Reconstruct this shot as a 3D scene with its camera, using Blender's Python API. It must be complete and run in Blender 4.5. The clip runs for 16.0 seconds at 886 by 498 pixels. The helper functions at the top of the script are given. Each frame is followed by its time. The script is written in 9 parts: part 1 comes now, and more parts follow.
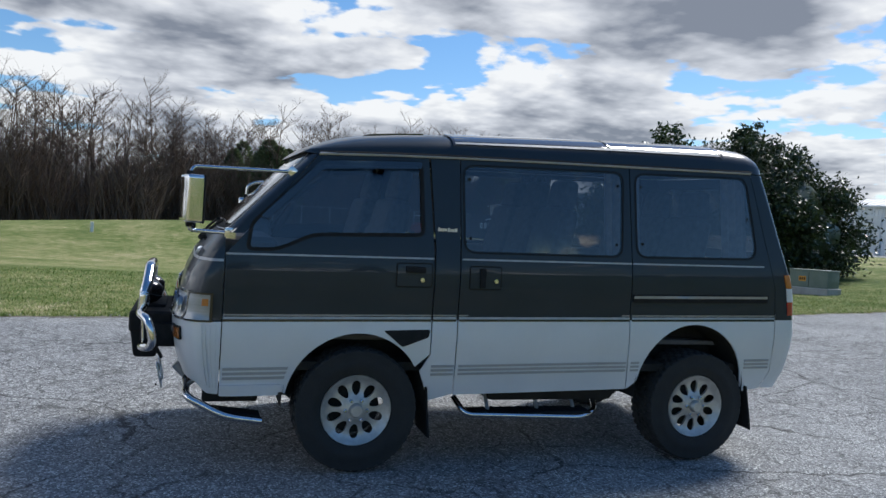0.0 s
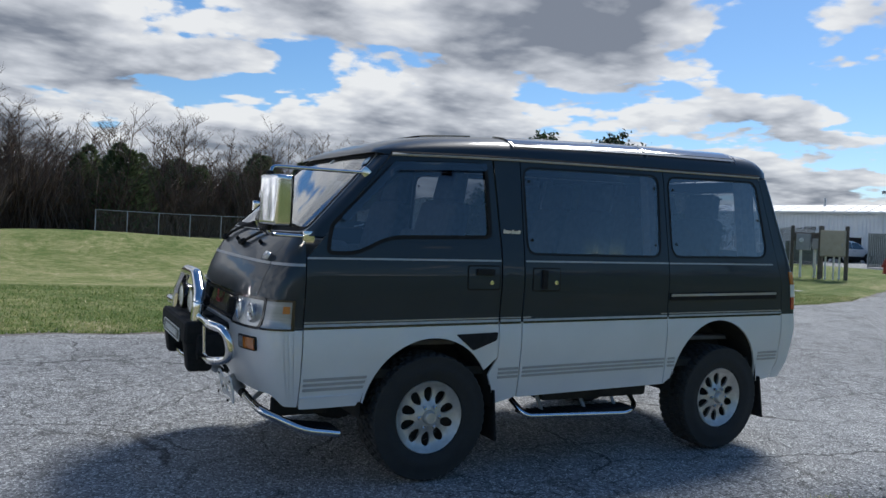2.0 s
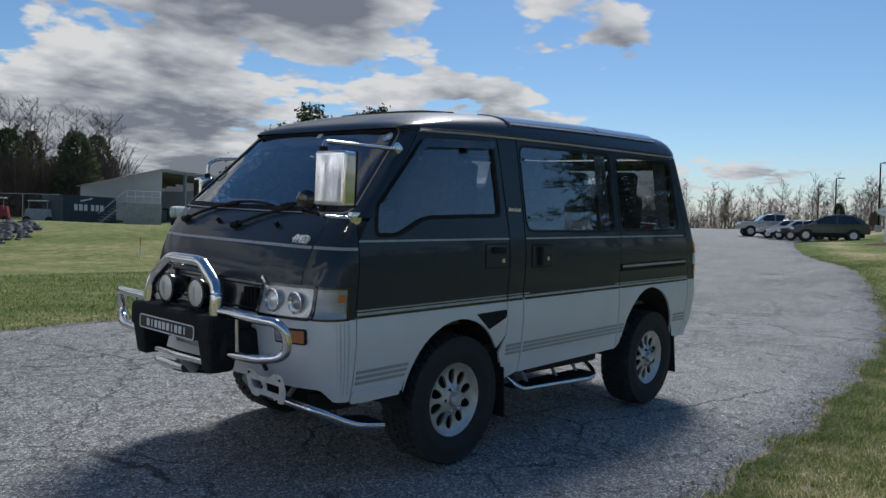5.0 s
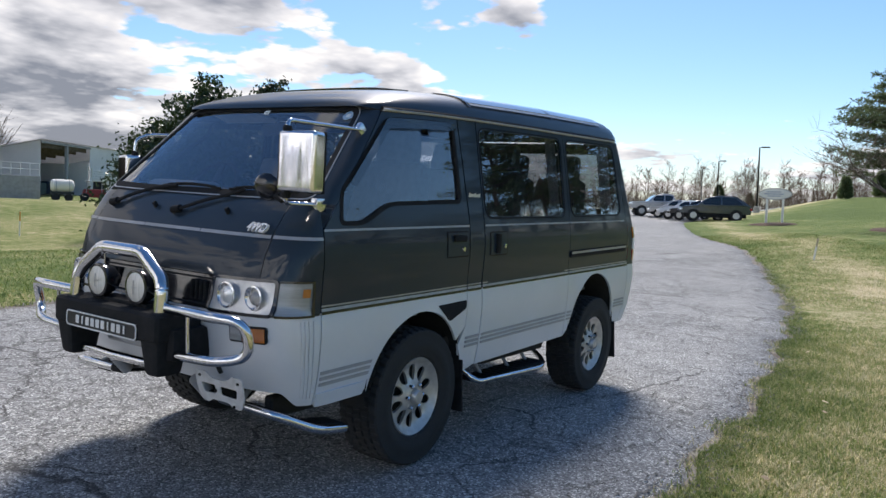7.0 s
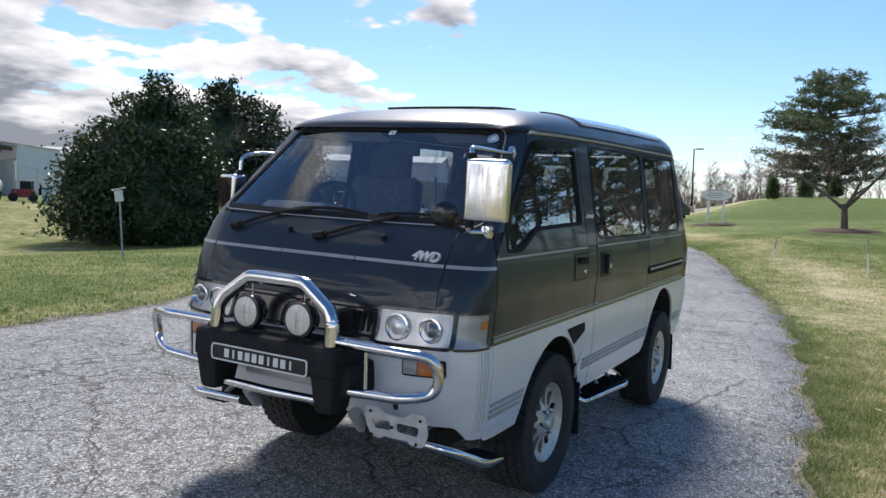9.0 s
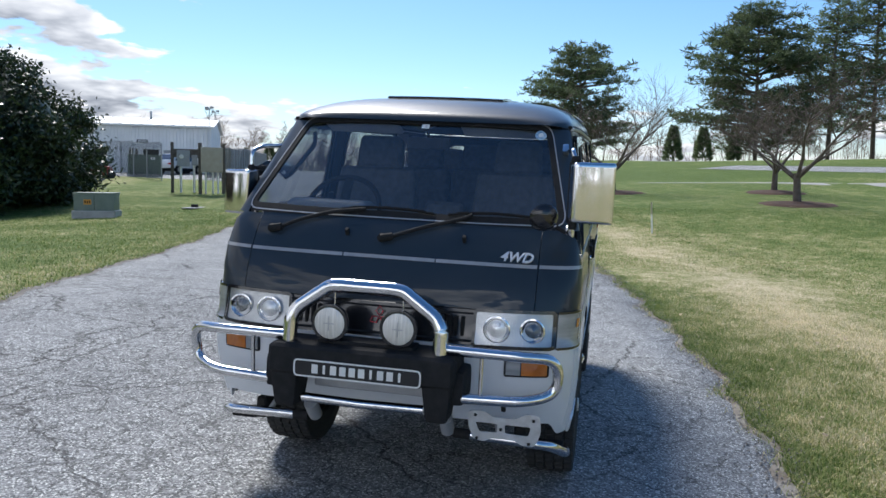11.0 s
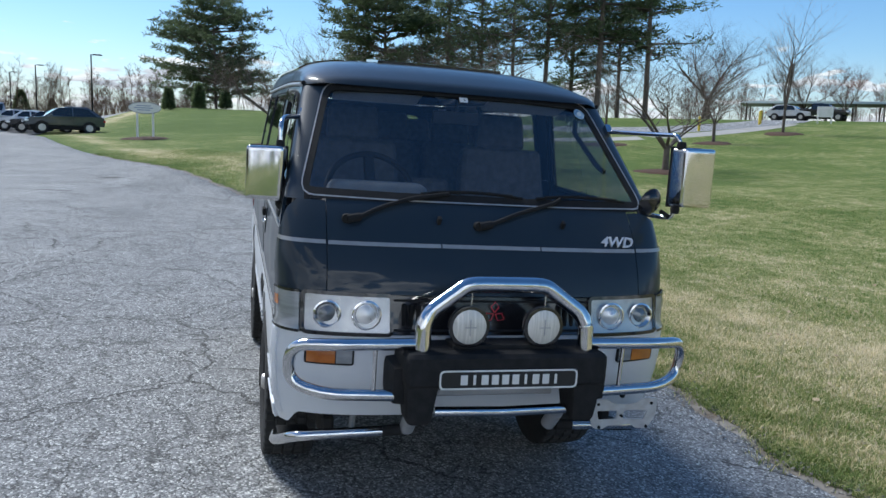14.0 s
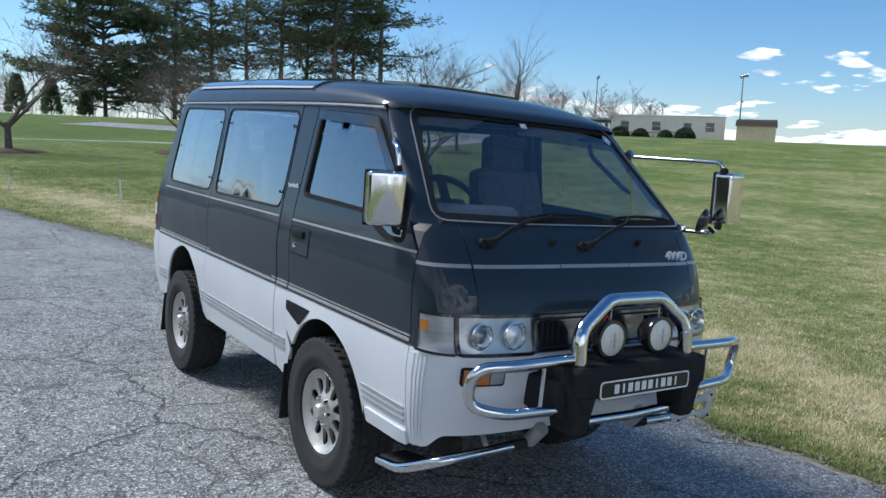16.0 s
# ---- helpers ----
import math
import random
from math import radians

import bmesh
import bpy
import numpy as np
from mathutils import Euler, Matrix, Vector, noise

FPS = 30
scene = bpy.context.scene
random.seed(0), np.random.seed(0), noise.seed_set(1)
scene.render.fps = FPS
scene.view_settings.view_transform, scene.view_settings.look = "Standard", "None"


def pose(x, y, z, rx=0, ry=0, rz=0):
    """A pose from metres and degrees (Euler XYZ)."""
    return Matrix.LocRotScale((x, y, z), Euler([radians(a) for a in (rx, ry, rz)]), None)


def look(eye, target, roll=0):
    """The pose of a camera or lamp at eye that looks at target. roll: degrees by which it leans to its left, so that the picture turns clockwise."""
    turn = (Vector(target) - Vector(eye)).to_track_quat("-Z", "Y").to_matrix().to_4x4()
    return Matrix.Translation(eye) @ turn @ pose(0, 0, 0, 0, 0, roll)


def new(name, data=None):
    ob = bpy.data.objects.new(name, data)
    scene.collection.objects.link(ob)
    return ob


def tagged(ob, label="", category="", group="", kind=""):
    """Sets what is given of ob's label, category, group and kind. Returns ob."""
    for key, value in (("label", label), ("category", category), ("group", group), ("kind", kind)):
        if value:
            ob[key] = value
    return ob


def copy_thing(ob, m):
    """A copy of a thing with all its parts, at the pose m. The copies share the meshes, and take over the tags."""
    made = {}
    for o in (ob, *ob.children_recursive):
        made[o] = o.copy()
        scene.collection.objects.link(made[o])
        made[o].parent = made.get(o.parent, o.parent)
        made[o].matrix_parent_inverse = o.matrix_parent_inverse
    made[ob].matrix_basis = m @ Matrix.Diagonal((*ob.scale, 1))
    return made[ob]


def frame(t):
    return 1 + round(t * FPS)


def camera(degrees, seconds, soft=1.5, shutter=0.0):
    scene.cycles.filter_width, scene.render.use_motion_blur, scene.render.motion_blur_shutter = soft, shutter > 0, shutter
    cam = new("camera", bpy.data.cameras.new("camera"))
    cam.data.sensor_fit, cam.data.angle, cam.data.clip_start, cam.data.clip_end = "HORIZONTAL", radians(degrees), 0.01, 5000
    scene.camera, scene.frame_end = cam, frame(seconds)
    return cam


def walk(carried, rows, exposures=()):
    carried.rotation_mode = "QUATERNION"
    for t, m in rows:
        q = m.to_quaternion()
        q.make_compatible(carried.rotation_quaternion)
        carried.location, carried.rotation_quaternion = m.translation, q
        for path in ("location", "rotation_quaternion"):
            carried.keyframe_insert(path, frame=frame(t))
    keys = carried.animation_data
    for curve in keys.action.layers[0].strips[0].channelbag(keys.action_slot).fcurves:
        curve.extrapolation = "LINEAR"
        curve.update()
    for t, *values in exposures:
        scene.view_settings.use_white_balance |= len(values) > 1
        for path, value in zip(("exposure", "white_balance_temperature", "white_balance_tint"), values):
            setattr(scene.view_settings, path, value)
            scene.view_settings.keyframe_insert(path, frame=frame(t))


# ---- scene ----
cam = camera(59.63, 16.0)

PATH = [
    (0, (-2.016, -5.023, 1.504), (-1.4100, -3.1195, 1.4087), 3.91),
    (0.5, (-2.272, -4.971, 1.489), (-1.5965, -3.0901, 1.4122), 3.99),
    (1, (-2.536, -4.851, 1.474), (-1.7799, -3.0006, 1.4030), 4.03),
    (1.5, (-2.841, -4.694, 1.419), (-1.9843, -2.8880, 1.3572), 3.80),
    (2, (-3.104, -4.523, 1.401), (-2.1559, -2.7627, 1.3469), 3.54),
    (2.5, (-3.357, -4.297, 1.332), (-2.3143, -2.5909, 1.2810), 3.38),
    (3, (-3.667, -4.179, 1.316), (-2.5339, -2.5319, 1.2657), 3.41),
    (3.5, (-3.883, -4.065, 1.338), (-2.6536, -2.4882, 1.2899), 3.59),
    (4, (-4.009, -3.794, 1.352), (-2.6778, -2.3026, 1.2878), 3.76),
    (4.5, (-4.171, -3.629, 1.340), (-2.7565, -2.2162, 1.2692), 3.41),
    (5, (-4.276, -3.484, 1.348), (-2.7864, -2.1521, 1.2620), 2.85),
    (5.2, (-4.280, -3.420, 1.354), (-2.7670, -2.1154, 1.2497), 2.88),
    (7.3, (-4.306, -3.005, 1.385), (-2.6421, -1.9025, 1.2591), 3.70),
    (7.5, (-4.343, -2.958, 1.392), (-2.6734, -1.8635, 1.2688), 3.85),
    (8, (-4.497, -2.725, 1.403), (-2.8058, -1.6637, 1.2849), 3.81),
    (8.2, (-4.569, -2.578, 1.399), (-2.8667, -1.5334, 1.2825), 3.70),
    (10.3, (-5.045, -1.392, 1.510), (-3.1614, -0.7414, 1.3419), 3.37),
    (10.5, (-5.119, -1.196, 1.499), (-3.2082, -0.6326, 1.3228), 3.27),
    (11, (-5.200, -0.906, 1.521), (-3.2514, -0.4959, 1.3362), 2.91),
    (11.5, (-5.215, -0.566, 1.499), (-3.2390, -0.3186, 1.3088), 2.64),
    (12, (-5.230, -0.276, 1.494), (-3.2437, -0.1612, 1.2934), 2.43),
    (12.5, (-5.239, 0.066, 1.525), (-3.2514, 0.0428, 1.3049), 2.99),
    (13, (-5.087, 0.335, 1.517), (-3.1085, 0.1641, 1.2791), 3.38),
    (13.5, (-4.960, 0.636, 1.528), (-3.0051, 0.2939, 1.2764), 3.51),
    (14, (-4.879, 0.984, 1.543), (-2.9671, 0.4562, 1.2854), 3.67),
    (14.5, (-4.725, 1.309, 1.530), (-2.8747, 0.5937, 1.2743), 3.77),
    (15, (-4.566, 1.668, 1.552), (-2.7930, 0.7756, 1.3079), 3.83),
    (15.5, (-4.471, 2.036, 1.543), (-2.7665, 1.0141, 1.3200), 3.94),
    (16, (-4.327, 2.425, 1.517), (-2.7013, 1.2757, 1.3217), 3.93),
]
EXPOSURE = [(0.0, 0.88, 6350, 9), (5.2, 0.40, 6500, 9), (7.3, 1.14, 6800, 13), (8.2, 1.16, 6800, 13), (11.0, 1.10, 6350, 10), (16.0, 0.92, 6100, 7)]
LEAN = pose(0, 0, 0, 1.9)  # the road falls to one side
walk(cam, [(t, LEAN @ look(eye, target, roll)) for t, eye, target, roll in PATH], EXPOSURE)

# ---- sky and sun ----
SUN_AZ, SUN_EL = 31.0, 49.0   # degrees from +x towards +y, and above the horizon
sun_way = Vector((math.cos(radians(SUN_EL)) * math.cos(radians(SUN_AZ)), math.cos(radians(SUN_EL)) * math.sin(radians(SUN_AZ)), math.sin(radians(SUN_EL))))


def make_world():
    world = bpy.data.worlds.new("sky")
    scene.world = world
    world.use_nodes = True
    nt = world.node_tree
    nt.nodes.clear()
    N, L = nt.nodes.new, nt.links.new
    out = N("ShaderNodeOutputWorld")
    sky = N("ShaderNodeTexSky")
    sky.sky_type, sky.sun_disc = "NISHITA", False
    sky.sun_elevation = radians(SUN_EL)
    sky.sun_rotation = radians(90 - SUN_AZ)
    sky.air_density, sky.dust_density, sky.ozone_density = 1.0, 0.3, 4.0
    geo = N("ShaderNodeTexCoord")
    sep = N("ShaderNodeSeparateXYZ")
    L(geo.outputs["Generated"], sep.inputs[0])

    def m(op, a, b=None, c=None, clamp=False):
        n = N("ShaderNodeMath")
        n.operation, n.use_clamp = op, clamp
        for i, v in enumerate((a, b, c)):
            if v is None:
                continue
            if isinstance(v, (int, float)):
                n.inputs[i].default_value = v
            else:
                L(v, n.inputs[i])
        return n.outputs[0]
    X, Y, Z = sep.outputs
    # clouds lie on a flat deck: the direction is projected on it
    zz = m("ADD", m("MAXIMUM", Z, 0.0), 0.15)
    comb = N("ShaderNodeCombineXYZ")
    L(m("DIVIDE", X, zz), comb.inputs[0])
    L(m("DIVIDE", Y, zz), comb.inputs[1])
    comb.inputs[2].default_value = 2.3

    def cloud(scale, detail, rough, off, dist=0.0, nearer=1.0):
        mp = N("ShaderNodeMapping")
        mp.inputs["Location"].default_value = off
        mp.inputs["Scale"].default_value = (nearer, nearer, 1)
        L(comb.outputs[0], mp.inputs[0])
        n = N("ShaderNodeTexNoise")
        n.inputs["Scale"].default_value = scale
        n.inputs["Detail"].default_value = detail
        n.inputs["Roughness"].default_value = rough
        n.inputs["Distortion"].default_value = dist
        L(mp.outputs[0], n.inputs["Vector"])
        return n.outputs["Fac"]
    base = cloud(CLOUD_SIZE, 9.0, 0.52, CLOUD_OFF, 0.15)
    # rounded heads along the edges
    lumps = None
    for scale, amount in ((4.5, 0.13), (10.0, 0.09), (22.0, 0.05)):
        vo = N("ShaderNodeTexVoronoi")
        vo.feature = "SMOOTH_F1"
        vo.inputs["Scale"].default_value = scale
        L(comb.outputs[0], vo.inputs["Vector"])
        k = m("MULTIPLY_ADD", vo.outputs["Distance"], -amount, amount * 0.42)
        lumps = k if lumps is None else m("ADD", lumps, k)
    big = m("ADD", base, lumps)
    # the deck a little higher up in the sky: where it is thick, what lies below is an underside
    above = cloud(CLOUD_SIZE, 7.0, 0.52, CLOUD_OFF, 0.15, 0.93)
    # the overcast lies to one side of the sky (+y) and opens towards the other
    cover = m("MULTIPLY_ADD", Y, 0.62, -0.33)
    cover = m("ADD", cover, m("MULTIPLY", m("MAXIMUM", m("MULTIPLY", X, -1.0), 0.0), 0.46))
    cover = m("MAXIMUM", m("MINIMUM", cover, COVER_MOST), COVER_LEAST)
    low = m("MULTIPLY", m("SUBTRACT", 0.105, m("ABSOLUTE", m("SUBTRACT", Z, 0.035))), 2.2)
    cover = m("ADD", cover, m("MAXIMUM", low, 0.0))
    overhead = N("ShaderNodeMapRange")
    overhead.inputs["From Min"].default_value, overhead.inputs["From Max"].default_value = 0.40, 0.65
    overhead.inputs["To Max"].default_value = -0.16
    L(Z, overhead.inputs["Value"])
    cover = m("ADD", cover, overhead.outputs[0])
    dens = m("ADD", big, cover)
    mask = N("ShaderNodeMapRange")
    mask.interpolation_type = "SMOOTHSTEP"
    mask.inputs["From Min"].default_value, mask.inputs["From Max"].default_value = 0.542, 0.592
    L(dens, mask.inputs["Value"])
    # thickness darkens the underside; edges towards the sun stay bright
    thick = N("ShaderNodeMapRange")
    thick.inputs["From Min"].default_value, thick.inputs["From Max"].default_value = 0.50, 0.70
    L(m("ADD", m("MULTIPLY", above, 0.70), m("ADD", m("MULTIPLY_ADD", base, 0.30, m("MULTIPLY", lumps, -0.9)), m("MULTIPLY", cover, 0.45))), thick.inputs["Value"])
    ramp = N("ShaderNodeValToRGB")
    ramp.color_ramp.elements[0].color = (1.0, 1.0, 1.0, 1)
    ramp.color_ramp.elements[1].color = (0.25, 0.275, 0.33, 1)
    e = ramp.color_ramp.elements.new(0.38)
    e.color = (0.72, 0.74, 0.79, 1)
    L(thick.outputs[0], ramp.inputs[0])
    grow = N("ShaderNodeMix")
    grow.data_type = "RGBA"
    grow.blend_type = "MULTIPLY"
    grow.inputs["Factor"].default_value = 1.0
    L(ramp.outputs[0], grow.inputs["A"])
    # clouds across the sky from the sun are lit from the front, those below it from behind
    away = m("MULTIPLY", m("ADD", m("MULTIPLY", X, sun_way.x), m("ADD", m("MULTIPLY", Y, sun_way.y), m("MULTIPLY", Z, sun_way.z))), -1.0)
    lit = N("ShaderNodeMapRange")
    lit.inputs["From Min"].default_value, lit.inputs["From Max"].default_value = -0.25, 0.35
    # threefold boost, mostly out of view, added to fill the van's shaded sides
    lit.inputs["To Min"].default_value, lit.inputs["To Max"].default_value = CLOUD_LIGHT, CLOUD_LIGHT * 3.1
    L(away, lit.inputs["Value"])
    gray = N("ShaderNodeCombineColor")
    for k in range(3):
        L(lit.outputs[0], gray.inputs[k])
    L(gray.outputs[0], grow.inputs["B"])
    # thin haze by the horizon
    haze = N("ShaderNodeMapRange")
    haze.inputs["From Min"].default_value, haze.inputs["From Max"].default_value = 0.12, 0.0
    haze.interpolation_type = "SMOOTHSTEP"
    L(Z, haze.inputs["Value"])
    hz = N("ShaderNodeMix")
    hz.data_type = "RGBA"
    L(m("MULTIPLY", haze.outputs[0], 0.55), hz.inputs["Factor"])
    deep = N("ShaderNodeHueSaturation")
    deep.inputs["Saturation"].default_value = 1.18
    deep.inputs["Value"].default_value = 0.84
    L(sky.outputs[0], deep.inputs["Color"])
    L(deep.outputs[0], hz.inputs["A"])
    hz.inputs["B"].default_value = (HAZE, HAZE * 1.03, HAZE * 1.08, 1)
    mix = N("ShaderNodeMix")
    mix.data_type = "RGBA"
    L(m("MULTIPLY", mask.outputs[0], 0.97), mix.inputs["Factor"])
    L(hz.outputs["Result"], mix.inputs["A"])
    L(grow.outputs["Result"], mix.inputs["B"])
    bg = N("ShaderNodeBackground")
    bg.inputs["Strength"].default_value = SKY_STRENGTH
    L(mix.outputs["Result"], bg.inputs["Color"])
    L(bg.outputs[0], out.inputs[0])


CLOUD_OFF, CLOUD_SIZE = (3.1, 1.7, 0.0), 2.0
CLOUD_LIGHT, HAZE, SKY_STRENGTH = 6.0, 3.9, 0.085
COVER_MOST, COVER_LEAST = 0.14, -0.15
make_world()
sun = new("sun", bpy.data.lights.new("sun", "SUN"))
sun.data.energy, sun.data.angle, sun.data.color = 2.4, radians(17), (1.0, 0.965, 0.92)
sun.matrix_world = look(sun_way * 50, (0, 0, 0))

# ---- materials ----
def mat(name, a, b=None, scale=8.0, rough=0.6, rough_to=None, metal=0.0, bump=0.0, bump_scale=60.0, fine=0.25, coat=0.0, spread=0.0, ior=1.45, stretch=None, where="Object", spec=0.5, coat_ior=1.5, leafy=0.0):
    """Base colour from a to b by noise at two scales, with relief; spread varies it from object to object."""
    m = bpy.data.materials.new(name)
    m.use_nodes = True
    nt = m.node_tree
    N, L = nt.nodes.new, nt.links.new
    p = nt.nodes["Principled BSDF"]
    p.inputs["Metallic"].default_value = metal
    p.inputs["IOR"].default_value = ior
    p.inputs["Specular IOR Level"].default_value = spec
    p.inputs["Coat Weight"].default_value = coat
    p.inputs["Coat Roughness"].default_value = 0.03
    p.inputs["Coat IOR"].default_value = coat_ior
    b = b or tuple(v * 0.8 for v in a)
    tc = N("ShaderNodeTexCoord")
    vec = tc.outputs[where]
    if stretch:
        mp = N("ShaderNodeMapping")
        mp.inputs["Scale"].default_value = stretch
        L(vec, mp.inputs[0])
        vec = mp.outputs[0]
    n1 = N("ShaderNodeTexNoise")
    n1.inputs["Scale"].default_value, n1.inputs["Detail"].default_value = scale, 6
    L(vec, n1.inputs["Vector"])
    n2 = N("ShaderNodeTexNoise")
    n2.inputs["Scale"].default_value, n2.inputs["Detail"].default_value = scale * 11, 4
    L(vec, n2.inputs["Vector"])
    mixf = N("ShaderNodeMix")
    mixf.data_type = "FLOAT"
    mixf.inputs["Factor"].default_value = fine
    L(n1.outputs["Fac"], mixf.inputs["A"])
    L(n2.outputs["Fac"], mixf.inputs["B"])
    ramp = N("ShaderNodeValToRGB")
    ramp.color_ramp.elements[0].position, ramp.color_ramp.elements[1].position = 0.36, 0.64
    ramp.color_ramp.elements[0].color, ramp.color_ramp.elements[1].color = (*a, 1), (*b, 1)
    L(mixf.outputs["Result"], ramp.inputs[0])
    col = ramp.outputs[0]
    if spread:
        oi = N("ShaderNodeObjectInfo")
        gi = N("ShaderNodeNewGeometry")
        ad = N("ShaderNodeMath")
        ad.operation = "ADD"
        L(oi.outputs["Random"], ad.inputs[0])
        L(gi.outputs["Random Per Island"], ad.inputs[1])
        mr = N("ShaderNodeMapRange")
        mr.inputs["To Min"].default_value, mr.inputs["To Max"].default_value = 1 - spread, 1 + spread
        mr.inputs["From Max"].default_value = 2.0
        L(ad.outputs[0], mr.inputs["Value"])
        hsv = N("ShaderNodeHueSaturation")
        L(mr.outputs[0], hsv.inputs["Value"])
        L(col, hsv.inputs["Color"])
        col = hsv.outputs[0]
    L(col, p.inputs["Base Color"])
    if rough_to is None:
        p.inputs["Roughness"].default_value = rough
    else:
        rr = N("ShaderNodeMapRange")
        rr.inputs["From Min"].default_value, rr.inputs["From Max"].default_value = 0.35, 0.65
        rr.inputs["To Min"].default_value, rr.inputs["To Max"].default_value = rough, rough_to
        L(n1.outputs["Fac"], rr.inputs["Value"])
        L(rr.outputs[0], p.inputs["Roughness"])
    if bump:
        nb = N("ShaderNodeTexNoise")
        nb.inputs["Scale"].default_value, nb.inputs["Detail"].default_value = bump_scale, 5
        L(vec, nb.inputs["Vector"])
        bp = N("ShaderNodeBump")
        bp.inputs["Strength"].default_value = bump
        bp.inputs["Distance"].default_value = 0.01
        L(nb.outputs["Fac"], bp.inputs["Height"])
        L(bp.outputs[0], p.inputs["Normal"])
    if leafy:
        tl, ms = N("ShaderNodeBsdfTranslucent"), N("ShaderNodeMixShader")
        L(col, tl.inputs["Color"])
        ms.inputs[0].default_value = leafy
        L(p.outputs[0], ms.inputs[1])
        L(tl.outputs[0], ms.inputs[2])
        L(ms.outputs[0], nt.nodes["Material Output"].inputs[0])
    return m


def glass(name, tint, rough=0.0, ior=1.6, film=0.0, fall=5.0):
    """A thin pane: mirrors by Fresnel, lets the rest through, tinted."""
    m = bpy.data.materials.new(name)
    m.use_nodes = True
    nt = m.node_tree
    nt.nodes.clear()
    N, L = nt.nodes.new, nt.links.new
    out = N("ShaderNodeOutputMaterial")
    tr, gl, mx, lw = N("ShaderNodeBsdfTransparent"), N("ShaderNodeBsdfGlossy"), N("ShaderNodeMixShader"), N("ShaderNodeLayerWeight")
    tr.inputs["Color"].default_value = (*tint, 1)
    gl.inputs["Roughness"].default_value = rough
    gl.inputs["Color"].default_value = (0.95, 0.97, 1.0, 1)
    # both skins of the pane mirror; the same from either side
    f0 = 1.7 * ((ior - 1) / (ior + 1)) ** 2 + film
    lw.inputs["Blend"].default_value = 0.5
    pw, sc = N("ShaderNodeMath"), N("ShaderNodeMath")
    pw.operation, sc.operation = "POWER", "MULTIPLY_ADD"
    pw.inputs[1].default_value = fall
    L(lw.outputs["Facing"], pw.inputs[0])
    L(pw.outputs[0], sc.inputs[0])
    sc.inputs[1].default_value, sc.inputs[2].default_value = 1 - f0, f0
    L(sc.outputs[0], mx.inputs[0])
    L(tr.outputs[0], mx.inputs[1])
    L(gl.outputs[0], mx.inputs[2])
    L(mx.outputs[0], out.inputs[0])
    return m


def flat(name, c, rough=0.5, metal=0.0):
    return mat(name, c, tuple(v * 0.88 for v in c), 30, rough, metal=metal)


M_DARK = mat("dark_grey_metallic_paint", (0.0180, 0.0280, 0.0390), (0.0210, 0.0315, 0.0430), 3, 0.36, 0.44, metal=0.0, coat=0.45, fine=0.1, spec=0.15, coat_ior=1.5)
M_SILVER = mat("silver_metallic_paint", (0.63, 0.66, 0.70), (0.68, 0.70, 0.73), 4, 0.38, 0.48, metal=0.2, coat=0.5, fine=0.15)
M_SILVER2 = mat("grey_ribbed_trim", (0.34, 0.35, 0.37), (0.40, 0.41, 0.42), 6, 0.45, metal=0.3)
M_CHROME = mat("polished_chrome", (0.70, 0.70, 0.71), (0.62, 0.62, 0.63), 9, 0.06, 0.12, metal=1.0)
M_ALLOY = mat("machined_alloy", (0.58, 0.56, 0.53), (0.46, 0.44, 0.41), 25, 0.34, 0.46, metal=0.55)
M_STRIPE = mat("brushed_silver_strip", (0.40, 0.40, 0.40), (0.32, 0.32, 0.32), 20, 0.35, metal=0.35)
M_BLACK = mat("black_textured_plastic", (0.018, 0.019, 0.020), (0.028, 0.028, 0.029), 25, 0.60, 0.75, bump=0.12, bump_scale=220, spec=0.06)
M_GLOSSBLACK = mat("gloss_black_plastic", (0.010, 0.010, 0.012), (0.014, 0.014, 0.016), 9, 0.16, coat=0.5)
M_RUBBER = mat("worn_tyre_rubber", (0.017, 0.0175, 0.018), (0.032, 0.032, 0.031), 14, 0.78, 0.92, bump=0.15, bump_scale=120)
M_SEAM = flat("dark_seam", (0.004, 0.004, 0.004), 0.8)
M_UNDER = mat("dusty_underbody", (0.012, 0.012, 0.012), (0.03, 0.028, 0.025), 8, 0.85, bump=0.2, bump_scale=40)
M_SEAT = mat("blue_grey_velour", (0.050, 0.056, 0.068), (0.080, 0.087, 0.100), 30, 0.92, bump=0.3, bump_scale=300)
M_TRIMIN = mat("grey_interior_plastic", (0.13, 0.13, 0.135), (0.18, 0.18, 0.185), 12, 0.7, bump=0.1, bump_scale=200)
M_HEADLINER = mat("pale_headliner_cloth", (0.30, 0.30, 0.31), (0.36, 0.36, 0.36), 20, 0.95, bump=0.15, bump_scale=250)
M_CURTAIN = mat("grey_curtain_cloth", (0.22, 0.21, 0.23), (0.30, 0.29, 0.31), 30, 0.95, bump=0.2, bump_scale=300)
M_GLASS = glass("tinted_side_glass", (0.44, 0.47, 0.50), ior=1.56, film=0.012, fall=2.6)
M_WSGLASS = glass("windscreen_glass", (0.86, 0.90, 0.90), ior=1.52, fall=3.4)
M_LENS = glass("clear_lamp_lens", (0.95, 0.95, 0.95), 0.02, 1.35)
M_REFLECT = mat("lamp_reflector", (0.84, 0.84, 0.83), (0.72, 0.72, 0.71), 20, 0.22, 0.34, metal=0.6)
M_LAMPBODY = mat("pale_lamp_housing", (0.34, 0.35, 0.36), (0.44, 0.45, 0.46), 12, 0.28, metal=0.7)
M_RIBBED = mat("ribbed_fog_lens", (0.78, 0.75, 0.69), (0.58, 0.56, 0.51), 5, 0.14, 0.2, metal=0.15, stretch=(1, 34, 1), bump=0.6, bump_scale=7, coat=1.0)
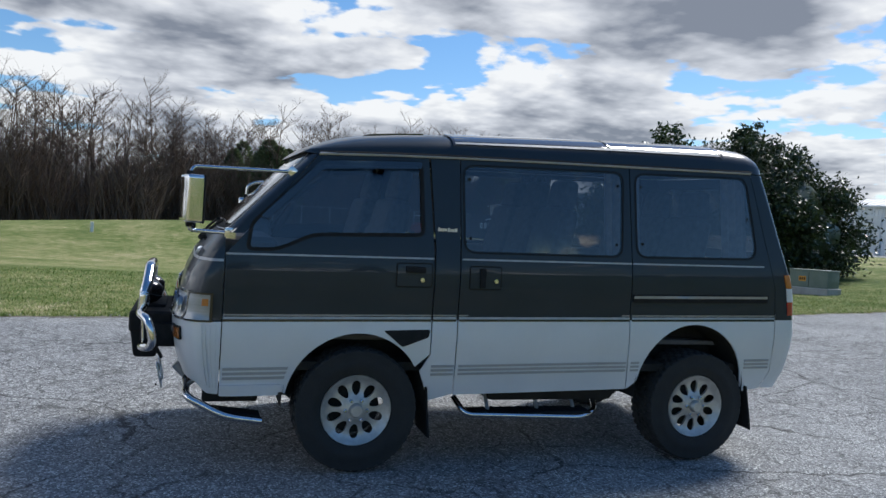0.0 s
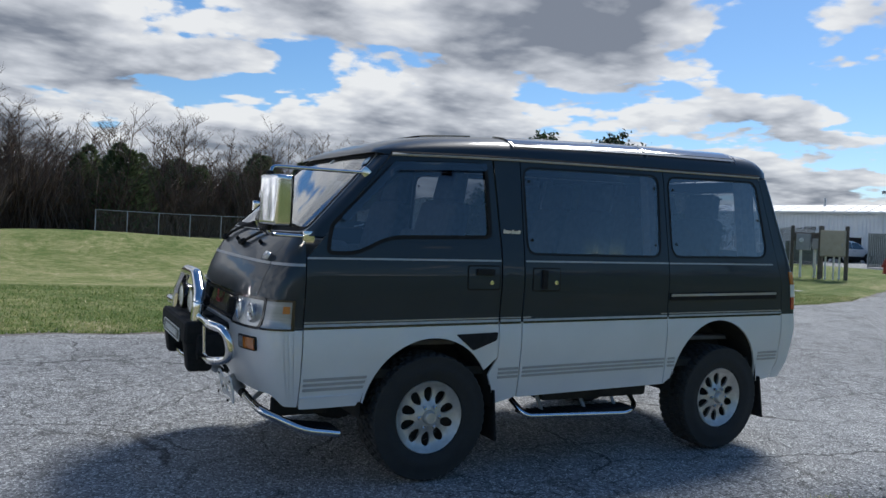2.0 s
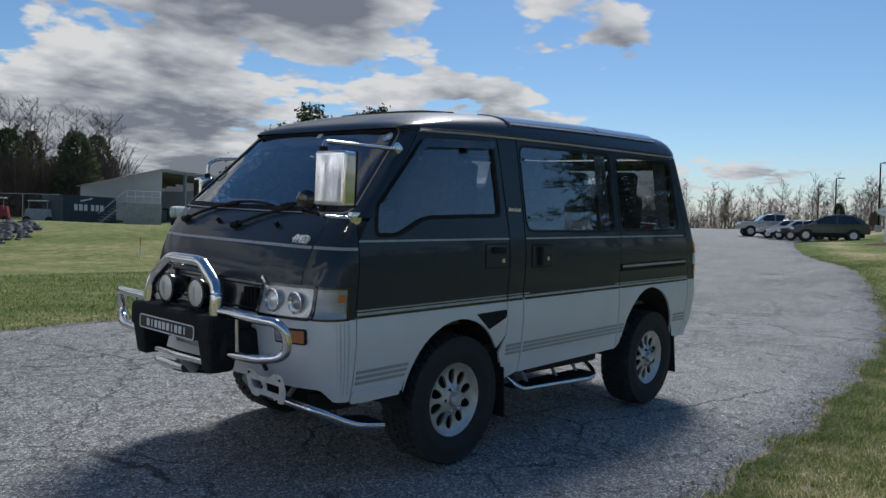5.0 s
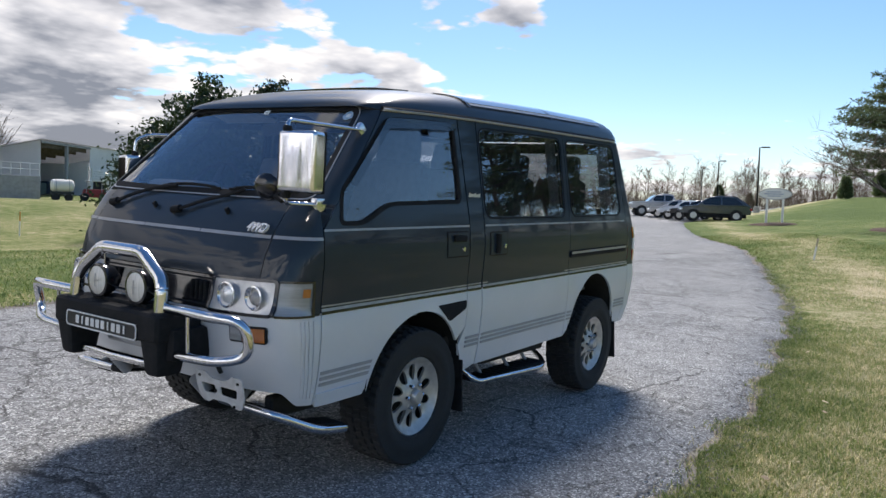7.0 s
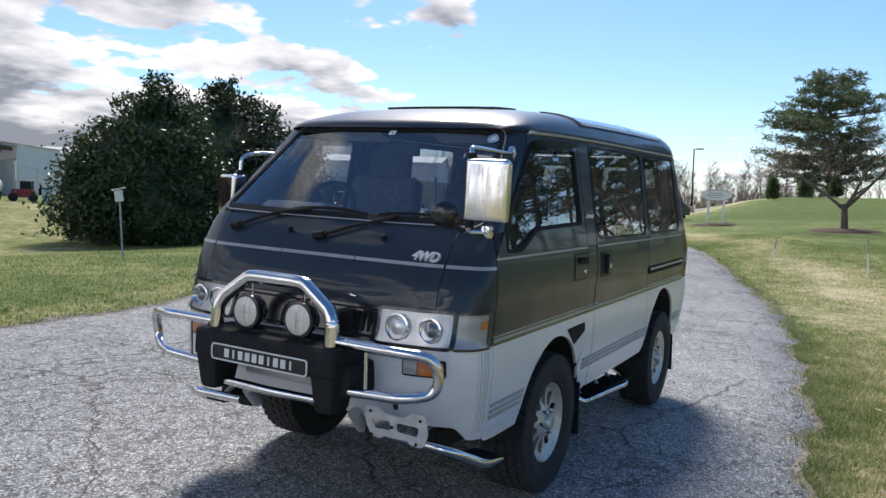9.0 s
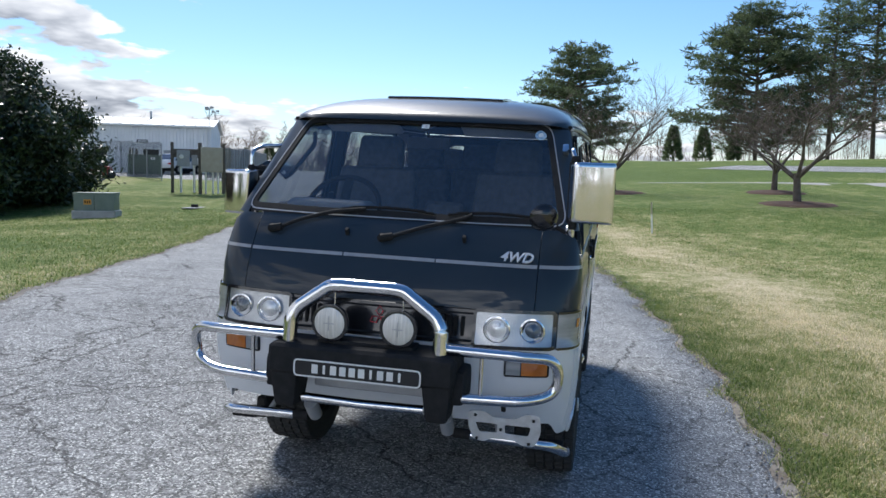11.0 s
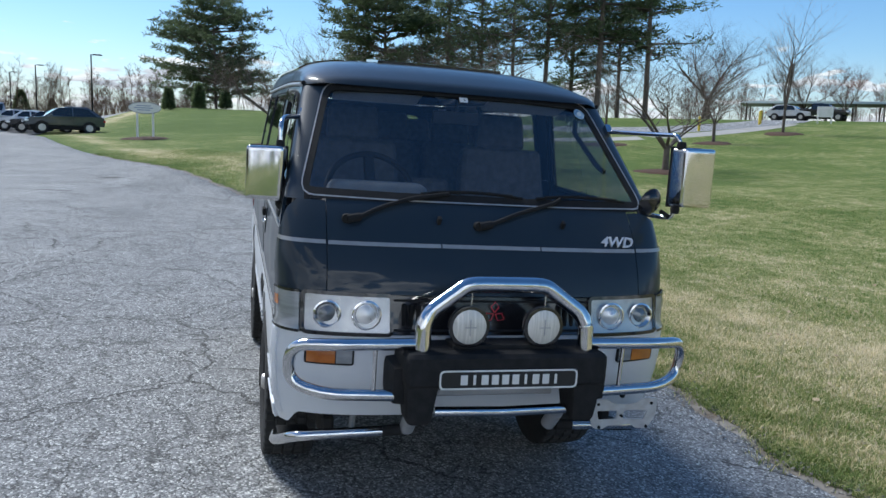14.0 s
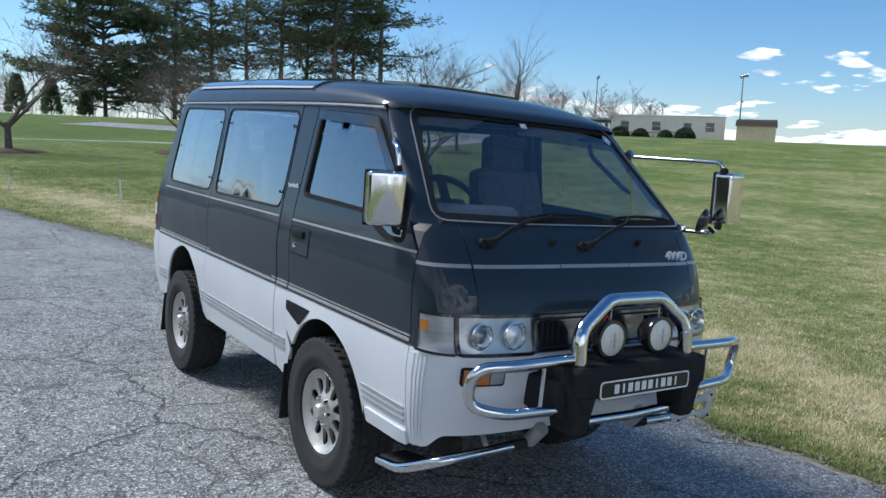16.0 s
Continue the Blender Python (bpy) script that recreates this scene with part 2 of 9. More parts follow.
M_AMBER = mat("amber_lens", (0.50, 0.16, 0.025), (0.38, 0.11, 0.015), 20, 0.15, coat=1.0)
M_SMOKE = mat("smoked_corner_lens", (0.24, 0.25, 0.26), (0.36, 0.37, 0.38), 3, 0.20, metal=0.2, coat=0.6, stretch=(1, 1, 14))
M_RED = mat("red_lens", (0.42, 0.015, 0.012), (0.32, 0.01, 0.01), 15, 0.18, coat=1.0)
M_WHITE = mat("white_paint", (0.74, 0.74, 0.72), (0.66, 0.66, 0.64), 10, 0.45)
M_PLATEBLACK = mat("black_plate_enamel", (0.012, 0.013, 0.015), (0.018, 0.019, 0.02), 15, 0.30)
M_BRACKET = mat("worn_galvanised_bracket", (0.66, 0.67, 0.68), (0.52, 0.52, 0.52), 22, 0.40, 0.6, metal=0.45, bump=0.1, bump_scale=90)
M_BADGE = mat("satin_badge_metal", (0.82, 0.82, 0.82), (0.74, 0.74, 0.74), 20, 0.25, metal=0.35)
M_REDLINE = flat("dark_red_badge", (0.55, 0.030, 0.050), 0.45)

M_MULCH = mat("brown_bark_mulch", (0.050, 0.024, 0.014), (0.085, 0.045, 0.028), 9, 0.95, bump=1.0, bump_scale=22)
M_DIRT = mat("gravelly_soil", (0.13, 0.105, 0.08), (0.24, 0.225, 0.20), 6, 0.95, bump=0.9, bump_scale=30)
M_PATH = mat("pale_concrete_path", (0.30, 0.29, 0.27), (0.38, 0.37, 0.35), 1.2, 0.9, bump=0.3, bump_scale=30)
M_BARK = mat("grey_brown_bark", (0.085, 0.068, 0.055), (0.14, 0.118, 0.10), 6, 0.95, bump=0.8, bump_scale=18)
M_TWIG = mat("bare_twigs", (0.105, 0.080, 0.066), (0.15, 0.12, 0.10), 4, 0.95, spread=0.25)
M_WOODS = mat("winter_woods", (0.095, 0.060, 0.042), (0.150, 0.108, 0.082), 0.5, 0.95, spread=0.3)
M_REDTWIG = mat("reddish_twigs", (0.16, 0.055, 0.055), (0.12, 0.07, 0.06), 4, 0.95, spread=0.25)
M_PINE = mat("pine_needles", (0.070, 0.105, 0.050), (0.140, 0.175, 0.085), 2.2, 0.75, spread=0.4, leafy=0.45)
M_HOLLY = mat("dark_holly_leaves", (0.020, 0.038, 0.014), (0.050, 0.076, 0.028), 3, 0.38, spread=0.45, leafy=0.2)
M_METALWALL = mat("white_metal_cladding", (0.76, 0.76, 0.76), (0.68, 0.69, 0.70), 0.8, 0.55)
M_METALROOF = mat("grey_metal_roof", (0.42, 0.43, 0.44), (0.50, 0.51, 0.52), 1.2, 0.45, metal=0.2)
# near-black that paints the shade inside openings on closed walls
M_OPENSHADE = flat("opening_shade", (0.012, 0.012, 0.013), 0.9)
M_TRANSF = mat("grey_green_enamel", (0.115, 0.15, 0.125), (0.145, 0.18, 0.15), 2.5, 0.5)
M_CONC = mat("weathered_concrete", (0.30, 0.29, 0.27), (0.40, 0.39, 0.36), 3, 0.9, bump=0.4, bump_scale=40)
M_POST = mat("weathered_wood_post", (0.085, 0.070, 0.055), (0.15, 0.13, 0.11), 5, 0.9, bump=0.5, bump_scale=30)
M_PANELTAN = mat("tan_steel_cabinet", (0.34, 0.30, 0.22), (0.40, 0.36, 0.28), 3, 0.5)
M_GREYBOX = mat("grey_steel_box", (0.26, 0.27, 0.28), (0.32, 0.33, 0.34), 3, 0.5)
M_FENCE = mat("dark_mesh_fence", (0.030, 0.034, 0.033), (0.05, 0.055, 0.055), 4, 0.8)
M_SCREEN = mat("grey_green_slat_fence", (0.11, 0.125, 0.115), (0.14, 0.155, 0.145), 1.5, 0.7)
M_LABEL = flat("orange_label", (0.62, 0.27, 0.03), 0.6)
M_CARGREY = mat("dark_grey_car_paint", (0.065, 0.075, 0.085), (0.075, 0.085, 0.095), 3, 0.25, metal=0.4, coat=1.0)
M_CARBLACK = mat("black_car_paint", (0.010, 0.011, 0.014), (0.014, 0.015, 0.018), 3, 0.22, metal=0.2, coat=1.0)
M_CARWHITE = mat("white_car_paint", (0.62, 0.64, 0.66), (0.68, 0.69, 0.70), 3, 0.25, coat=1.0)
M_CARSILVER = mat("silver_car_paint", (0.38, 0.38, 0.38), (0.44, 0.44, 0.44), 3, 0.3, metal=0.5, coat=1.0)
M_CARGLASS = mat("dark_car_glass", (0.012, 0.014, 0.016), (0.016, 0.018, 0.02), 3, 0.05, coat=1.0)
M_TRAILER = mat("beige_vinyl_siding", (0.72, 0.68, 0.60), (0.78, 0.74, 0.66), 1.5, 0.7)
M_SHED = mat("tan_wood_siding", (0.60, 0.49, 0.32), (0.66, 0.56, 0.38), 2.0, 0.75)
M_SHINGLE = mat("grey_brown_shingle", (0.12, 0.10, 0.085), (0.17, 0.15, 0.13), 4, 0.9)
M_HYDRANT = mat("faded_red_enamel", (0.36, 0.05, 0.035), (0.28, 0.04, 0.03), 9, 0.5)
M_BLUE = mat("faded_navy_container", (0.030, 0.045, 0.065), (0.04, 0.055, 0.08), 2, 0.6)
M_REDBOX = mat("red_equipment", (0.30, 0.03, 0.025), (0.24, 0.025, 0.02), 4, 0.5)


def net(nt):
    """Short hands for building nodes: make, link, arithmetic, noise, ranges and colour mixes."""
    N, L = nt.nodes.new, nt.links.new

    def put(v, sock):
        if isinstance(v, (int, float, tuple)):
            sock.default_value = v
        else:
            L(v, sock)

    def m(op, a, b=0.0, c=0.0):
        n = N("ShaderNodeMath")
        n.operation = op
        for v, sock in zip((a, b, c), n.inputs):
            put(v, sock)
        return n.outputs[0]

    def nz(vec, scale, detail=4.0, rough=0.5, colour=False):
        n = N("ShaderNodeTexNoise")
        n.inputs["Scale"].default_value, n.inputs["Detail"].default_value, n.inputs["Roughness"].default_value = scale, detail, rough
        L(vec, n.inputs["Vector"])
        return n.outputs["Color" if colour else "Fac"]

    def rg(v, a, b, c=0.0, d=1.0):
        n = N("ShaderNodeMapRange")
        for k, w in (("From Min", a), ("From Max", b), ("To Min", c), ("To Max", d)):
            n.inputs[k].default_value = w
        L(v, n.inputs["Value"])
        return n.outputs[0]

    def mx(f, a, b, kind="MIX"):
        n = N("ShaderNodeMix")
        n.data_type, n.blend_type = "RGBA", kind
        put(f, n.inputs["Factor"])
        put(a, n.inputs["A"])
        put(b, n.inputs["B"])
        return n.outputs["Result"]
    return N, L, m, nz, rg, mx


def lawn(name, blades):
    """Mown winter grass: green, olive and straw by patches; the attribute dry says how withered a spot is, and is
    lowered for the pines' shade on the rise.
    """
    mt = bpy.data.materials.new(name)
    mt.use_nodes = True
    nt = mt.node_tree
    N, L, m, nz, rg, mx = net(nt)
    p = nt.nodes["Principled BSDF"]
    p.inputs["Roughness"].default_value = 0.7 if blades else 0.95
    p.inputs["Specular IOR Level"].default_value = 0.25
    v = N("ShaderNodeTexCoord").outputs["Object"]
    at = N("ShaderNodeAttribute")
    at.attribute_name = "dry"
    k = m("ADD", at.outputs["Fac"], rg(nz(v, 0.35, 5), 0.3, 0.7, -0.22, 0.22))
    k = m("ADD", k, rg(nz(v, 2.6, 5, 0.6), 0.3, 0.7, -0.26, 0.26))
    if blades:
        k = m("ADD", k, rg(N("ShaderNodeNewGeometry").outputs["Random Per Island"], 0, 1, -0.42, 0.42))
    else:
        k = m("ADD", k, rg(nz(v, 19, 4, 0.65), 0.3, 0.7, -0.40, 0.40))
        k = m("ADD", k, rg(nz(v, 85, 3, 0.6), 0.3, 0.7, -0.38, 0.38))
    r = N("ShaderNodeValToRGB")
    e = r.color_ramp.elements
    e[0].position, e[0].color = 0.05, (0.075, 0.120, 0.020, 1)
    e[1].position, e[1].color = 1.0, (0.56, 0.48, 0.31, 1)
    for pos, c in ((0.34, (0.155, 0.200, 0.050)), (0.58, (0.250, 0.250, 0.095)), (0.78, (0.395, 0.345, 0.180))):
        q = e.new(pos)
        q.color = (*c, 1)
    L(k, r.inputs[0])
    L(r.outputs[0], p.inputs["Base Color"])
    if blades:
        # blade colour is raised to offset the shade blades cast on each other
        hs = N("ShaderNodeHueSaturation")
        hs.inputs["Value"].default_value, hs.inputs["Saturation"].default_value = 1.4, 0.92
        L(r.outputs[0], hs.inputs["Color"])
        r = hs
        L(r.outputs[0], p.inputs["Base Color"])
        tl, ms = N("ShaderNodeBsdfTranslucent"), N("ShaderNodeMixShader")
        L(r.outputs[0], tl.inputs["Color"])
        ms.inputs[0].default_value = 0.4
        L(p.outputs[0], ms.inputs[1])
        L(tl.outputs[0], ms.inputs[2])
        L(ms.outputs[0], nt.nodes["Material Output"].inputs[0])
    else:
        bp = N("ShaderNodeBump")
        bp.inputs["Strength"].default_value, bp.inputs["Distance"].default_value = 0.9, 0.04
        L(m("ADD", nz(v, 45, 4, 0.7), m("MULTIPLY", nz(v, 8, 3), 0.8)), bp.inputs["Height"])
        L(bp.outputs[0], p.inputs["Normal"])
    return mt


M_GRASS = lawn("lawn_grass", False)
M_BLADE = lawn("grass_blades", True)


def asphalt(name="worn_asphalt", cracked=True):
    """Worn pale asphalt: pale stones in grey binder, blotches; long winding cracks and nets of fine ones."""
    mt = bpy.data.materials.new(name)
    mt.use_nodes = True
    nt = mt.node_tree
    N, L, m, nz, rg, mx = net(nt)
    p = nt.nodes["Principled BSDF"]
    p.inputs["Roughness"].default_value = 0.86
    p.inputs["Specular IOR Level"].default_value = 0.35
    v = N("ShaderNodeTexCoord").outputs["Object"]
    sep = N("ShaderNodeSeparateXYZ")
    L(v, sep.inputs[0])
    X, Y = sep.outputs[0], sep.outputs[1]
    base = mx(rg(nz(v, 0.45, 6, 0.6), 0.33, 0.67), (0.225, 0.232, 0.236, 1), (0.290, 0.296, 0.296, 1))
    base = mx(m("MULTIPLY", rg(nz(v, 3.2, 5, 0.65), 0.4, 0.72), 0.45), base, (0.195, 0.199, 0.200, 1))
    st = N("ShaderNodeTexVoronoi")
    st.inputs["Scale"].default_value = 105
    L(v, st.inputs["Vector"])
    sr = N("ShaderNodeValToRGB")
    e = sr.color_ramp.elements
    e[0].position, e[0].color = 0.08, (0.34, 0.34, 0.34, 1)
    e[1].position, e[1].color = 0.98, (2.5, 2.48, 2.38, 1)
    for pos, c in ((0.50, 0.85), (0.80, 1.15)):
        q = e.new(pos)
        q.color = (c, c, c, 1)
    sc = N("ShaderNodeSeparateColor")
    L(st.outputs["Color"], sc.inputs[0])
    L(sc.outputs[0], sr.inputs[0])
    col = mx(0.9, base, sr.outputs[0], "MULTIPLY")
    height_in = m("MULTIPLY", st.outputs["Distance"], -1.0)
    if cracked:
        wob = N("ShaderNodeVectorMath")
        wob.operation = "MULTIPLY_ADD"
        wob.inputs[1].default_value = (0.30, 0.30, 0)
        L(nz(v, 5.0, 4, 0.6, True), wob.inputs[0])
        L(v, wob.inputs[2])
        w1 = rg(nz(v, 1.1, 6, 0.62), 0.2, 0.8, -0.42, 0.42)
        w2 = rg(nz(v, 9, 4, 0.6), 0.2, 0.8, -0.05, 0.05)
        # the long crack follows the bend of the drive
        run = m("MULTIPLY_ADD", X, m("MULTIPLY_ADD", X, 0.011, 0.07), 3.25)
        off = m("ABSOLUTE", m("ADD", m("SUBTRACT", Y, run), m("ADD", w1, w2)))
        main = rg(off, 0.008, 0.020, 1.0, 0.0)
        # a second one crosses over to the far edge
        off2 = m("ABSOLUTE", m("ADD", m("ADD", X, -3.05), m("ADD", w1, w2)))
        cross = m("MULTIPLY", rg(off2, 0.006, 0.016, 1.0, 0.0), rg(Y, 3.4, 3.6))
        nets = None
        for scale, width, lo, dx in ((0.55, 0.008, 0.38, 0.0), (1.9, 0.017, 0.38, 7.0), (4.6, 0.030, 0.41, 3.0), (9.0, 0.042, 0.46, 5.0)):
            cr = N("ShaderNodeTexVoronoi")
            cr.feature = "DISTANCE_TO_EDGE"
            cr.inputs["Scale"].default_value = scale
            L(wob.outputs[0], cr.inputs["Vector"])
            mp = N("ShaderNodeMapping")
            mp.inputs["Location"].default_value = (dx, dx, 0)
            L(v, mp.inputs[0])
            where = rg(m("ADD", nz(mp.outputs[0], 0.8, 4, 0.6), rg(m("ABSOLUTE", m("SUBTRACT", Y, 2.2)), 0.3, 2.6, 0.07, -0.06)), lo, lo + 0.08)
            kk = m("MULTIPLY", rg(cr.outputs["Distance"], width * 0.35, width, 1.0, 0.0), where)
            nets = kk if nets is None else m("MAXIMUM", nets, m("MULTIPLY", kk, 0.75))
        k = m("MAXIMUM", m("MAXIMUM", main, cross), m("MULTIPLY", nets, 0.90))
        col = mx(k, col, mx(1.0, col, (0.24, 0.235, 0.23, 1), "MULTIPLY"))
        height_in = m("MULTIPLY_ADD", k, -2.5, height_in)
    L(col, p.inputs["Base Color"])
    bp = N("ShaderNodeBump")
    bp.inputs["Strength"].default_value, bp.inputs["Distance"].default_value = 0.6, 0.006
    L(height_in, bp.inputs["Height"])
    L(bp.outputs[0], p.inputs["Normal"])
    return mt


M_ASPHALT = asphalt()
M_LOT = asphalt("car_park_asphalt", False)

# ---- small mesh tools ----
from mathutils.geometry import delaunay_2d_cdt


def mesh_object(name, verts, faces, mats, parent=None, label="", smooth=True, index=None, sharp=None):
    me = bpy.data.meshes.new(name)
    me.from_pydata([tuple(v) for v in verts], [], faces)
    for m in (mats if isinstance(mats, (list, tuple)) else [mats]):
        me.materials.append(m)
    if index is not None:
        me.polygons.foreach_set("material_index", index)
    if smooth:
        me.polygons.foreach_set("use_smooth", [True] * len(me.polygons))
        if sharp:
            me.set_sharp_from_angle(angle=radians(sharp))
    me.update()
    ob = new(name, me)
    ob.parent = parent
    if label:
        tagged(ob, label)
    return ob


def part(name, bm, material, parent, label="", smooth=True, sharp=35):
    """Links a bmesh as one mesh object under a thing or a part."""
    me = bpy.data.meshes.new(name)
    bm.normal_update()
    bm.to_mesh(me)
    bm.free()
    for m in (material if isinstance(material, (list, tuple)) else [material]):
        me.materials.append(m)
    if smooth:
        me.polygons.foreach_set("use_smooth", [True] * len(me.polygons))
        me.set_sharp_from_angle(angle=radians(sharp))
    ob = new(name, me)
    ob.parent = parent
    if label:
        tagged(ob, label)
    return ob


def empty(name, m, label, category, group="", kind=""):
    ob = new(name)
    ob.matrix_world = m
    return tagged(ob, label, category, group, kind)


def box(size, at=(0, 0, 0), bevel=0.0, seg=2, turn=None, taper=None):
    bm = bmesh.new()
    bmesh.ops.create_cube(bm, size=1)
    for v in bm.verts:
        if taper and v.co.z > 0:
            v.co.x *= taper[0]
            v.co.y *= taper[1]
        v.co = Vector((v.co.x * size[0], v.co.y * size[1], v.co.z * size[2]))
    if bevel:
        bmesh.ops.bevel(bm, geom=bm.edges[:], offset=bevel, segments=seg, profile=0.7, affect="EDGES")
    m = Matrix.Translation(at)
    if turn is not None:
        m = m @ turn
    bmesh.ops.transform(bm, matrix=m, verts=bm.verts)
    return bm


def join(*bms):
    out = bms[0]
    for b in bms[1:]:
        me = bpy.data.meshes.new("tmp")
        b.to_mesh(me)
        b.free()
        out.from_mesh(me)
        bpy.data.meshes.remove(me)
    return out


def lathe(profile, seg=32, axis="y", at=(0, 0, 0), close=False):
    """Turns (radius, along) pairs round an axis."""
    bm = bmesh.new()
    rings = []
    for r, h in profile:
        ring = []
        for i in range(seg):
            a = 2 * math.pi * i / seg
            c, s = r * math.cos(a), r * math.sin(a)
            co = {"x": (h, c, s), "y": (c, h, s), "z": (c, s, h)}[axis]
            ring.append(bm.verts.new(Vector(co) + Vector(at)))
        rings.append(ring)
    n = len(rings)
    for k in range(n if close else n - 1):
        a, b = rings[k], rings[(k + 1) % n]
        for i in range(seg):
            j = (i + 1) % seg
            bm.faces.new((a[i], a[j], b[j], b[i]))
    if not close:
        for ring, r in ((rings[0], profile[0][0]), (rings[-1], profile[-1][0])):
            if r > 1e-5:
                bm.faces.new(ring)
    bmesh.ops.recalc_face_normals(bm, faces=bm.faces)
    return bm


def rounded(points, r, steps=6):
    """A polyline with its inner corners rounded."""
    P = [Vector(p) for p in points]
    out = [P[0]]
    for i in range(1, len(P) - 1):
        a, b, c = P[i - 1], P[i], P[i + 1]
        k = min(r, (a - b).length * 0.48, (c - b).length * 0.48)
        p, q = b + (a - b).normalized() * k, b + (c - b).normalized() * k
        for s in range(steps + 1):
            t = s / steps
            out.append((1 - t) ** 2 * p + 2 * t * (1 - t) * b + t * t * q)
    out.append(P[-1])
    return out


def tube(points, r, seg=12, corner=0.05, steps=6, caps=True, r_end=None):
    bm = bmesh.new()
    P = rounded(points, corner, steps) if corner else [Vector(p) for p in points]
    up = Vector((0.13, 0.21, 0.97))
    rings = []
    for i, p in enumerate(P):
        d = (P[min(i + 1, len(P) - 1)] - P[max(i - 1, 0)]).normalized()
        s = d.cross(up)
        if s.length < 0.05:
            s = d.cross(Vector((1, 0, 0)))
        s.normalize()
        if i and s.dot(last) < 0:
            s = -s
        last = s
        u = s.cross(d)
        rr = r if r_end is None else r + (r_end - r) * i / (len(P) - 1)
        rings.append([bm.verts.new(p + rr * (math.cos(2 * math.pi * k / seg) * s + math.sin(2 * math.pi * k / seg) * u)) for k in range(seg)])
    for a, b in zip(rings, rings[1:]):
        for k in range(seg):
            j = (k + 1) % seg
            bm.faces.new((a[k], a[j], b[j], b[k]))
    if caps:
        bm.faces.new(rings[0])
        bm.faces.new(rings[-1][::-1])
    bmesh.ops.recalc_face_normals(bm, faces=bm.faces)
    return bm


def grid(fn, us, vs, thick=0.0):
    """A sheet over the parameters us x vs; thick makes it solid, away from its front."""
    bm = bmesh.new()
    V = [[bm.verts.new(fn(u, v)) for v in vs] for u in us]
    for i in range(len(us) - 1):
        for j in range(len(vs) - 1):
            bm.faces.new((V[i][j], V[i + 1][j], V[i + 1][j + 1], V[i][j + 1]))
    bm.normal_update()
    if thick:
        bmesh.ops.solidify(bm, geom=bm.faces[:], thickness=thick)
    return bm


def span(a, b, n):
    return [a + (b - a) * i / n for i in range(n + 1)]


def round_poly(pts, r, steps=4):
    """A closed polygon with rounded corners; r may be one number or one for each corner."""
    n, out = len(pts), []
    for i in range(n):
        a, b, c = (Vector((*pts[(i + k) % n], 0)) for k in (-1, 0, 1))
        q = r[i] if isinstance(r, (list, tuple)) else r
        k = min(q, (a - b).length * 0.48, (c - b).length * 0.48)
        p, e = b + (a - b).normalized() * k, b + (c - b).normalized() * k
        if k < 1e-4:
            out.append((b.x, b.y))
            continue
        for s in range(steps + 1):
            t = s / steps
            v = (1 - t) ** 2 * p + 2 * t * (1 - t) * b + t * t * e
            out.append((v.x, v.y))
    return out


def inside(p, poly):
    x, y = p
    odd = False
    j = len(poly) - 1
    for i in range(len(poly)):
        (xi, yi), (xj, yj) = poly[i], poly[j]
        if (yi > y) != (yj > y) and x < (xj - xi) * (y - yi) / (yj - yi) + xi:
            odd = not odd
        j = i
    return odd


def dense(poly, step):
    out = []
    for a, b in zip(poly, poly[1:] + poly[:1]):
        n = max(1, int(math.hypot(b[0] - a[0], b[1] - a[1]) / step))
        out += [(a[0] + (b[0] - a[0]) * k / n, a[1] + (b[1] - a[1]) * k / n) for k in range(n)]
    return out


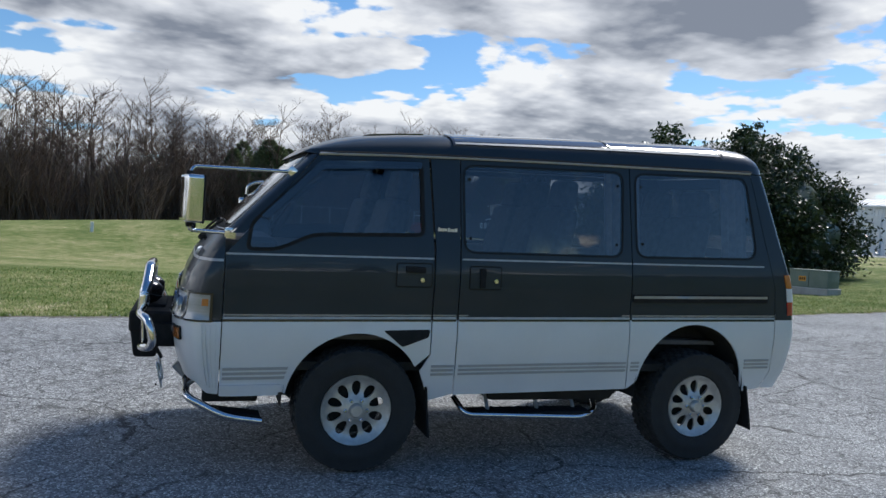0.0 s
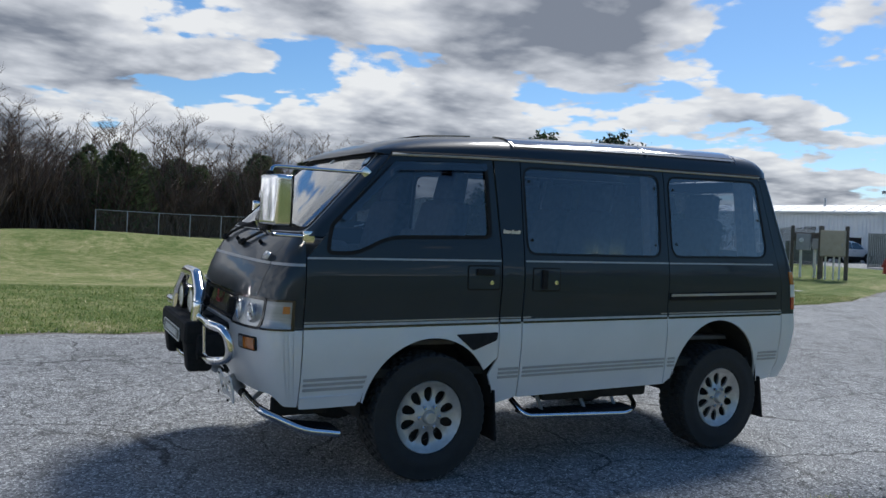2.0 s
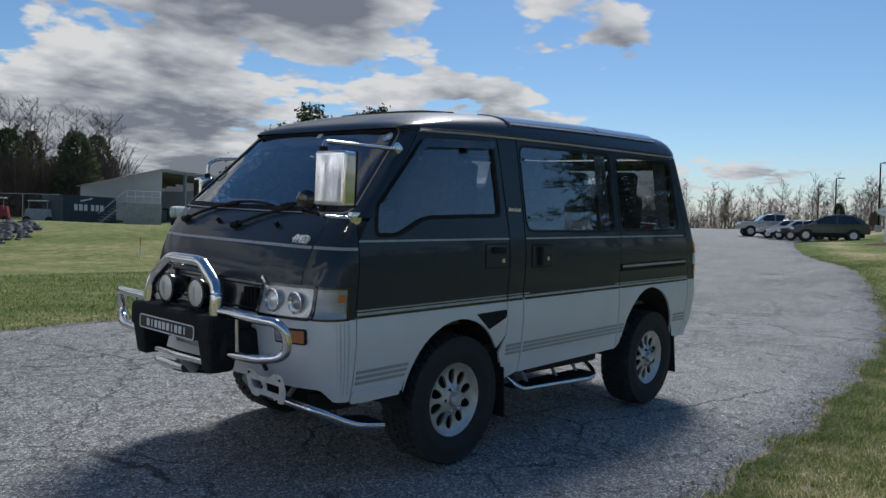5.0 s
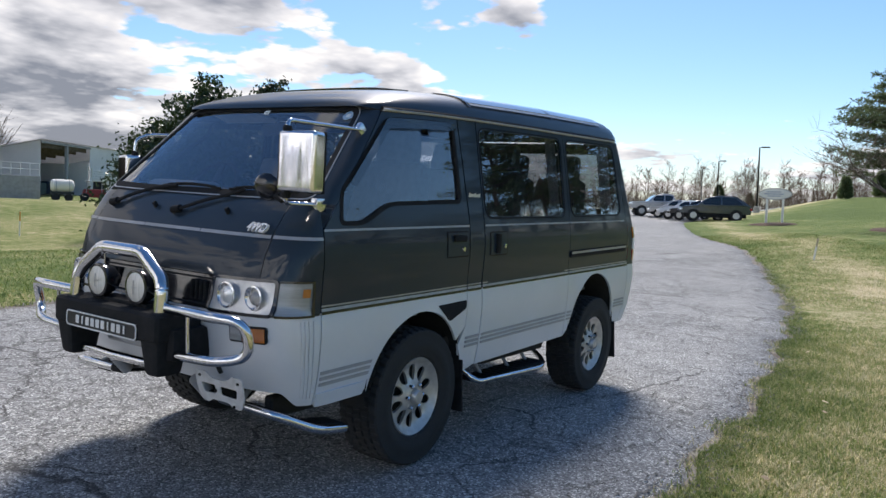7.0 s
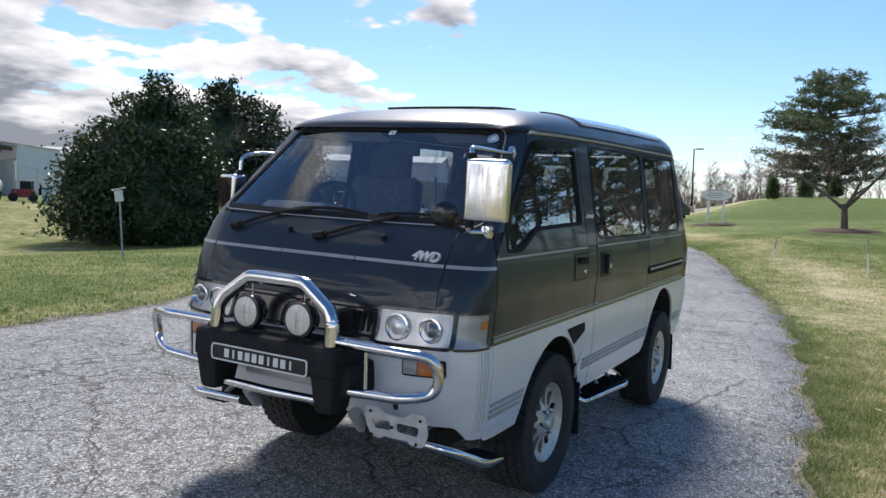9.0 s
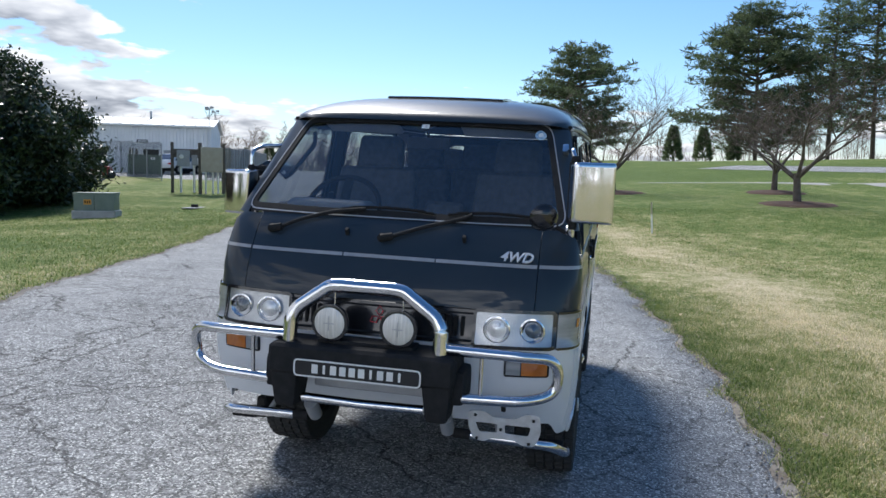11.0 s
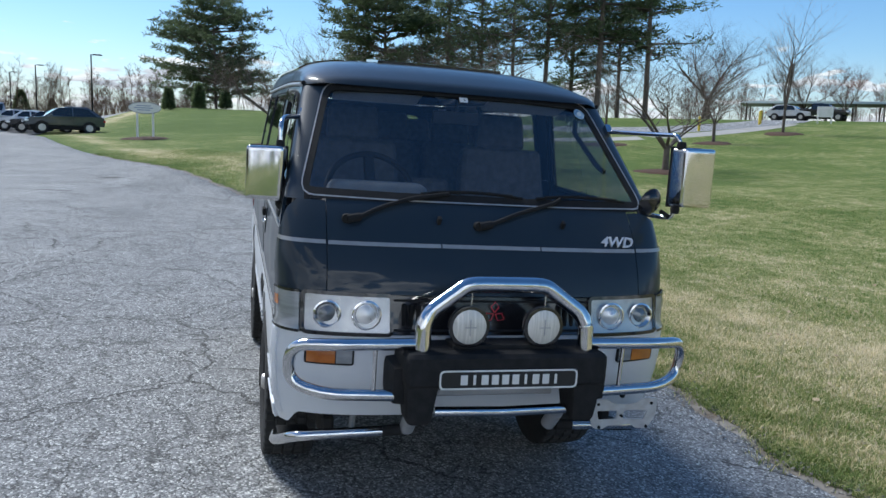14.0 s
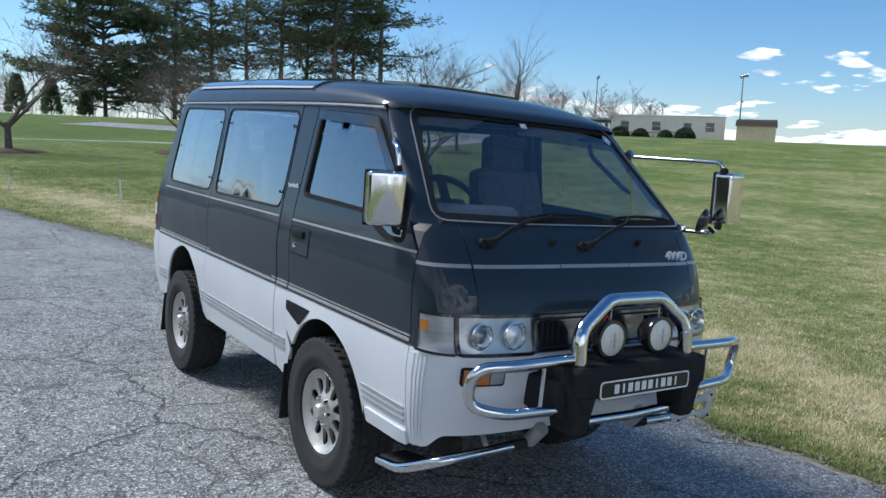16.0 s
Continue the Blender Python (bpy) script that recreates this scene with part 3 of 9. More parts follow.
def sheet(outer, holes, fn, step=0.08, thick=0.012, inward=(0, 0, 0), lines=()):
    """A panel cut from a surface: outer and holes are outlines in its two parameters, fn maps them to space. It is given thickness towards inward.
    lines: parameter heights that become edges, so that a colour can change there. Returns a bmesh and the faces' parameter centres."""
    loops = [dense(o, step * 0.6) for o in (outer, *holes)]
    pts, edges = [], []
    for lp in loops:
        s = len(pts)
        pts += lp
        edges += [(s + i, s + (i + 1) % len(lp)) for i in range(len(lp))]
    x0, x1 = min(p[0] for p in loops[0]), max(p[0] for p in loops[0])
    y0, y1 = min(p[1] for p in loops[0]), max(p[1] for p in loops[0])
    for ly in lines:
        s = len(pts)
        k = max(2, int((x1 - x0) / step))
        pts += [(x0 - 0.01 + (x1 - x0 + 0.02) * i / k, ly) for i in range(k + 1)]
        edges += [(s + i, s + i + 1) for i in range(k)]
    nx, ny = max(1, int((x1 - x0) / step)), max(1, int((y1 - y0) / step))
    for i in range(1, nx):
        for j in range(1, ny):
            p = (x0 + (x1 - x0) * i / nx, y0 + (y1 - y0) * j / ny)
            if inside(p, loops[0]) and not any(inside(p, h) for h in loops[1:]) and all(abs(p[1] - l) > step * 0.3 for l in lines):
                if min((p[0] - q[0]) ** 2 + (p[1] - q[1]) ** 2 for lp in loops for q in lp) > (step * 0.35) ** 2:
                    pts.append(p)
    V, E, F = delaunay_2d_cdt([Vector(p) for p in pts], edges, [], 0, 1e-6)[:3]
    bm = bmesh.new()
    bv = {}
    mids = []

    def vert(i):
        if i not in bv:
            bv[i] = bm.verts.new(fn(V[i].x, V[i].y))
        return bv[i]
    for f in F:
        c = (sum(V[i].x for i in f) / len(f), sum(V[i].y for i in f) / len(f))
        if inside(c, loops[0]) and not any(inside(c, h) for h in loops[1:]):
            bm.faces.new([vert(i) for i in f])
            mids.append(c)
    bm.normal_update()
    front = bm.faces[:]
    want = Vector(inward)
    if sum(f.normal.dot(want) * f.calc_area() for f in front) > 0:
        bmesh.ops.reverse_faces(bm, faces=front)
        bm.normal_update()
    if thick:
        rim = [e for e in bm.edges if len(e.link_faces) == 1]
        nor = {v: v.normal.copy() for v in bm.verts}
        low = {}
        top = {}
        for e in rim:
            for v in e.verts:
                if v not in low:
                    top[v] = bm.verts.new(v.co)
                    low[v] = bm.verts.new(v.co - nor[v] * thick)
        for e in rim:
            a, b = e.verts
            f = e.link_faces[0]
            vs = list(f.verts)
            if vs[(vs.index(a) + 1) % len(vs)] == b:
                a, b = b, a
            bm.faces.new((top[a], top[b], low[b], low[a]))
            mids.append(((0, 0)) if not lines else None)
        if None in mids:
            # rim faces take the colour of the panel beside them
            k = len(front)
            for n, e in enumerate(rim):
                mids[k + n] = mids[front.index(e.link_faces[0])] if False else (0, e.verts[0].co.z)
    return bm, mids


def bar_text(name, w, h, rows, material, parent, m, label=""):
    """Plain bars in place of writing: rows of (x0, x1, y) in parts of w and h."""
    bm = bmesh.new()
    for x0, x1, y, t in rows:
        b = box(((x1 - x0) * w, t * h, 0.002), (((x0 + x1) / 2 - 0.5) * w, (y - 0.5) * h, 0.001))
        bm = join(bm, b)
    bmesh.ops.transform(bm, matrix=m, verts=bm.verts)
    return part(name, bm, material, parent, label, smooth=False)


def words(name, body, size, material, parent, m, depth=0.002, label="", shear=0.0, space=1.0, bold=0.0):
    """Letters as a mesh of their own, from the built-in font."""
    cu = bpy.data.curves.new(name, "FONT")
    cu.body, cu.size, cu.extrude, cu.shear, cu.space_character, cu.offset = body, size, depth, shear, space, bold
    cu.align_x, cu.align_y, cu.resolution_u = "CENTER", "CENTER", 3
    tmp = bpy.data.objects.new(name, cu)
    scene.collection.objects.link(tmp)
    me = bpy.data.meshes.new_from_object(tmp.evaluated_get(bpy.context.evaluated_depsgraph_get()))
    bpy.data.objects.remove(tmp)
    me.transform(m)
    me.materials.clear()
    me.materials.append(material)
    ob = new(name, me)
    ob.parent = parent
    if label:
        tagged(ob, label)
    return ob

# ---- the ground: one sheet, with the road laid in it ----
def ease(a, b, v):
    t = np.clip((v - a) / (b - a), 0, 1)
    return t * t * (3 - 2 * t)


def soft_steps(v, xs, ys, w=2.5):
    """A polyline of heights, rounded over w."""
    return sum(np.interp(v + k * w, xs, ys) for k in (-1, -0.5, 0, 0.5, 1)) / 5


def height(x, y):
    x, y = np.asarray(x, float), np.asarray(y, float)
    lean = 0.0332 * np.clip(y, -9, 5.5)
    s, q = 0.75 * x - 0.66 * y, 0.8 * x + 0.6 * y
    hill = soft_steps(s, (9, 24, 31, 48, 60, 72, 105, 400), (0, 0.85, 1.35, 2.75, 3.9, 4.7, 5.9, 7.0), 4)
    north = soft_steps(q, (23, 31, 38, 47, 58, 66, 84, 150, 500), (0, 0.50, 1.10, 0.85, 1.25, 1.6, 1.9, 3.2, 6.0), 3)
    w = ease(14, -4, y - 0.12 * x)
    mound = 0.95 * np.exp(-((x + 4) / 14) ** 2 - ((y - 43) / 6) ** 2) + 0.75 * np.exp(-((x + 0) / 7) ** 2 - ((y - 38) / 4) ** 2)
    dip = -0.55 * np.exp(-((x - 6) / 26) ** 2 - ((y - 24) / 8) ** 2) * ease(7, 16, y)
    low = -1.6 * ease(0, -45, x) * ease(30, 80, y)
    swell = (-0.25 + 0.58 * ease(-16, -8, y)) * ease(14, 24, x) * ease(48, 38, x) * ease(6, 0, y) * ease(-40, -24, y)
    return lean + hill * w + north * (1 - w) + mound + dip + low + swell


EDGE_X = (-90, -40, -14, -6, -2.5, 0, 2, 4, 6, 8, 10, 13, 16, 20, 25, 30, 38, 48, 60)
EDGE_NEAR = (-2.5, -2.2, -1.9, -1.82, -1.88, -1.95, -1.84, -1.58, -1.32, -0.98, -0.52, 0.30, 1.15, 2.45, 4.5, 6.75, 9.8, 12.8, 14.5)
EDGE_FAR = (4.6, 4.6, 4.65, 4.65, 4.7, 4.85, 5.3, 5.95, 6.4, 7.0, 7.6, 8.7, 9.7, 11.0, 13.0, 15.2, 19.0, 23.5, 29.0)


def near_edge(x):
    return soft_steps(x, EDGE_X, EDGE_NEAR, 0.8) + 0.045 * np.sin(x * 3.1) + 0.03 * np.sin(x * 7.7 + 1)


def far_edge(x):
    return soft_steps(x, EDGE_X, EDGE_FAR, 0.8) + 0.05 * np.sin(x * 2.3 + 2) + 0.03 * np.sin(x * 6.1)


def z_at(x, y):
    return float(height(x, y))


def dry_and_shade(x, y):
    """How withered the lawn is, 0 to 1: straw beside the near edge and far off, green between. The pines' shade on the
    rise is put in as darker green.
    """
    x, y = np.asarray(x, float), np.asarray(y, float)
    dn, df = near_edge(x) - y, y - far_edge(x)
    near = 0.49 + 0.08 * ease(10, 2, x) * ease(2.5, 5, dn) + 0.42 * np.exp(-((dn - 2.1 - 0.25 * np.sin(x * 0.9)) / 0.85) ** 2) - 0.30 * np.exp(-(dn / 0.28) ** 2) - 0.10 * ease(3, 6, dn) * ease(40, 14, dn) * ease(-6, 6, x) + 0.14 * ease(4, -6, x)
    # the last term paints the pines' shade on the rise as dark green
    near = near - 0.26 * ease(12, 24, x) * ease(70, 45, x) - 0.42 * ease(44, 52, x) * ease(0, 10, dn)
    far = 0.24 + 0.20 * np.exp(-((df - 0.4) / 0.5) ** 2) + 0.24 * ease(9.5, 12.0, df + 0.7 * np.sin(x * 0.33)) - 0.12 * ease(20, 32, df)
    return np.where(dn > 0, near, np.where(df > 0, far, 0.5))


ROAD_X = np.concatenate([np.linspace(-90, -9, 40), np.linspace(-8.7, 20, 190), np.linspace(20.6, 60, 60)])


def make_ground():
    xs = np.concatenate([-90 - 8 * (np.geomspace(1.6, 42, 22)[::-1]), ROAD_X, 60 + 10 * np.geomspace(0.2, 60, 30)])
    offs = np.concatenate([[-0.16, 0.04, 0.14, 0.3, 0.55], np.geomspace(0.85, 520, 52)])
    cols = []
    for x in xs:
        a, b = float(near_edge(x)), float(far_edge(x))
        fade = np.exp(-np.maximum(offs, 0) / 60)
        cols.append(np.concatenate([(a * fade + -2.0 * (1 - fade) - offs)[::-1], np.linspace(a + 0.6, b - 0.6, 5), b * fade + 5.0 * (1 - fade) + offs]))
    Y = np.array(cols)
    X = np.repeat(xs[:, None], Y.shape[1], 1)
    Z = height(X, Y)
    d = np.maximum(near_edge(X) - Y, Y - far_edge(X))
    d = np.where(X > 58, np.maximum(d, X - 58), d)
    Z = Z - 0.09 * ease(0.03, -0.10, d) + 0.022 * ease(0.05, 0.6, d)
    Z = np.where((X > 48) & (X < 131) & (Y > 14.5) & (Y < 59), Z - 0.08, Z)
    n = Y.shape[1]
    faces = [(i * n + j, (i + 1) * n + j, (i + 1) * n + j + 1, i * n + j + 1) for i in range(len(xs) - 1) for j in range(n - 1)]
    ob = mesh_object("ground", np.stack([X, Y, Z], -1).reshape(-1, 3), faces, M_GRASS)
    ob.data.attributes.new("dry", "FLOAT", "POINT").data.foreach_set("value", dry_and_shade(X, Y).reshape(-1))
    return tagged(ob, "wide mown lawn, green with straw-coloured patches", "ground", kind="structure")


def make_road():
    xs = ROAD_X
    vs = np.linspace(0, 1, 15)
    verts, faces = [], []
    for x in xs:
        a, b = float(near_edge(x)), float(far_edge(x))
        for y in [a - 0.02] + [a + (b - a) * v for v in vs] + [b + 0.02]:
            verts.append((x, y, z_at(x, y) - (0.0 if a - 0.01 < y < b + 0.01 else 0.05)))
    n = len(vs) + 2
    for i in range(len(xs) - 1):
        for j in range(n - 1):
            faces.append((i * n + j, (i + 1) * n + j, (i + 1) * n + j + 1, i * n + j + 1))
    tagged(mesh_object("road", verts, faces, M_ASPHALT), "worn pale grey asphalt drive with winding cracks", "road", kind="structure")


def patch(name, x0, x1, y0, y1, material, label, category, lift=0.0, step=2.5, cut=None):
    xs, ys = np.arange(x0, x1 + 0.1, step), np.arange(y0, y1 + 0.1, step)
    X, Y = np.meshgrid(xs, ys, indexing="ij")
    Z = height(X, Y) + lift
    n = len(ys)
    faces = [(i * n + j, (i + 1) * n + j, (i + 1) * n + j + 1, i * n + j + 1) for i in range(len(xs) - 1) for j in range(n - 1)]
    return tagged(mesh_object(name, np.stack([X, Y, Z], -1).reshape(-1, 3), faces, material), label, category, kind="structure")


def ribbon(name, pts, width, material, label, lift=0.03):
    P = rounded([(*p, 0) for p in pts], 6, 8)
    verts, faces = [], []
    for i, p in enumerate(P):
        d = (P[min(i + 1, len(P) - 1)] - P[max(i - 1, 0)]).normalized()
        s = Vector((-d.y, d.x, 0))
        for k in (-1, -0.33, 0.33, 1):
            q = p + s * k * width / 2
            verts.append((q.x, q.y, z_at(q.x, q.y) + lift))
    for i in range(len(P) - 1):
        for k in range(3):
            faces.append((i * 4 + k, (i + 1) * 4 + k, (i + 1) * 4 + k + 1, i * 4 + k + 1))
    return tagged(mesh_object(name, verts, faces, material), label, "path", kind="structure")


make_ground()
make_road()
patch("parking_lot", 47, 132, 13.5, 60, M_LOT, "worn grey asphalt car park beyond the drive", "pavement", 0.008)
ribbon("footpath", [(42.6, -2.5), (42, -6), (42.3, -14), (40.5, -24), (43, -36), (64, -58)], 2.0, M_PATH, "pale concrete path across the lawn")
ribbon("side_drive", [(66, -10), (56, -17), (48, -22.5), (45, -28), (46.5, -36), (52, -44), (75, -62)], 4.6, M_LOT, "grey asphalt side drive beyond the path", 0.045)

# ---- the van ----
# Body heights are given level and laid on a slight nose-down rake.
def rake(x, z):
    lift = np.interp(x, (-1.5, -1.0, -0.6, 0.0, 1.45), (0, 0.02, 0.03, 0.04, 0.055)) * float(ease(1.25, 1.80, z))
    top = np.interp(x, (-1.4, -0.9, -0.4, 0.5, 1.5), (-0.015, 0.0, 0.01, 0.03, 0.035)) * float(ease(1.82, 1.92, z))
    return z + 0.022 * x + float(lift) + float(top)


Z_LEVELS = (0.44, 0.50, 0.56, 0.66, 0.80, 0.905, 0.92, 1.05, 1.12, 1.20, 1.26, 1.33, 1.385, 1.82, 1.865, 1.90, 1.925, 1.945, 1.96)
X_FRONT = (-1.99, -2.03, -2.06, -2.10, -2.122, -2.128, -2.115, -2.095, -2.075, -2.035, -1.998, -1.945, -1.893, -1.455, -1.41, -1.34, -1.22, -1.0, -0.8)
X_REAR = (1.89, 1.92, 1.95, 1.975, 1.99, 1.985, 1.98, 1.96, 1.94, 1.92, 1.9, 1.875, 1.855, 1.69, 1.66, 1.62, 1.56, 1.47, 1.34)
HALF_W = (0.790, 0.800, 0.809, 0.818, 0.826, 0.816, 0.813, 0.820, 0.824, 0.817, 0.808, 0.797, 0.786, 0.706, 0.690, 0.664, 0.620, 0.55, 0.46)


def at_z(tab, z):
    return float(np.interp(z, Z_LEVELS, tab))


def corner_a(z):
    return float(np.interp(z, (1.1, 1.36), (0.30, 0.13)))


def side_y(x, z):
    """Half width of the body at x along and z up."""
    xf, xr, w = at_z(X_FRONT, z), at_z(X_REAR, z), at_z(HALF_W, z)
    a, n = corner_a(z), 4.0
    t = min(max(1 - (x - xf) / a, 0), 1)
    y = w * (1 - t ** n) ** (1 / n)
    t = min(max(1 - (xr - x) / 0.14, 0), 1)
    return y * (1 - t ** 2.6) ** (1 / 2.6)


def front_x(y, z):
    xf, w, a, n = at_z(X_FRONT, z), at_z(HALF_W, z), corner_a(z), 4.0
    k = min(abs(y) / w, 0.9999)
    return xf + a * (1 - (1 - k ** n) ** (1 / n))


def rear_x(y, z):
    xr, w = at_z(X_REAR, z), at_z(HALF_W, z)
    k = min(abs(y) / w, 0.9999)
    return xr - 0.14 * (1 - (1 - k ** 2.6) ** (1 / 2.6))


def on_side(sign, out=0.0):
    return lambda x, z: Vector((x, sign * (side_y(x, z) + out), rake(x, z)))


def on_front(out=0.0):
    return lambda y, z: Vector((front_x(y, z) - out, y, rake(front_x(y, z), z)))


def on_rear(out=0.0):
    return lambda y, z: Vector((rear_x(y, z) + out, y, rake(rear_x(y, z), z)))


def wrap(z, u, y0, x1, sign):
    """A point round the front corner: u from 0 (front, at half width y0) to 1 (side, at x1)."""
    xf, w, a, n = at_z(X_FRONT, z), at_z(HALF_W, z), corner_a(z), 4.0
    t0 = math.asin(min(y0 / w, 0.999) ** (n / 2))
    tx = min(max(1 - (x1 - xf) / a, 0.0), 1.0)
    t1 = math.acos(min(tx, 1) ** (n / 2))
    over = max(0.0, x1 - (xf + a))
    arc = 0.8
    if over > 0 and u > arc:
        k = (u - arc) / (1 - arc)
        return Vector((xf + a + over * k, sign * w, rake(xf + a + over * k, z)))
    t = t0 + (t1 - t0) * (u / arc if over > 0 else u)
    x = xf + a * (1 - math.cos(t) ** (2 / n))
    return Vector((x, sign * w * math.sin(t) ** (2 / n), rake(x, z)))


Z_TWO = 0.898          # where dark paint meets silver
X_DOOR = -1.868        # front edge of the front doors


def door_x(z):
    return float(np.interp(z, (1.25, 1.80), (X_DOOR, -1.40)))


def arch(cx, cz, r, a0, a1, n=18):
    return [(cx + r * math.cos(radians(a)), cz + r * math.sin(radians(a))) for a in span(a0, a1, n)]


def two_tone(bm, mids, name, parent, label=""):
    ob = part(name, bm, [M_DARK, M_SILVER], parent, label, sharp=50)
    me = ob.data
    co = [p.center for p in me.polygons]
    me.polygons.foreach_set("material_index", [1 if c.z - 0.022 * c.x < Z_TWO else 0 for c in co])
    return ob


def pane(name, outline, fn, inward, parent, material, label=""):
    bm, _ = sheet(outline, [], fn, 0.10, 0.004, inward)
    ob = part(name, bm, material, parent, label, sharp=40)
    ob.visible_shadow = False
    return ob


def grow(poly, k):
    """An outline moved outwards by k (inwards when negative)."""
    out, n = [], len(poly)
    area = sum(a[0] * b[1] - b[0] * a[1] for a, b in zip(poly, poly[1:] + poly[:1]))
    s = 1 if area > 0 else -1
    for i in range(n):
        a, b, c = (Vector((*poly[(i + j) % n], 0)) for j in (-1, 0, 1))
        if (b - a).length < 1e-6 or (c - b).length < 1e-6:
            out.append((b.x, b.y))
            continue
        n1, n2 = Vector(((b - a).y, -(b - a).x, 0)).normalized(), Vector(((c - b).y, -(c - b).x, 0)).normalized()
        m = (n1 + n2)
        m = m / max(m.length_squared / 2, 0.3)
        out.append((b.x + s * k * m.x, b.y + s * k * m.y))
    return out


def ring(outline, fn, width, out, height, inward):
    """A raised band along an outline on a surface."""
    o, i = outline, grow(outline, -width)
    bm, _ = sheet(o, [i], fn, 0.09, height, inward)
    return bm


F_WIN = round_poly([(-1.752, 1.285), (-1.735, 1.415), (-1.375, 1.760), (-0.815, 1.765), (-0.795, 1.385), (-1.42, 1.372), (-1.55, 1.31), (-1.62, 1.285)], [0.02, 0.03, 0.06, 0.05, 0.03, 0.08, 0.08, 0.05])
S_WIN = round_poly([(-0.530, 1.300), (-0.545, 1.760), (0.495, 1.762), (0.485, 1.298)], 0.06, 5)
R_WIN = round_poly([(0.605, 1.300), (0.595, 1.760), (1.455, 1.765), (1.540, 1.305)], [0.07, 0.06, 0.06, 0.09], 5)
TOP = 1.800


def van_side(van, s):
    """One flank: s is -1 for the side with the sliding door, 1 for the other."""
    inw = (0, -s, 0)
    fn = on_side(s)
    g = 0.004
    fa = arch(-1.135, 0.435, 0.390, 176, 8)
    # front door, and the fender part below it
    door = [(X_DOOR, 0.53), (X_DOOR, 1.25), (-1.40, TOP), (-0.762, TOP), (-0.745, 1.38), (-0.715, 1.34), (-0.715, 0.60), (-0.755, 0.60)]
    door += [(x, z) for x, z in reversed(fa) if z > 0.56 or x < -1.4]
    door = [p for p in door]
    low = [(X_DOOR, 0.53)]
    outline = [(X_DOOR, 0.50), (X_DOOR, 1.25), (-1.40, TOP), (-0.765, TOP), (-0.722, 1.30), (-0.715, 0.70)]
    outline += [p for p in arch(-1.135, 0.435, 0.390, 30, 172)] + [(-1.535, 0.50)]
    bm, mids = sheet(outline, [F_WIN], fn, 0.075, 0.014, inw, (Z_TWO,))
    d = two_tone(bm, mids, "front_door", van)
    pane("window_glass", grow(F_WIN, 0.006), on_side(s, -0.010), inw, d, M_GLASS, "tinted front door glass")
    part("window_seal", sheet(grow(F_WIN, 0.016), [grow(F_WIN, -0.004)], on_side(s, 0.003), 0.09, 0.010, inw)[0], M_BLACK, d)
    visor = [(-1.70, 1.455), (-1.385, 1.770), (-0.81, 1.775), (-0.81, 1.735), (-1.375, 1.722), (-1.66, 1.44)]
    part("rain_visor", sheet(round_poly(visor, 0.02), [], on_side(s, 0.020), 0.08, 0.003, inw)[0], M_SMOKEVIS, d, "smoked plastic rain visor")
    # lower edge trim: skirt under the door, ribs
    part("skirt", sheet(round_poly([(X_DOOR, 0.485), (X_DOOR, 0.545), (-1.545, 0.545), (-1.560, 0.485)], 0.01), [], on_side(s, 0.010), 0.08, 0.03, inw)[0], M_SILVER, d)
    for k in range(3):
        z = 0.575 + 0.026 * k
        part("rib", sheet([(X_DOOR + 0.012, z), (X_DOOR + 0.012, z + 0.014), (-1.527 + 0.008 * k, z + 0.014), (-1.533 + 0.008 * k, z)], [], on_side(s, 0.005), 0.1, 0.008, inw)[0], M_SILVER2, d)
    # dark insert behind the arch
    ins = round_poly([(-0.995, 0.840), (-0.722, 0.845), (-0.730, 0.800), (-0.880, 0.745)], 0.012)
    part("arch_insert", sheet(ins, [], on_side(s, 0.004), 0.1, 0.006, inw)[0], M_BLACK, d)
    # pillar between the doors
    pil = [(-0.709, 0.70), (-0.709, 1.30), (-0.752, TOP), (-0.575, TOP), (-0.565, 1.30), (-0.556, 0.46), (-0.70, 0.425), (-0.765, 0.60)]
    bm, mids = sheet(pil, [], on_side(s, -0.002), 0.07, 0.012, inw, (Z_TWO,))
    p = two_tone(bm, mids, "door_pillar", van)
    bar_text("badge", 0.115, 0.030, [(0, 0.08, 0.5, 0.8), (0.10, 0.2, 0.42, 0.55), (0.22, 0.33, 0.42, 0.6), (0.35, 0.46, 0.45, 0.5), (0.5, 0.6, 0.5, 0.8), (0.63, 0.72, 0.42, 0.5), (0.74, 0.84, 0.42, 0.55), (0.86, 1, 0.5, 0.7)], M_BADGE, p,
             Matrix.Translation(on_side(s, 0.001)(-0.645, 1.412)) @ Euler((radians(90 + 8), 0, 0 if s < 0 else math.pi)).to_matrix().to_4x4(), "small chrome script badge")
    # sliding door (or its fixed counterpart)
    name = "sliding_door" if s < 0 else "side_panel"
    out2 = [(-0.550, 0.455), (-0.558, 1.30), (-0.569, TOP), (0.545, TOP), (0.560, 1.30), (0.578, 0.62), (0.590, 0.46)]
    bm, mids = sheet(out2, [S_WIN], fn, 0.085, 0.014, inw, (Z_TWO,))
    d2 = two_tone(bm, mids, name, van)
    pane("window_glass", grow(S_WIN, 0.010), on_side(s, -0.003), inw, d2, M_GLASS, "dark tinted side glass")
    part("window_seal", sheet(grow(S_WIN, 0.013), [grow(S_WIN, 0.006)], on_side(s, 0.003), 0.1, 0.010, inw)[0], M_BLACK, d2)
    for x, z in ((-0.515, 1.69), (-0.505, 1.37), (0.465, 1.69), (0.455, 1.36)):
        part("window_clip", lathe([(0.009, 0), (0.007, 0.006), (0.0, 0.007)], 10, "y", on_side(s, 0.002)(x, z)), M_BLACK, d2)
    # rear quarter
    ra = arch(1.075, 0.455, 0.415, 172, 6)
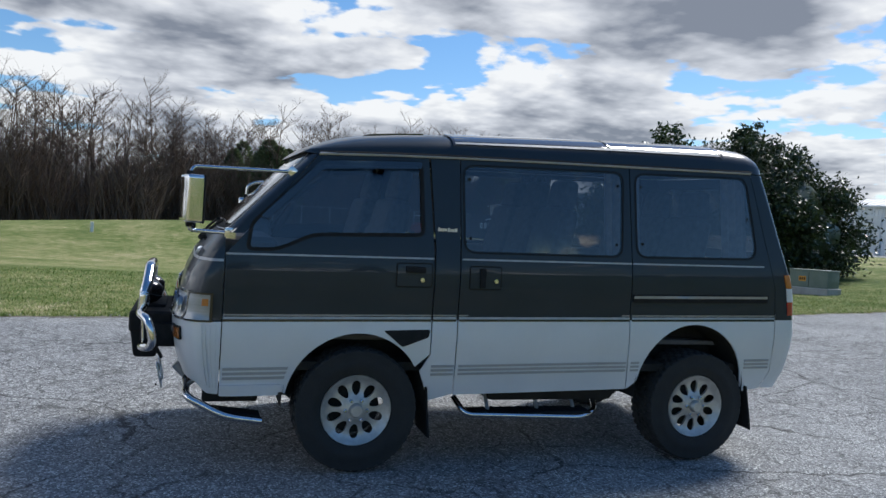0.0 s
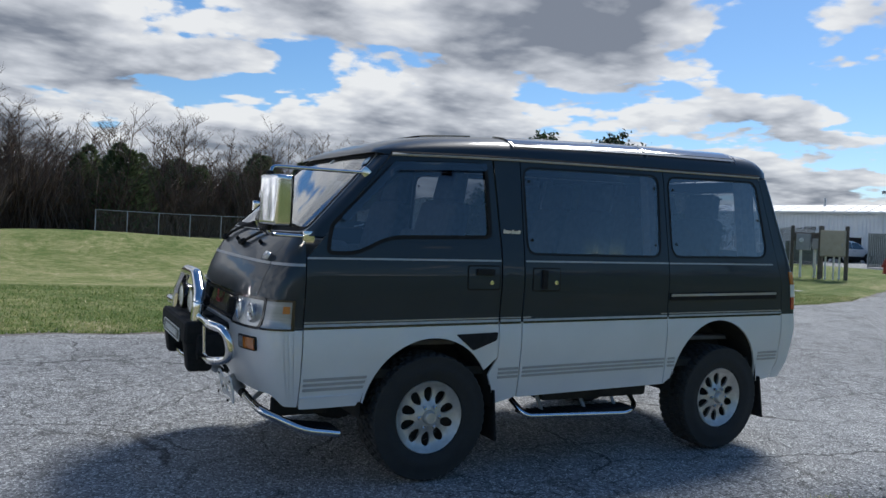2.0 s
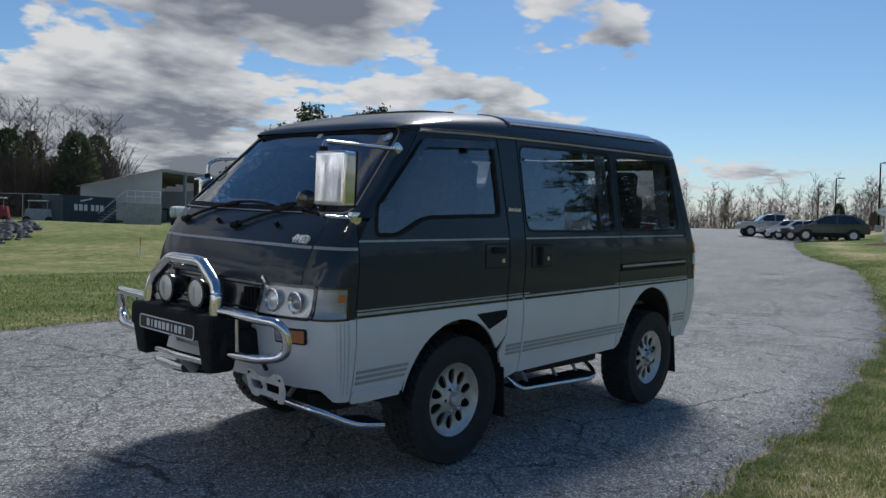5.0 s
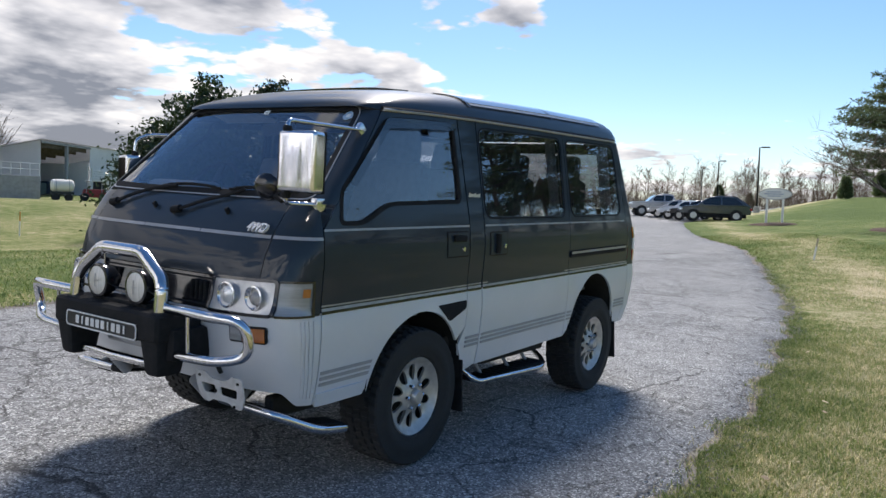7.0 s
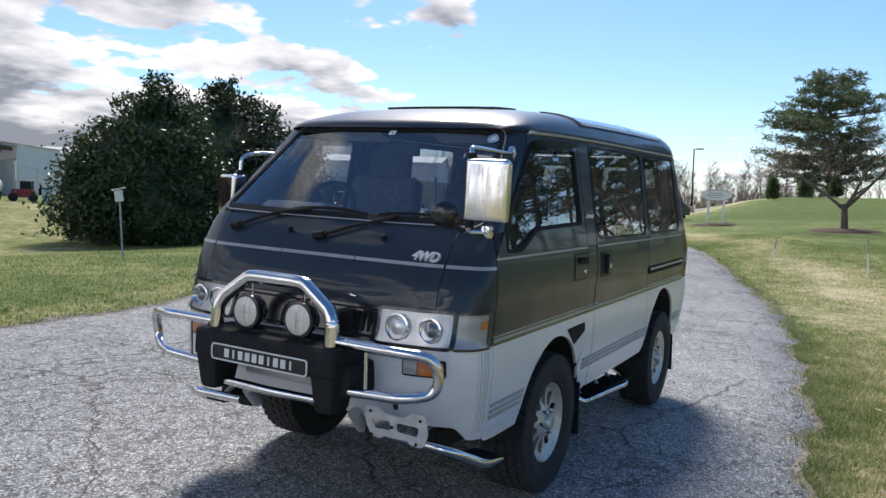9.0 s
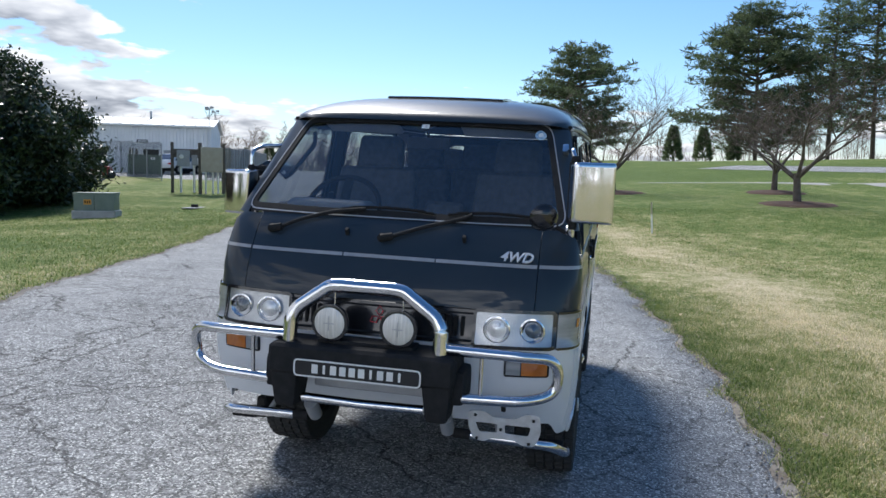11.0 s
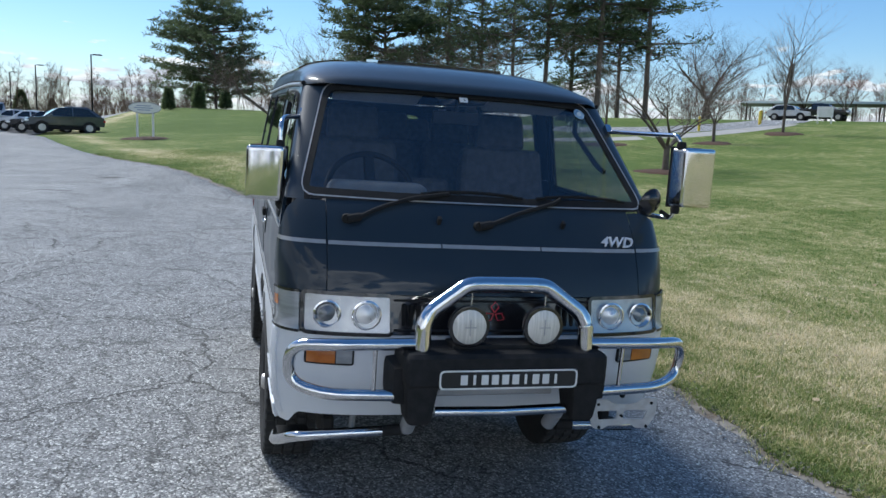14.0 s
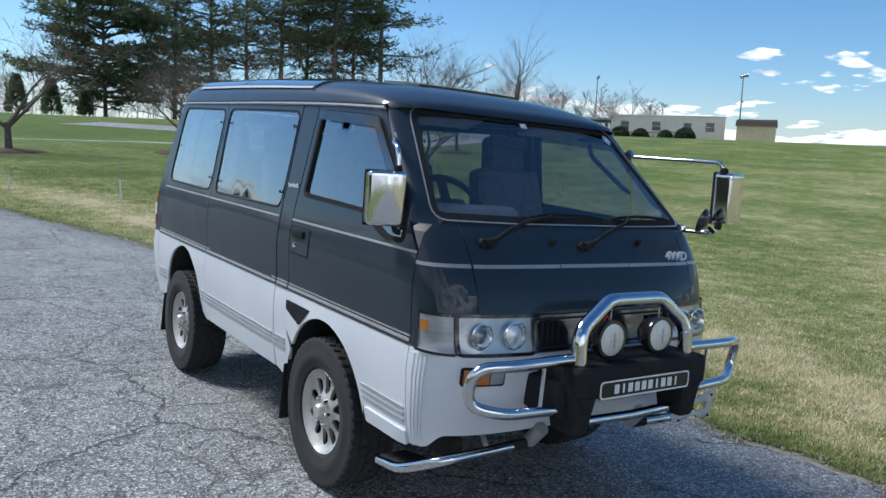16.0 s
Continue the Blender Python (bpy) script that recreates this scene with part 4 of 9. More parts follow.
    out3 = [(0.597, 0.46), (0.584, 0.62), (0.566, 1.30), (0.551, TOP), (1.50, TOP), (1.60, 1.45), (1.70, 1.10), (1.725, 0.905), (1.72, 0.56), (1.66, 0.44), (1.51, 0.42)]
    out3 = out3[:1] + out3[1:] + [p for p in reversed(ra)][0:] + [(0.655, 0.50)]
    bm, mids = sheet(out3, [R_WIN], fn, 0.085, 0.014, inw, (Z_TWO,))
    q = two_tone(bm, mids, "rear_quarter", van)
    pane("window_glass", grow(R_WIN, 0.010), on_side(s, -0.003), inw, q, M_GLASS, "dark tinted rear side glass")
    part("window_seal", sheet(grow(R_WIN, 0.013), [grow(R_WIN, 0.006)], on_side(s, 0.003), 0.1, 0.010, inw)[0], M_BLACK, q)
    for x, z in ((0.63, 1.69), (0.64, 1.37), (1.47, 1.53)):
        part("window_clip", lathe([(0.009, 0), (0.007, 0.006), (0.0, 0.007)], 10, "y", on_side(s, 0.002)(x, z)), M_BLACK, q)
    if s < 0:
        part("door_rail", sheet(round_poly([(0.582, 1.010), (0.582, 1.058), (1.640, 1.062), (1.640, 1.012)], 0.006), [], on_side(s, 0.010), 0.1, 0.014, inw)[0], M_BLACK, q, "sliding door rail")
        part("rail_trim", sheet([(0.585, 1.036), (0.585, 1.052), (1.632, 1.056), (1.632, 1.040)], [], on_side(s, 0.014), 0.1, 0.006, inw)[0], M_STRIPE, q)
    # ribs and skirts behind the wheels
    for x0, x1, own in ((-0.535, 0.57, d2), (-0.70, -0.565, p), (0.605, 0.665, q), (1.50, 1.70, q)):
        for k in range(3):
            z = 0.575 + 0.024 * k
            part("rib", sheet([(x0, z), (x0, z + 0.013), (x1, z + 0.013), (x1, z)], [], on_side(s, 0.005), 0.12, 0.008, inw)[0], M_SILVER2, own)
    # the paired bright strips where the colours meet
    for x0, x1, own in ((X_DOOR, -0.72, d), (-0.708, -0.568, p), (-0.55, 0.572, d2), (0.588, 1.72, q)):
        for z0, z1, m in ((0.903, 0.916, M_STRIPE), (0.922, 0.929, M_STRIPE), (0.890, 0.902, M_GLOSSBLACK), (0.9165, 0.9215, M_GLOSSBLACK)):
            part("stripe", sheet([(x0, z0), (x0, z1), (x1, z1), (x1, z0)], [], on_side(s, 0.003), 0.15, 0.004, inw)[0], m, own)
    # belt crease: a thin raised line, pale to paint in the sky's highlight
    for x0, x1, own in ((X_DOOR, -0.722, d), (-0.552, 0.56, d2), (0.572, 1.60, q)):
        part("belt_line", sheet([(x0, 1.246), (x0, 1.256), (x1, 1.256), (x1, 1.246)], [], on_side(s, 0.0035), 0.15, 0.004, inw)[0], M_STRIPE, own)
    # handles
    hx = -0.828
    rim = round_poly([(hx - 0.115, 1.085), (hx - 0.115, 1.225), (hx + 0.100, 1.225), (hx + 0.100, 1.085)], 0.018)
    part("handle_plate", sheet(grow(rim, -0.007), [], on_side(s, 0.0035), 0.06, 0.003, inw)[0], M_DARK, d)
    # near-black ring paints the shadow outline round the recessed plate
    part("plate_groove", sheet(rim, [grow(rim, -0.0075)], on_side(s, 0.002), 0.06, 0.002, inw)[0], M_SEAM, d)
    hp = part("door_handle", box((0.115, 0.026, 0.036), on_side(s, 0.006)(hx - 0.002, 1.187), 0.009), M_BLACK, d, "black pull handle")
    part("lock", lathe([(0.015, 0), (0.013, 0.008), (0.0, 0.009)], 14, "y", on_side(s, 0.0)(hx + 0.040, 1.128)) if s > 0 else lathe([(0.0, -0.009), (0.013, -0.008), (0.015, 0)], 14, "y", on_side(s, 0.0)(hx + 0.040, 1.128)), M_CHROME, d)
    if s < 0:
        rim = round_poly([(-0.505, 1.075), (-0.505, 1.215), (-0.305, 1.215), (-0.305, 1.075)], 0.018)
        part("handle_plate", sheet(grow(rim, -0.007), [], on_side(s, 0.0035), 0.06, 0.003, inw)[0], M_DARK, d2)
        # shadow outline of this plate, again as a near-black ring
        part("plate_groove", sheet(rim, [grow(rim, -0.0075)], on_side(s, 0.002), 0.06, 0.002, inw)[0], M_SEAM, d2)
        part("door_handle", box((0.034, 0.030, 0.115), on_side(s, 0.006)(-0.425, 1.145), 0.010), M_BLACK, d2, "black upright pull handle")
        part("lock", lathe([(0.0, -0.009), (0.013, -0.008), (0.015, 0)], 14, "y", on_side(s, 0.0)(-0.340, 1.128)), M_CHROME, d2)
    # nose corner with the ribbed silver corner of the bumper below
    def cor(u, z):
        return wrap(z, u, 0.642, X_DOOR - 0.006, s)
    zs = span(0.895, 1.36, 14)
    bm = grid(lambda u, z: cor(u, z), span(0, 1, 18), zs)
    flip(bm, s)
    part("nose_corner", bm, M_DARK, van, sharp=50)
    crease = grid(lambda u, z: cor(u, z) + Vector((-0.003, 0.003 * s, 0)), span(0, 1, 18), [1.208, 1.222])
    flip(crease, s)
    part("nose_strip", crease, M_STRIPE, van)
    # A pillar between windscreen and door
    def pillar(u, z):
        return wrap(z, u, ws_edge(z), max(door_x(z) - 0.004, at_z(X_FRONT, z) + 0.02), s)
    bm = grid(pillar, span(0, 1, 10), span(1.36, TOP + 0.005, 12))
    flip(bm, s)
    part("a_pillar", bm, M_DARK, van, sharp=60)
    # drip rail
    pts = [on_side(s, 0.006)(x, TOP + 0.004) for x in span(-1.395, 1.50, 24)]
    part("drip_rail", tube([p + Vector((0, 0, 0.004)) for p in pts], 0.009, 6, 0), M_STRIPE, van, "bright drip rail")
    pts = [on_side(s, 0.004)(x, TOP + 0.014) for x in span(-1.395, 1.50, 24)]
    part("drip_channel", tube(pts, 0.011, 6, 0), M_BLACK, van)


def flip(bm, s, toward=None):
    """Turns the faces to look outwards from the body's middle line."""
    bm.normal_update()
    if sum((f.calc_center_median() - Vector((0, 0, 1.0))).dot(f.normal) * f.calc_area() for f in bm.faces) < 0:
        bmesh.ops.reverse_faces(bm, faces=bm.faces[:])
        bm.normal_update()


def ws_edge(z):
    """Half width of the windscreen glass."""
    return float(np.interp(z, (1.38, 1.82), (0.722, 0.605)))


def van_front(van):
    bm = grid(on_front(), span(-0.639, 0.639, 26), span(1.035, 1.372, 14))
    flip(bm, 1)
    hood = part("hood", bm, M_DARK, van, sharp=60)
    for y0, y1 in ((-0.636, -0.21), (-0.205, 0.20), (0.205, 0.636)):
        b = grid(on_front(0.004), span(y0, y1, 8), [1.207, 1.221])
        flip(b, 1)
        part("hood_strip", b, M_STRIPE, hood)
    # black band with the grille
    bm = grid(on_front(), span(-0.70, 0.70, 30), span(0.890, 1.031, 5))
    flip(bm, 1)
    band = part("grille_band", bm, M_GLOSSBLACK, van, "gloss black grille band", sharp=60)
    for s in (-1, 1):
        for k in range(4):
            y = s * (0.270 + 0.028 * k)
            part("grille_slot", box((0.016, 0.016, 0.085), on_front(0.002)(y, 0.962), 0.004, 1), M_SEAM, band)
        b = grid(on_front(0.006), span(-0.40, 0.40, 20), [1.012 if s > 0 else 0.905, 1.020 if s > 0 else 0.912])
        flip(b, 1)
        part("grille_edge", b, M_BLACK, band)
    for a in (90, 210, 330):
        d = 0.020
        rot = Matrix.Rotation(radians(a - 90), 4, "X")
        m = Matrix.Translation(on_front(0.012)(0.0, 0.972)) @ rot
        rhomb = [m @ Vector((0, y, z)) for y, z in ((0, 0.004), (0.016, 0.025), (0, 0.046), (-0.016, 0.025))]
        part("emblem_piece", tube(rhomb + rhomb[:1], 0.0024, 6, 0), M_REDLINE, band)
    # headlamps
    for s in (-1, 1):
        out = round_poly([(s * 0.408, 0.895), (s * 0.408, 1.028), (s * 0.722, 1.032), (s * 0.722, 0.897)], 0.012)
        lamp = part("headlamp", sheet(out, [], on_front(0.006), 0.06, 0.02, (1, 0, 0))[0], M_LAMPBODY, van, "twin round headlamp in a clear housing")
        part("lamp_frame", sheet(grow(out, 0.012), [grow(out, -0.002)], on_front(0.012), 0.06, 0.02, (1, 0, 0))[0], M_GLOSSBLACK, lamp)
        for y, r, ring_r in ((0.640, 0.038, 0.052), (0.497, 0.046, 0.056)):
            c = on_front(0.012)(s * y, 0.962)
            part("lamp_ring", lathe([(r, 0.012), (ring_r, -0.010), (ring_r - 0.006, -0.012), (r - 0.004, 0.0)], 28, "x", c), M_CHROME, lamp)
            part("bulb_lens", lathe([(0.0, -0.016), (r * 0.6, -0.010), (r, 0.006)], 24, "x", c), M_REFLECT if y < 0.6 else M_PROJ, lamp)
        o = pane("cover_lens", grow(out, -0.004), on_front(0.026), (1, 0, 0), lamp, M_LENS)
        # corner lamp round the side
        def cl(u, z):
            return wrap(z, u, 0.728, -1.925, s) + Vector((-0.006, 0.010 * s, 0))
        b = grid(cl, span(0, 1, 12), span(0.897, 1.030, 6))
        flip(b, s)
        bmesh.ops.solidify(b, geom=b.faces[:], thickness=0.012)
        cm = part("corner_lamp", b, M_SMOKE, van, "smoked corner lamp with an amber reflector", sharp=50)
        b = grid(lambda u, z: cl(u, z) + Vector((-0.002, 0.003 * s, 0)), span(0.70, 0.93, 7), span(0.972, 1.008, 3))
        flip(b, s)
        part("amber_reflector", b, M_AMBER, cm)
        for z0, z1, u0, u1 in ((1.030, 1.040, 0, 1), (0.887, 0.897, 0, 1), (0.887, 1.040, 0.985, 1.03)):
            b = grid(lambda u, z: wrap(z, min(u, 1), 0.728, -1.925 + (0.012 if u > 1 else 0), s) + Vector((-0.008, 0.011 * s, 0)), span(u0, u1, 10), [z0, z1])
            flip(b, s)
            part("lamp_frame", b, M_GLOSSBLACK, cm)
    # silver bumper, wrapped round to the doors
    for s in (-1, 1):
        def bp(u, z):
            k = 0.62 + 0.38 * float(ease(0.62, 0.85, u))
            z = z if z > 0.66 else 0.66 - (0.66 - z) * k
            return wrap(z, u, 0.0, X_DOOR - 0.006, s) + Vector((-0.012 * (1 - u), 0, 0))
        b = grid(bp, span(0, 1, 34), [0.495, 0.50, 0.54, 0.575, 0.60, 0.66, 0.70, 0.705, 0.76, 0.81, 0.85, 0.880, 0.888, 0.888])
        flip(b, s)
        bmesh.ops.solidify(b, geom=b.faces[:], thickness=0.01)
        bump = part("bumper", b, M_SILVER, van, "silver painted front bumper", sharp=45)
        for k in range(4):
            u0 = 0.845 + 0.037 * k
            b = grid(lambda u, z: bp(u, z) + Vector((-0.001, 0.006 * s, 0)), span(u0, u0 + 0.022, 2), span(0.53, 0.872, 4))
            flip(b, s)
            bmesh.ops.solidify(b, geom=b.faces[:], thickness=0.008)
            part("bumper_rib", b, M_SILVER, bump, sharp=30)
        ind = round_poly([(s * 0.540, 0.775), (s * 0.540, 0.838), (s * 0.712, 0.842), (s * 0.712, 0.778)], 0.008)
        lamp = part("indicator", sheet(grow(ind, 0.004), [], on_front(0.016), 0.05, 0.012, (1, 0, 0))[0], M_BLACK, van, "amber and clear bumper lamp")
        part("amber_lens", sheet([(s * 0.606, 0.780), (s * 0.606, 0.836), (s * 0.708, 0.839), (s * 0.708, 0.781)], [], on_front(0.020), 0.05, 0.012, (1, 0, 0))[0], M_AMBER, lamp)
        part("clear_lens", sheet([(s * 0.544, 0.780), (s * 0.544, 0.835), (s * 0.602, 0.836), (s * 0.602, 0.780)], [], on_front(0.020), 0.05, 0.012, (1, 0, 0))[0], M_SMOKE, lamp)
    # windscreen and its seal
    ws = round_poly([(-0.722, 1.392), (-0.605, 1.812), (-0.3, 1.822), (0.3, 1.822), (0.605, 1.812), (0.722, 1.392), (0.35, 1.386), (-0.35, 1.386)], [0.04, 0.05, 0, 0, 0.05, 0.04, 0, 0])
    pane("windscreen", ws, on_front(-0.004), (1, 0, -0.3), van, M_WSGLASS, "raked windscreen glass")
    part("windscreen_seal", sheet(grow(ws, 0.012), [grow(ws, -0.014)], on_front(0.003), 0.08, 0.012, (1, 0, -0.5))[0], M_BLACK, van)
    part("bright_trim", sheet(grow(ws, 0.016), [grow(ws, 0.011)], on_front(0.005), 0.08, 0.006, (1, 0, -0.5))[0], M_STRIPE, van)
    bm = grid(on_front(0.004), span(-0.70, 0.70, 20), span(1.366, 1.386, 2))
    flip(bm, 1)
    part("cowl", bm, M_BLACK, van)


def van_roof(van):
    def rf(u, k):
        """u runs from the front edge to the rear one, k across from -1 to 1."""
        z0 = 1.806
        x = -1.475 + u * (1.665 + 1.475)
        return roof_point(x, k)
    us = [0, 0.004, 0.01, 0.018, 0.028, 0.04, 0.06, 0.09, 0.13] + span(0.18, 0.94, 26) + [0.96, 0.975, 0.985, 0.993, 1.0]
    ks = [-1, -0.985, -0.96, -0.93, -0.89, -0.84, -0.76, -0.6, -0.4, -0.2, 0, 0.2, 0.4, 0.6, 0.76, 0.84, 0.89, 0.93, 0.96, 0.985, 1]
    bm = grid(rf, us, ks)
    flip(bm, 1)
    roof = part("roof", bm, M_DARK, van, "raised dark roof with glass panels", sharp=70)
    for s in (-1, 1):
        for x0, x1 in ((-0.60, 0.40), (0.425, 1.26)):
            def panel(u, v):
                k = s * (0.60 + 0.335 * v)
                return roof_point(x0 + (x1 - x0) * u, k) + Vector((0, s * 0.006 * v, 0.008))
            b = grid(panel, span(0, 1, 10), span(0, 1, 6))
            flip(b, 1)
            bmesh.ops.solidify(b, geom=b.faces[:], thickness=0.012)
            p = part("roof_window", b, M_ROOFGLASS, roof, "curved smoked roof window", sharp=40)
        for x in (-0.615, 0.412, 1.275):
            b = grid(lambda u, v: roof_point(x + 0.016 * u, s * (0.58 + 0.39 * v)) + Vector((0, s * 0.004, 0.008)), [0, 1], span(0, 1, 8))
            flip(b, 1)
            part("roof_joint", b, M_GLOSSBLACK, roof)
        b = grid(lambda u, v: roof_point(-0.60 + 1.86 * u, s * (0.938 + 0.018 * v)) + Vector((0, s * 0.008, 0.006)), span(0, 1, 14), [0, 1])
        flip(b, 1)
        part("roof_moulding", b, M_STRIPE, roof)
    for x0, x1 in ((-1.05, -0.70), (-0.45, 0.35)):
        b = grid(lambda u, k: roof_point(x0 + (x1 - x0) * u, k) + Vector((0, 0, 0.012)), span(0, 1, 6), span(-0.45, 0.45, 8))
        flip(b, 1)
        bmesh.ops.solidify(b, geom=b.faces[:], thickness=0.012)
        part("sunroof_panel", b, M_ROOFGLASS, roof, "smoked glass sunroof")


def roof_point(x, k):
    """On the roof: x along, k across (-1 to 1); meets the body at the drip rail and the windscreen head."""
    crown = 1.962
    # fore and aft: round down at both ends
    f = np.interp(x, (-1.475, -1.465, -1.44, -1.40, -1.32, -1.20, -1.0, -0.7), (0, 0.16, 0.36, 0.52, 0.72, 0.86, 0.95, 1.0))
    r = np.interp(x, (1.29, 1.47, 1.56, 1.62, 1.65, 1.665), (1.0, 0.93, 0.80, 0.58, 0.32, 0.0))
    c = (1 - abs(k) ** 5.5) ** (1 / 2.4) * (1 - 0.10 * k * k)
    low = 1.806 if x > -1.40 else 1.806 + 0.016 * min(1, (-1.40 - x) / 0.07)
    z = low + (crown - low) * float(min(f, r)) * c
    # plan: half width shrinks at the ends
    w = side_half(x)
    zz = rake(x, z)
    return Vector((x, k * w, zz))


def side_half(x):
    w = at_z(HALF_W, 1.806)
    a = max(0.0, min(1.0, (x + 1.475) / 0.14))
    b = max(0.0, min(1.0, (1.665 - x) / 0.12))
    return w * (0.86 + 0.14 * (1 - (1 - a) ** 2.5)) * (0.84 + 0.16 * (1 - (1 - b) ** 2.5))


def van_rear(van):
    for s in (-1, 1):
        def rc(u, z):
            x0 = float(np.interp(z, (0.44, 0.56, 0.905, 1.10, 1.45, 1.80), (1.66, 1.72, 1.725, 1.70, 1.60, 1.50))) + 0.004
            y1 = 0.60
            n, w, xr = 2.6, at_z(HALF_W, z), at_z(X_REAR, z)
            tx = 1 - (xr - x0) / 0.14
            if tx <= 0:
                k = min(u / 0.3, 1)
                if u < 0.3:
                    x = x0 + (xr - 0.14 - x0) * k
                    return Vector((x, s * w, rake(x, z)))
                u2, t0 = (u - 0.3) / 0.7, 0.0
            else:
                u2, t0 = u, math.asin(min(tx, 1) ** (n / 2))
            t1 = math.acos(min(y1 / w, 1) ** (n / 2))
            t = t0 + (t1 - t0) * u2
            x = xr - 0.14 * (1 - math.sin(t) ** (2 / n))
            return Vector((x, s * w * math.cos(t) ** (2 / n), rake(x, z)))
        b = grid(rc, span(0, 1, 12), [0.44, 0.56, 0.70, 0.80, Z_TWO, 1.0, 1.1, 1.2, 1.3, 1.45, 1.6, 1.7, TOP])
        flip(b, s)
        ob = part("rear_corner", b, [M_DARK, M_SILVER], van, sharp=60)
        ob.data.polygons.foreach_set("material_index", [1 if p.center.z - 0.022 * p.center.x < Z_TWO else 0 for p in ob.data.polygons])
        b = grid(lambda u, z: rc(0.25 + 0.6 * u, z) + Vector((0.006, 0.006 * s, 0)), span(0, 1, 6), [0.93, 1.02, 1.11, 1.20])
        flip(b, s)
        bmesh.ops.solidify(b, geom=b.faces[:], thickness=0.01)
        tl = part("tail_lamp", b, [M_RED, M_WHITE, M_AMBER], van, "red, white and amber tail lamp", sharp=50)
        tl.data.polygons.foreach_set("material_index", [0 if p.center.z < 1.06 else (1 if p.center.z < 1.15 else 2) for p in tl.data.polygons])
    win = round_poly([(-0.56, 1.33), (-0.53, 1.72), (0.53, 1.72), (0.56, 1.33)], 0.06)
    bm, mids = sheet([(-0.60, 0.46), (-0.60, TOP), (0.60, TOP), (0.60, 0.46)], [win], on_rear(), 0.09, 0.015, (-1, 0, 0), (Z_TWO,))
    tg = two_tone(bm, mids, "tailgate", van)
    pane("window_glass", grow(win, 0.01), on_rear(-0.003), (-1, 0, 0), tg, M_GLASS, "tinted tailgate glass")


M_SMOKEVIS = glass("smoked_visor_plastic", (0.25, 0.26, 0.27), 0.05)
M_PROJ = mat("dark_projector_lens", (0.10, 0.11, 0.12), (0.16, 0.17, 0.18), 12, 0.05, metal=0.6, coat=1.0)
M_ROOFGLASS = mat("smoked_roof_glass", (0.016, 0.019, 0.022), (0.024, 0.027, 0.030), 4, 0.05, 0.09, coat=1.0)

van = empty("camper_van", LEAN, "dark grey over silver four-wheel-drive van with chrome bull bar", "van")
for sd in (-1, 1):
    van_side(van, sd)
van_front(van)
van_roof(van)
van_rear(van)


# ---- wheels, underbody ----
def tyre_mesh():
    """One closed skin; the tread's blocks stand out of it in five rows."""
    R, W, rim, pitch, per = 0.352, 0.116, 0.198, 44, 6
    side = [(rim, 0.78), (rim + 0.012, 0.92), (rim + 0.045, 1.0), (rim + 0.050, 1.015), (rim + 0.075, 1.03), (rim + 0.080, 1.02), (R - 0.055, 1.0), (R - 0.038, 0.985)]
    prof = [(r, -W * k, None) for r, k in side]
    rows = ((-0.114, -0.076, 0), (-0.064, -0.030, 3), (-0.018, 0.018, 1), (0.030, 0.064, 4), (0.076, 0.114, 0))
    for n, (a, b, ph) in enumerate(rows):
        drop = 0.006 if n in (0, 4) else 0.0
        if n == 0:
            prof.append((R - 0.016, a - 0.001, ph))
        prof += [(R - drop, a + (0.006 if n == 0 else 0), ph), (R - drop * 0.3, b - (0.006 if n == 4 else 0), ph)]
        if n == 4:
            prof.append((R - 0.016, b + 0.001, ph))
        else:
            prof += [(R - 0.012, b + 0.003, None), (R - 0.012, rows[n + 1][0] - 0.003, None)]
    prof += [(r, W * k, None) for r, k in reversed(side)]
    bm = bmesh.new()
    N = pitch * per
    rings = []
    for n, (r, y, ph) in enumerate(prof):
        ring = []
        for i in range(N):
            rr = r
            if ph is not None and (i + ph) % per >= 4:
                rr = min(r, R - 0.014) if r < R - 0.01 else R - 0.011
            t = 2 * math.pi * (i + (0.8 * math.sin(y * 30) if ph is not None else 0)) / N
            ring.append(bm.verts.new((rr * math.cos(t), y, rr * math.sin(t))))
        rings.append(ring)
    for a, b in zip(rings, rings[1:] + rings[:1]):
        for i in range(N):
            j = (i + 1) % N
            bm.faces.new((a[i], a[j], b[j], b[i]))
    bmesh.ops.recalc_face_normals(bm, faces=bm.faces)
    return bm


def rim_mesh(s):
    """Dished alloy with ten tapered round-ended openings; the outer face looks to side s."""
    ro, ri, hub = 0.198, 0.172, 0.062

    def face_y(r):
        return s * float(np.interp(r, (0.0, 0.055, 0.075, 0.105, 0.150, 0.175, 0.19, 0.2), (0.092, 0.092, 0.078, 0.066, 0.064, 0.076, 0.096, 0.100)))
    outer = [(ro * math.cos(2 * math.pi * k / 60), ro * math.sin(2 * math.pi * k / 60)) for k in range(60)]
    holes = []
    for k in range(10):
        a = 2 * math.pi * (k + 0.5) / 10
        h = []
        for j in range(16):
            t = 2 * math.pi * j / 16
            rr = 0.124 + 0.041 * math.cos(t)
            ww = 0.0285 * math.sin(t) * (0.78 + 0.26 * (rr - 0.09) / 0.07)
            h.append((rr * math.cos(a) - ww * math.sin(a), rr * math.sin(a) + ww * math.cos(a)))
        holes.append(h)
    bm, _ = sheet(outer, holes, lambda x, z: Vector((x, face_y(math.hypot(x, z)), z)), 0.022, 0.016, (0, -s, 0))
    return bm


